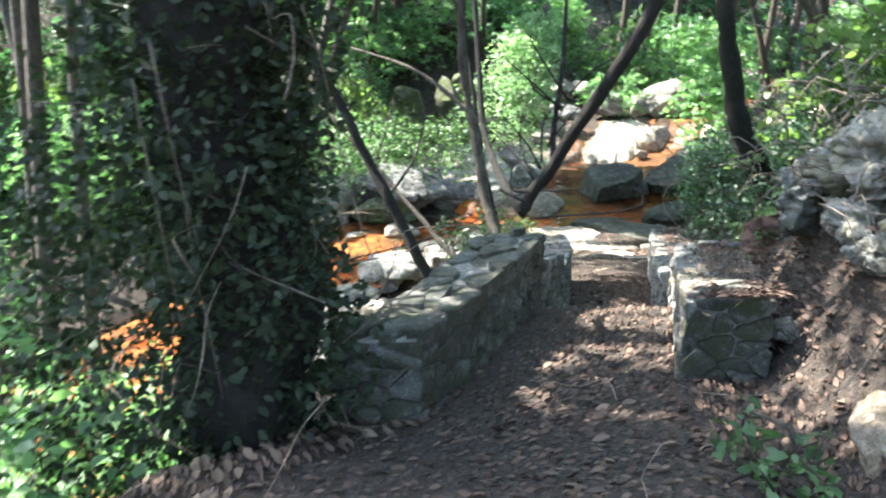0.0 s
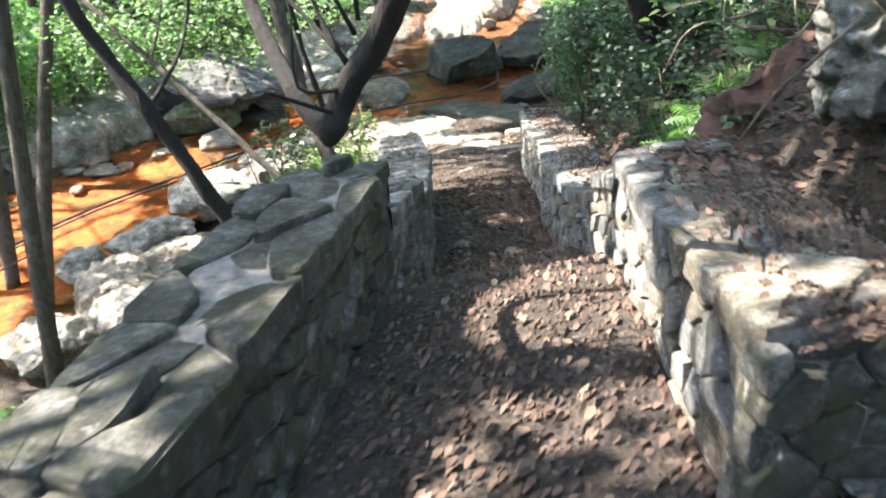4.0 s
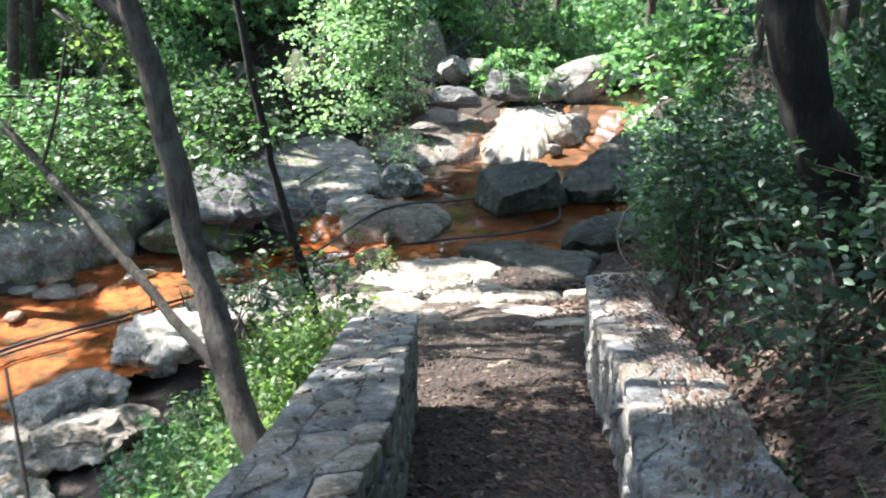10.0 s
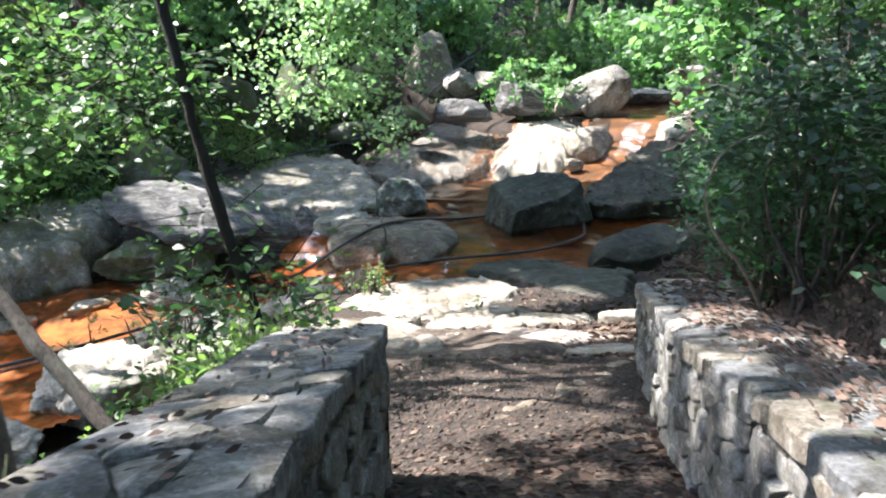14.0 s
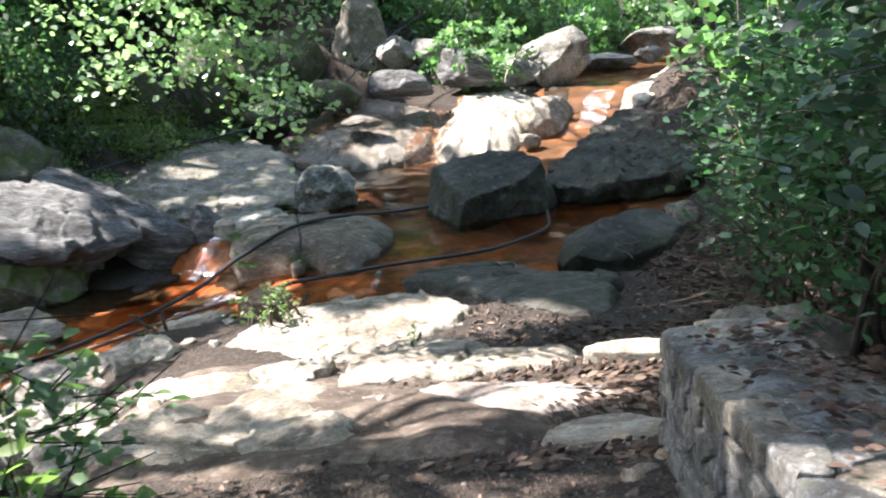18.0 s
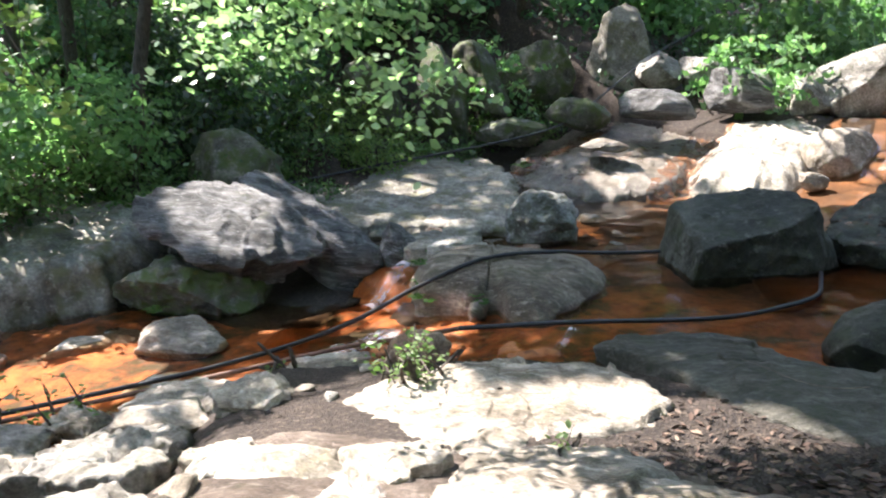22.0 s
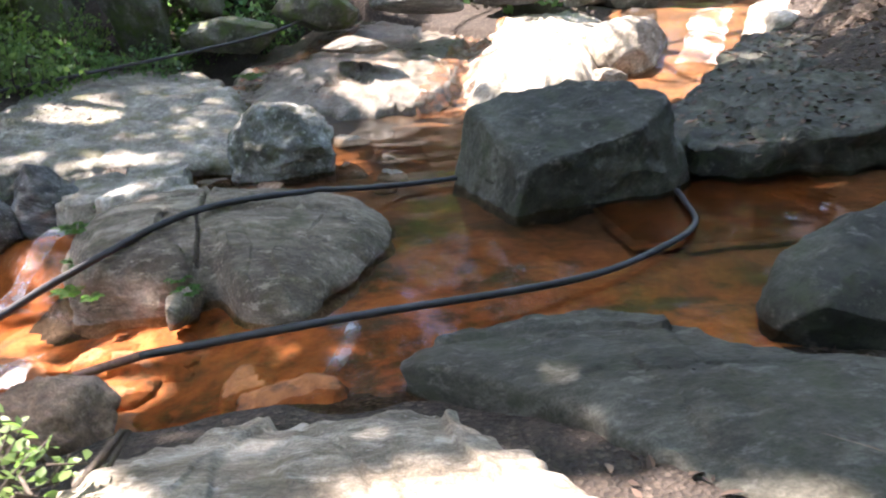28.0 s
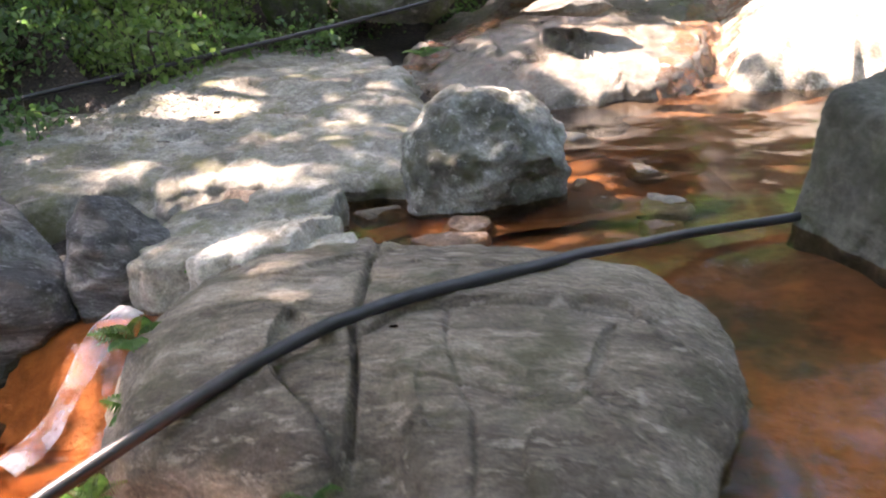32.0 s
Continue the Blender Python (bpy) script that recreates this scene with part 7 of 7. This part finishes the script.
# ---- rocks, roots and twigs on the right bank ----
rock("boulder", (3.3, 6.65, 3.98), (0.56, 0.46, 0.36), 70, M_REDROCK, "red-brown earth-covered rock in the bank", (0, -14, 20), amp=0.25, boxy=3.0, cuts=12, crag=0.1, blocks=0.08, sub=6)
rock("boulder", (3.15, 5.75, 4.36), (0.52, 0.5, 0.42), 71, M_LICHEN, "grey lichen-covered rock under roots", (0, -10, 10), amp=0.2, boxy=3.6, cuts=16, blocks=0.13, crag=0.16, sub=7)
rock("boulder", (3.9, 5.2, 5.3), (0.8, 0.9, 0.6), 72, M_LICHEN, "fractured rock outcrop in the bank", (0, -10, 30), amp=0.22, boxy=3.6, cuts=16, blocks=0.15, crag=0.17, sub=7)
for k, (x, y, dz, a, b, c, mat) in enumerate(((2.75, 4.6, 0.05, 0.4, 0.5, 0.28, 0), (3.3, 4.2, 0.1, 0.5, 0.5, 0.4, 1), (3.0, 3.4, 0.02, 0.35, 0.4, 0.22, 1), (2.45, 3.6, 0.0, 0.22, 0.25, 0.12, 0), (2.8, 5.5, -0.02, 0.34, 0.45, 0.3, 1), (2.85, 4.9, 0.0, 0.36, 0.4, 0.28, 0), (2.5, 4.5, 0.0, 0.2, 0.24, 0.13, 0), (2.35, 3.95, 0.0, 0.2, 0.18, 0.1, 1), (2.1, 4.35, 0.0, 0.14, 0.12, 0.07, 0), (2.65, 5.0, 0.0, 0.14, 0.16, 0.1, 1), (3.7, 3.2, 0.2, 0.6, 0.6, 0.5, 1), (4.3, 4.3, 0.3, 0.8, 0.7, 0.6, 1), (2.6, 2.3, 0.0, 0.35, 0.3, 0.2, 0), (3.4, 2.2, 0.1, 0.5, 0.5, 0.4, 1))):
    rock("boulder", (x, y, ground_at(x, y) + dz), (a, b, c), 1070 + k, (M_LEDGE, M_LICHEN)[mat], "dark weathered rock in the leafy bank", (0, -8, 25 * k), "rocks in the bank", sub=6, amp=0.2, boxy=3.4, cuts=14, crag=0.13, blocks=0.11)
rock("boulder", (2.1, 2.9, 4.2), (0.36, 0.3, 0.18), 73, M_SLABD, "tan rock at the path's edge", (0, 0, 25), amp=0.2)
rock("stone", (4.85, 14.9, 0.95), (0.55, 0.5, 0.35), 75, M_GREY, "grey rock beside the wall's end", (0, -6, 10), boxy=3.0)
for k in range(14):                                          # a low row of stones that edges the ramp across its foot
    u = (k + 0.5) / 14
    x, y = 2.55 + 1.4 * u, 12.8 + 1.5 * u + 0.05 * math.sin(9 * u)
    rock("flagstone", (x + 0.03 * math.sin(5 * k), y, ground_at(x, y) - 0.028), (0.09 + 0.04 * (k % 3), 0.05 + 0.02 * (k % 2), 0.035), 80 + k, M_SLABD, "small pale stone in a row across the path", (0, 0, 47 + 25 * math.sin(3 * k)), "path edging", "stone", sub=3, boxy=3.5)
for k, (x, y, r) in enumerate(((2.3, 10.9, 0.12), (2.05, 8.4, 0.12), (1.75, 9.0, 0.14), (1.9, 9.6, 0.12), (1.6, 8.3, 0.11), (1.72, 8.65, 0.1), (1.85, 9.25, 0.1), (1.98, 9.9, 0.1), (2.1, 10.3, 0.11), (1.62, 7.95, 0.1))):
    rock("flagstone", (x, y, ground_at(x, y) - 0.025), (r, r * 0.7, 0.035), 180 + k, M_SLABD, "flat worn stone set in the path", (0, 0, 35 + 20 * (k % 3)), "path stones", "stone", sub=3, boxy=3.5)


def tangle(name, c, r, n, thick, label, seed, mat=None, length=0.7, sag=1.0):
    rng = np.random.default_rng(seed)
    pieces = []
    for _ in range(n):
        p = np.array(c) + rng.normal(size=3) * np.asarray(r)
        pts = [p]
        w = rng.normal(size=3)
        for _ in range(4):
            w = w * 0.7 + rng.normal(size=3) * 0.5
            w[2] = w[2] * sag - 0.15 * sag
            pts.append(pts[-1] + w / (np.linalg.norm(w) + 1e-6) * length * 0.25)
        pieces.append(tube(curve_points(np.array(pts), 9), np.linspace(thick, thick * 0.3, 9), 5))
    v, f = joined(pieces)
    return tagged(mesh_object(name, v, f, mat or M_TWIG), label, "roots", kind="stuff")


tangle("bare_roots", (3.5, 6.3, 5.0), (0.35, 0.6, 0.3), 70, 0.009, "tangle of bare roots hanging from the bank", 1, None, 0.9)
tangle("bare_roots", (3.45, 5.0, 5.1), (0.35, 0.7, 0.25), 60, 0.007, "thin bare roots and twigs in the bank", 2, None, 0.8)
tangle("bare_roots", (3.9, 4.2, 5.9), (0.5, 1.0, 0.35), 90, 0.008, "dark bare roots and branches over the bank", 7, M_BARK, 1.2)
tangle("dead_twigs", (2.6, 3.6, 4.95), (0.4, 0.9, 0.1), 40, 0.006, "fallen dry twigs on the leafy bank", 8, None, 0.7)
tangle("dead_twigs", (5.6, 17.0, 0.75), (0.3, 0.5, 0.05), 22, 0.004, "dead twigs on the leaf litter", 3, None, 0.8, 0.1)
bare = empty("dead_branch", (3.98, 12.45, 1.95), "pale bare dead branch with thorny stubs", "branch")
for keys, r0 in ((((3.98, 12.45, 1.95), (3.74, 12.3, 2.31), (3.58, 12.3, 2.5), (3.52, 12.3, 2.67), (3.52, 12.3, 2.77)), 0.011), (((3.52, 12.3, 2.74), (3.57, 12.3, 2.88), (3.67, 12.3, 2.96), (3.85, 12.35, 3.0)), 0.007)):
    v, f = tube(curve_points(np.array(keys) - (3.98, 12.45, 1.95), 24), np.linspace(r0, r0 * 0.5, 24), 7)
    mesh_object("branch", v, f, M_TWIG, bare)
tangle("bare_twigs", (-0.9, 3.6, 4.6), (0.45, 0.35, 0.9), 60, 0.004, "dry twigs round the ivy trunk", 5, None, 0.7)
tangle("dead_twigs", (1.5, 1.9, 4.42), (0.5, 0.9, 0.05), 22, 0.004, "fallen twigs at the path's edge", 6, None, 0.5, 0.1)


face_wall(wall_left, LEFT_Y, LEFT_X, -1, 0.48, LEFT_TOP, 21, ((3.72, 6.22, 0.3, 0.19, 0.045), (6.24, 7.38, 0.24, 0.17, 0.016), (7.42, 12.1, 0.23, 0.15, 0.012)), True)
face_wall(wall_right, RIGHT_Y, RIGHT_X, 1, 0.53, RIGHT_TOP, 121, ((4.12, 6.2, 0.3, 0.2, 0.028), (6.24, 6.85, 0.24, 0.18, 0.016), (6.9, 14.45, 0.24, 0.17, 0.012)))
for core in (wall_left, wall_right):
    if core.name in REST:
        v, f = joined(REST[core.name])
        mesh_object("stones", v, f, M_WALLS[0], core, smooth=False, kind="stuff")
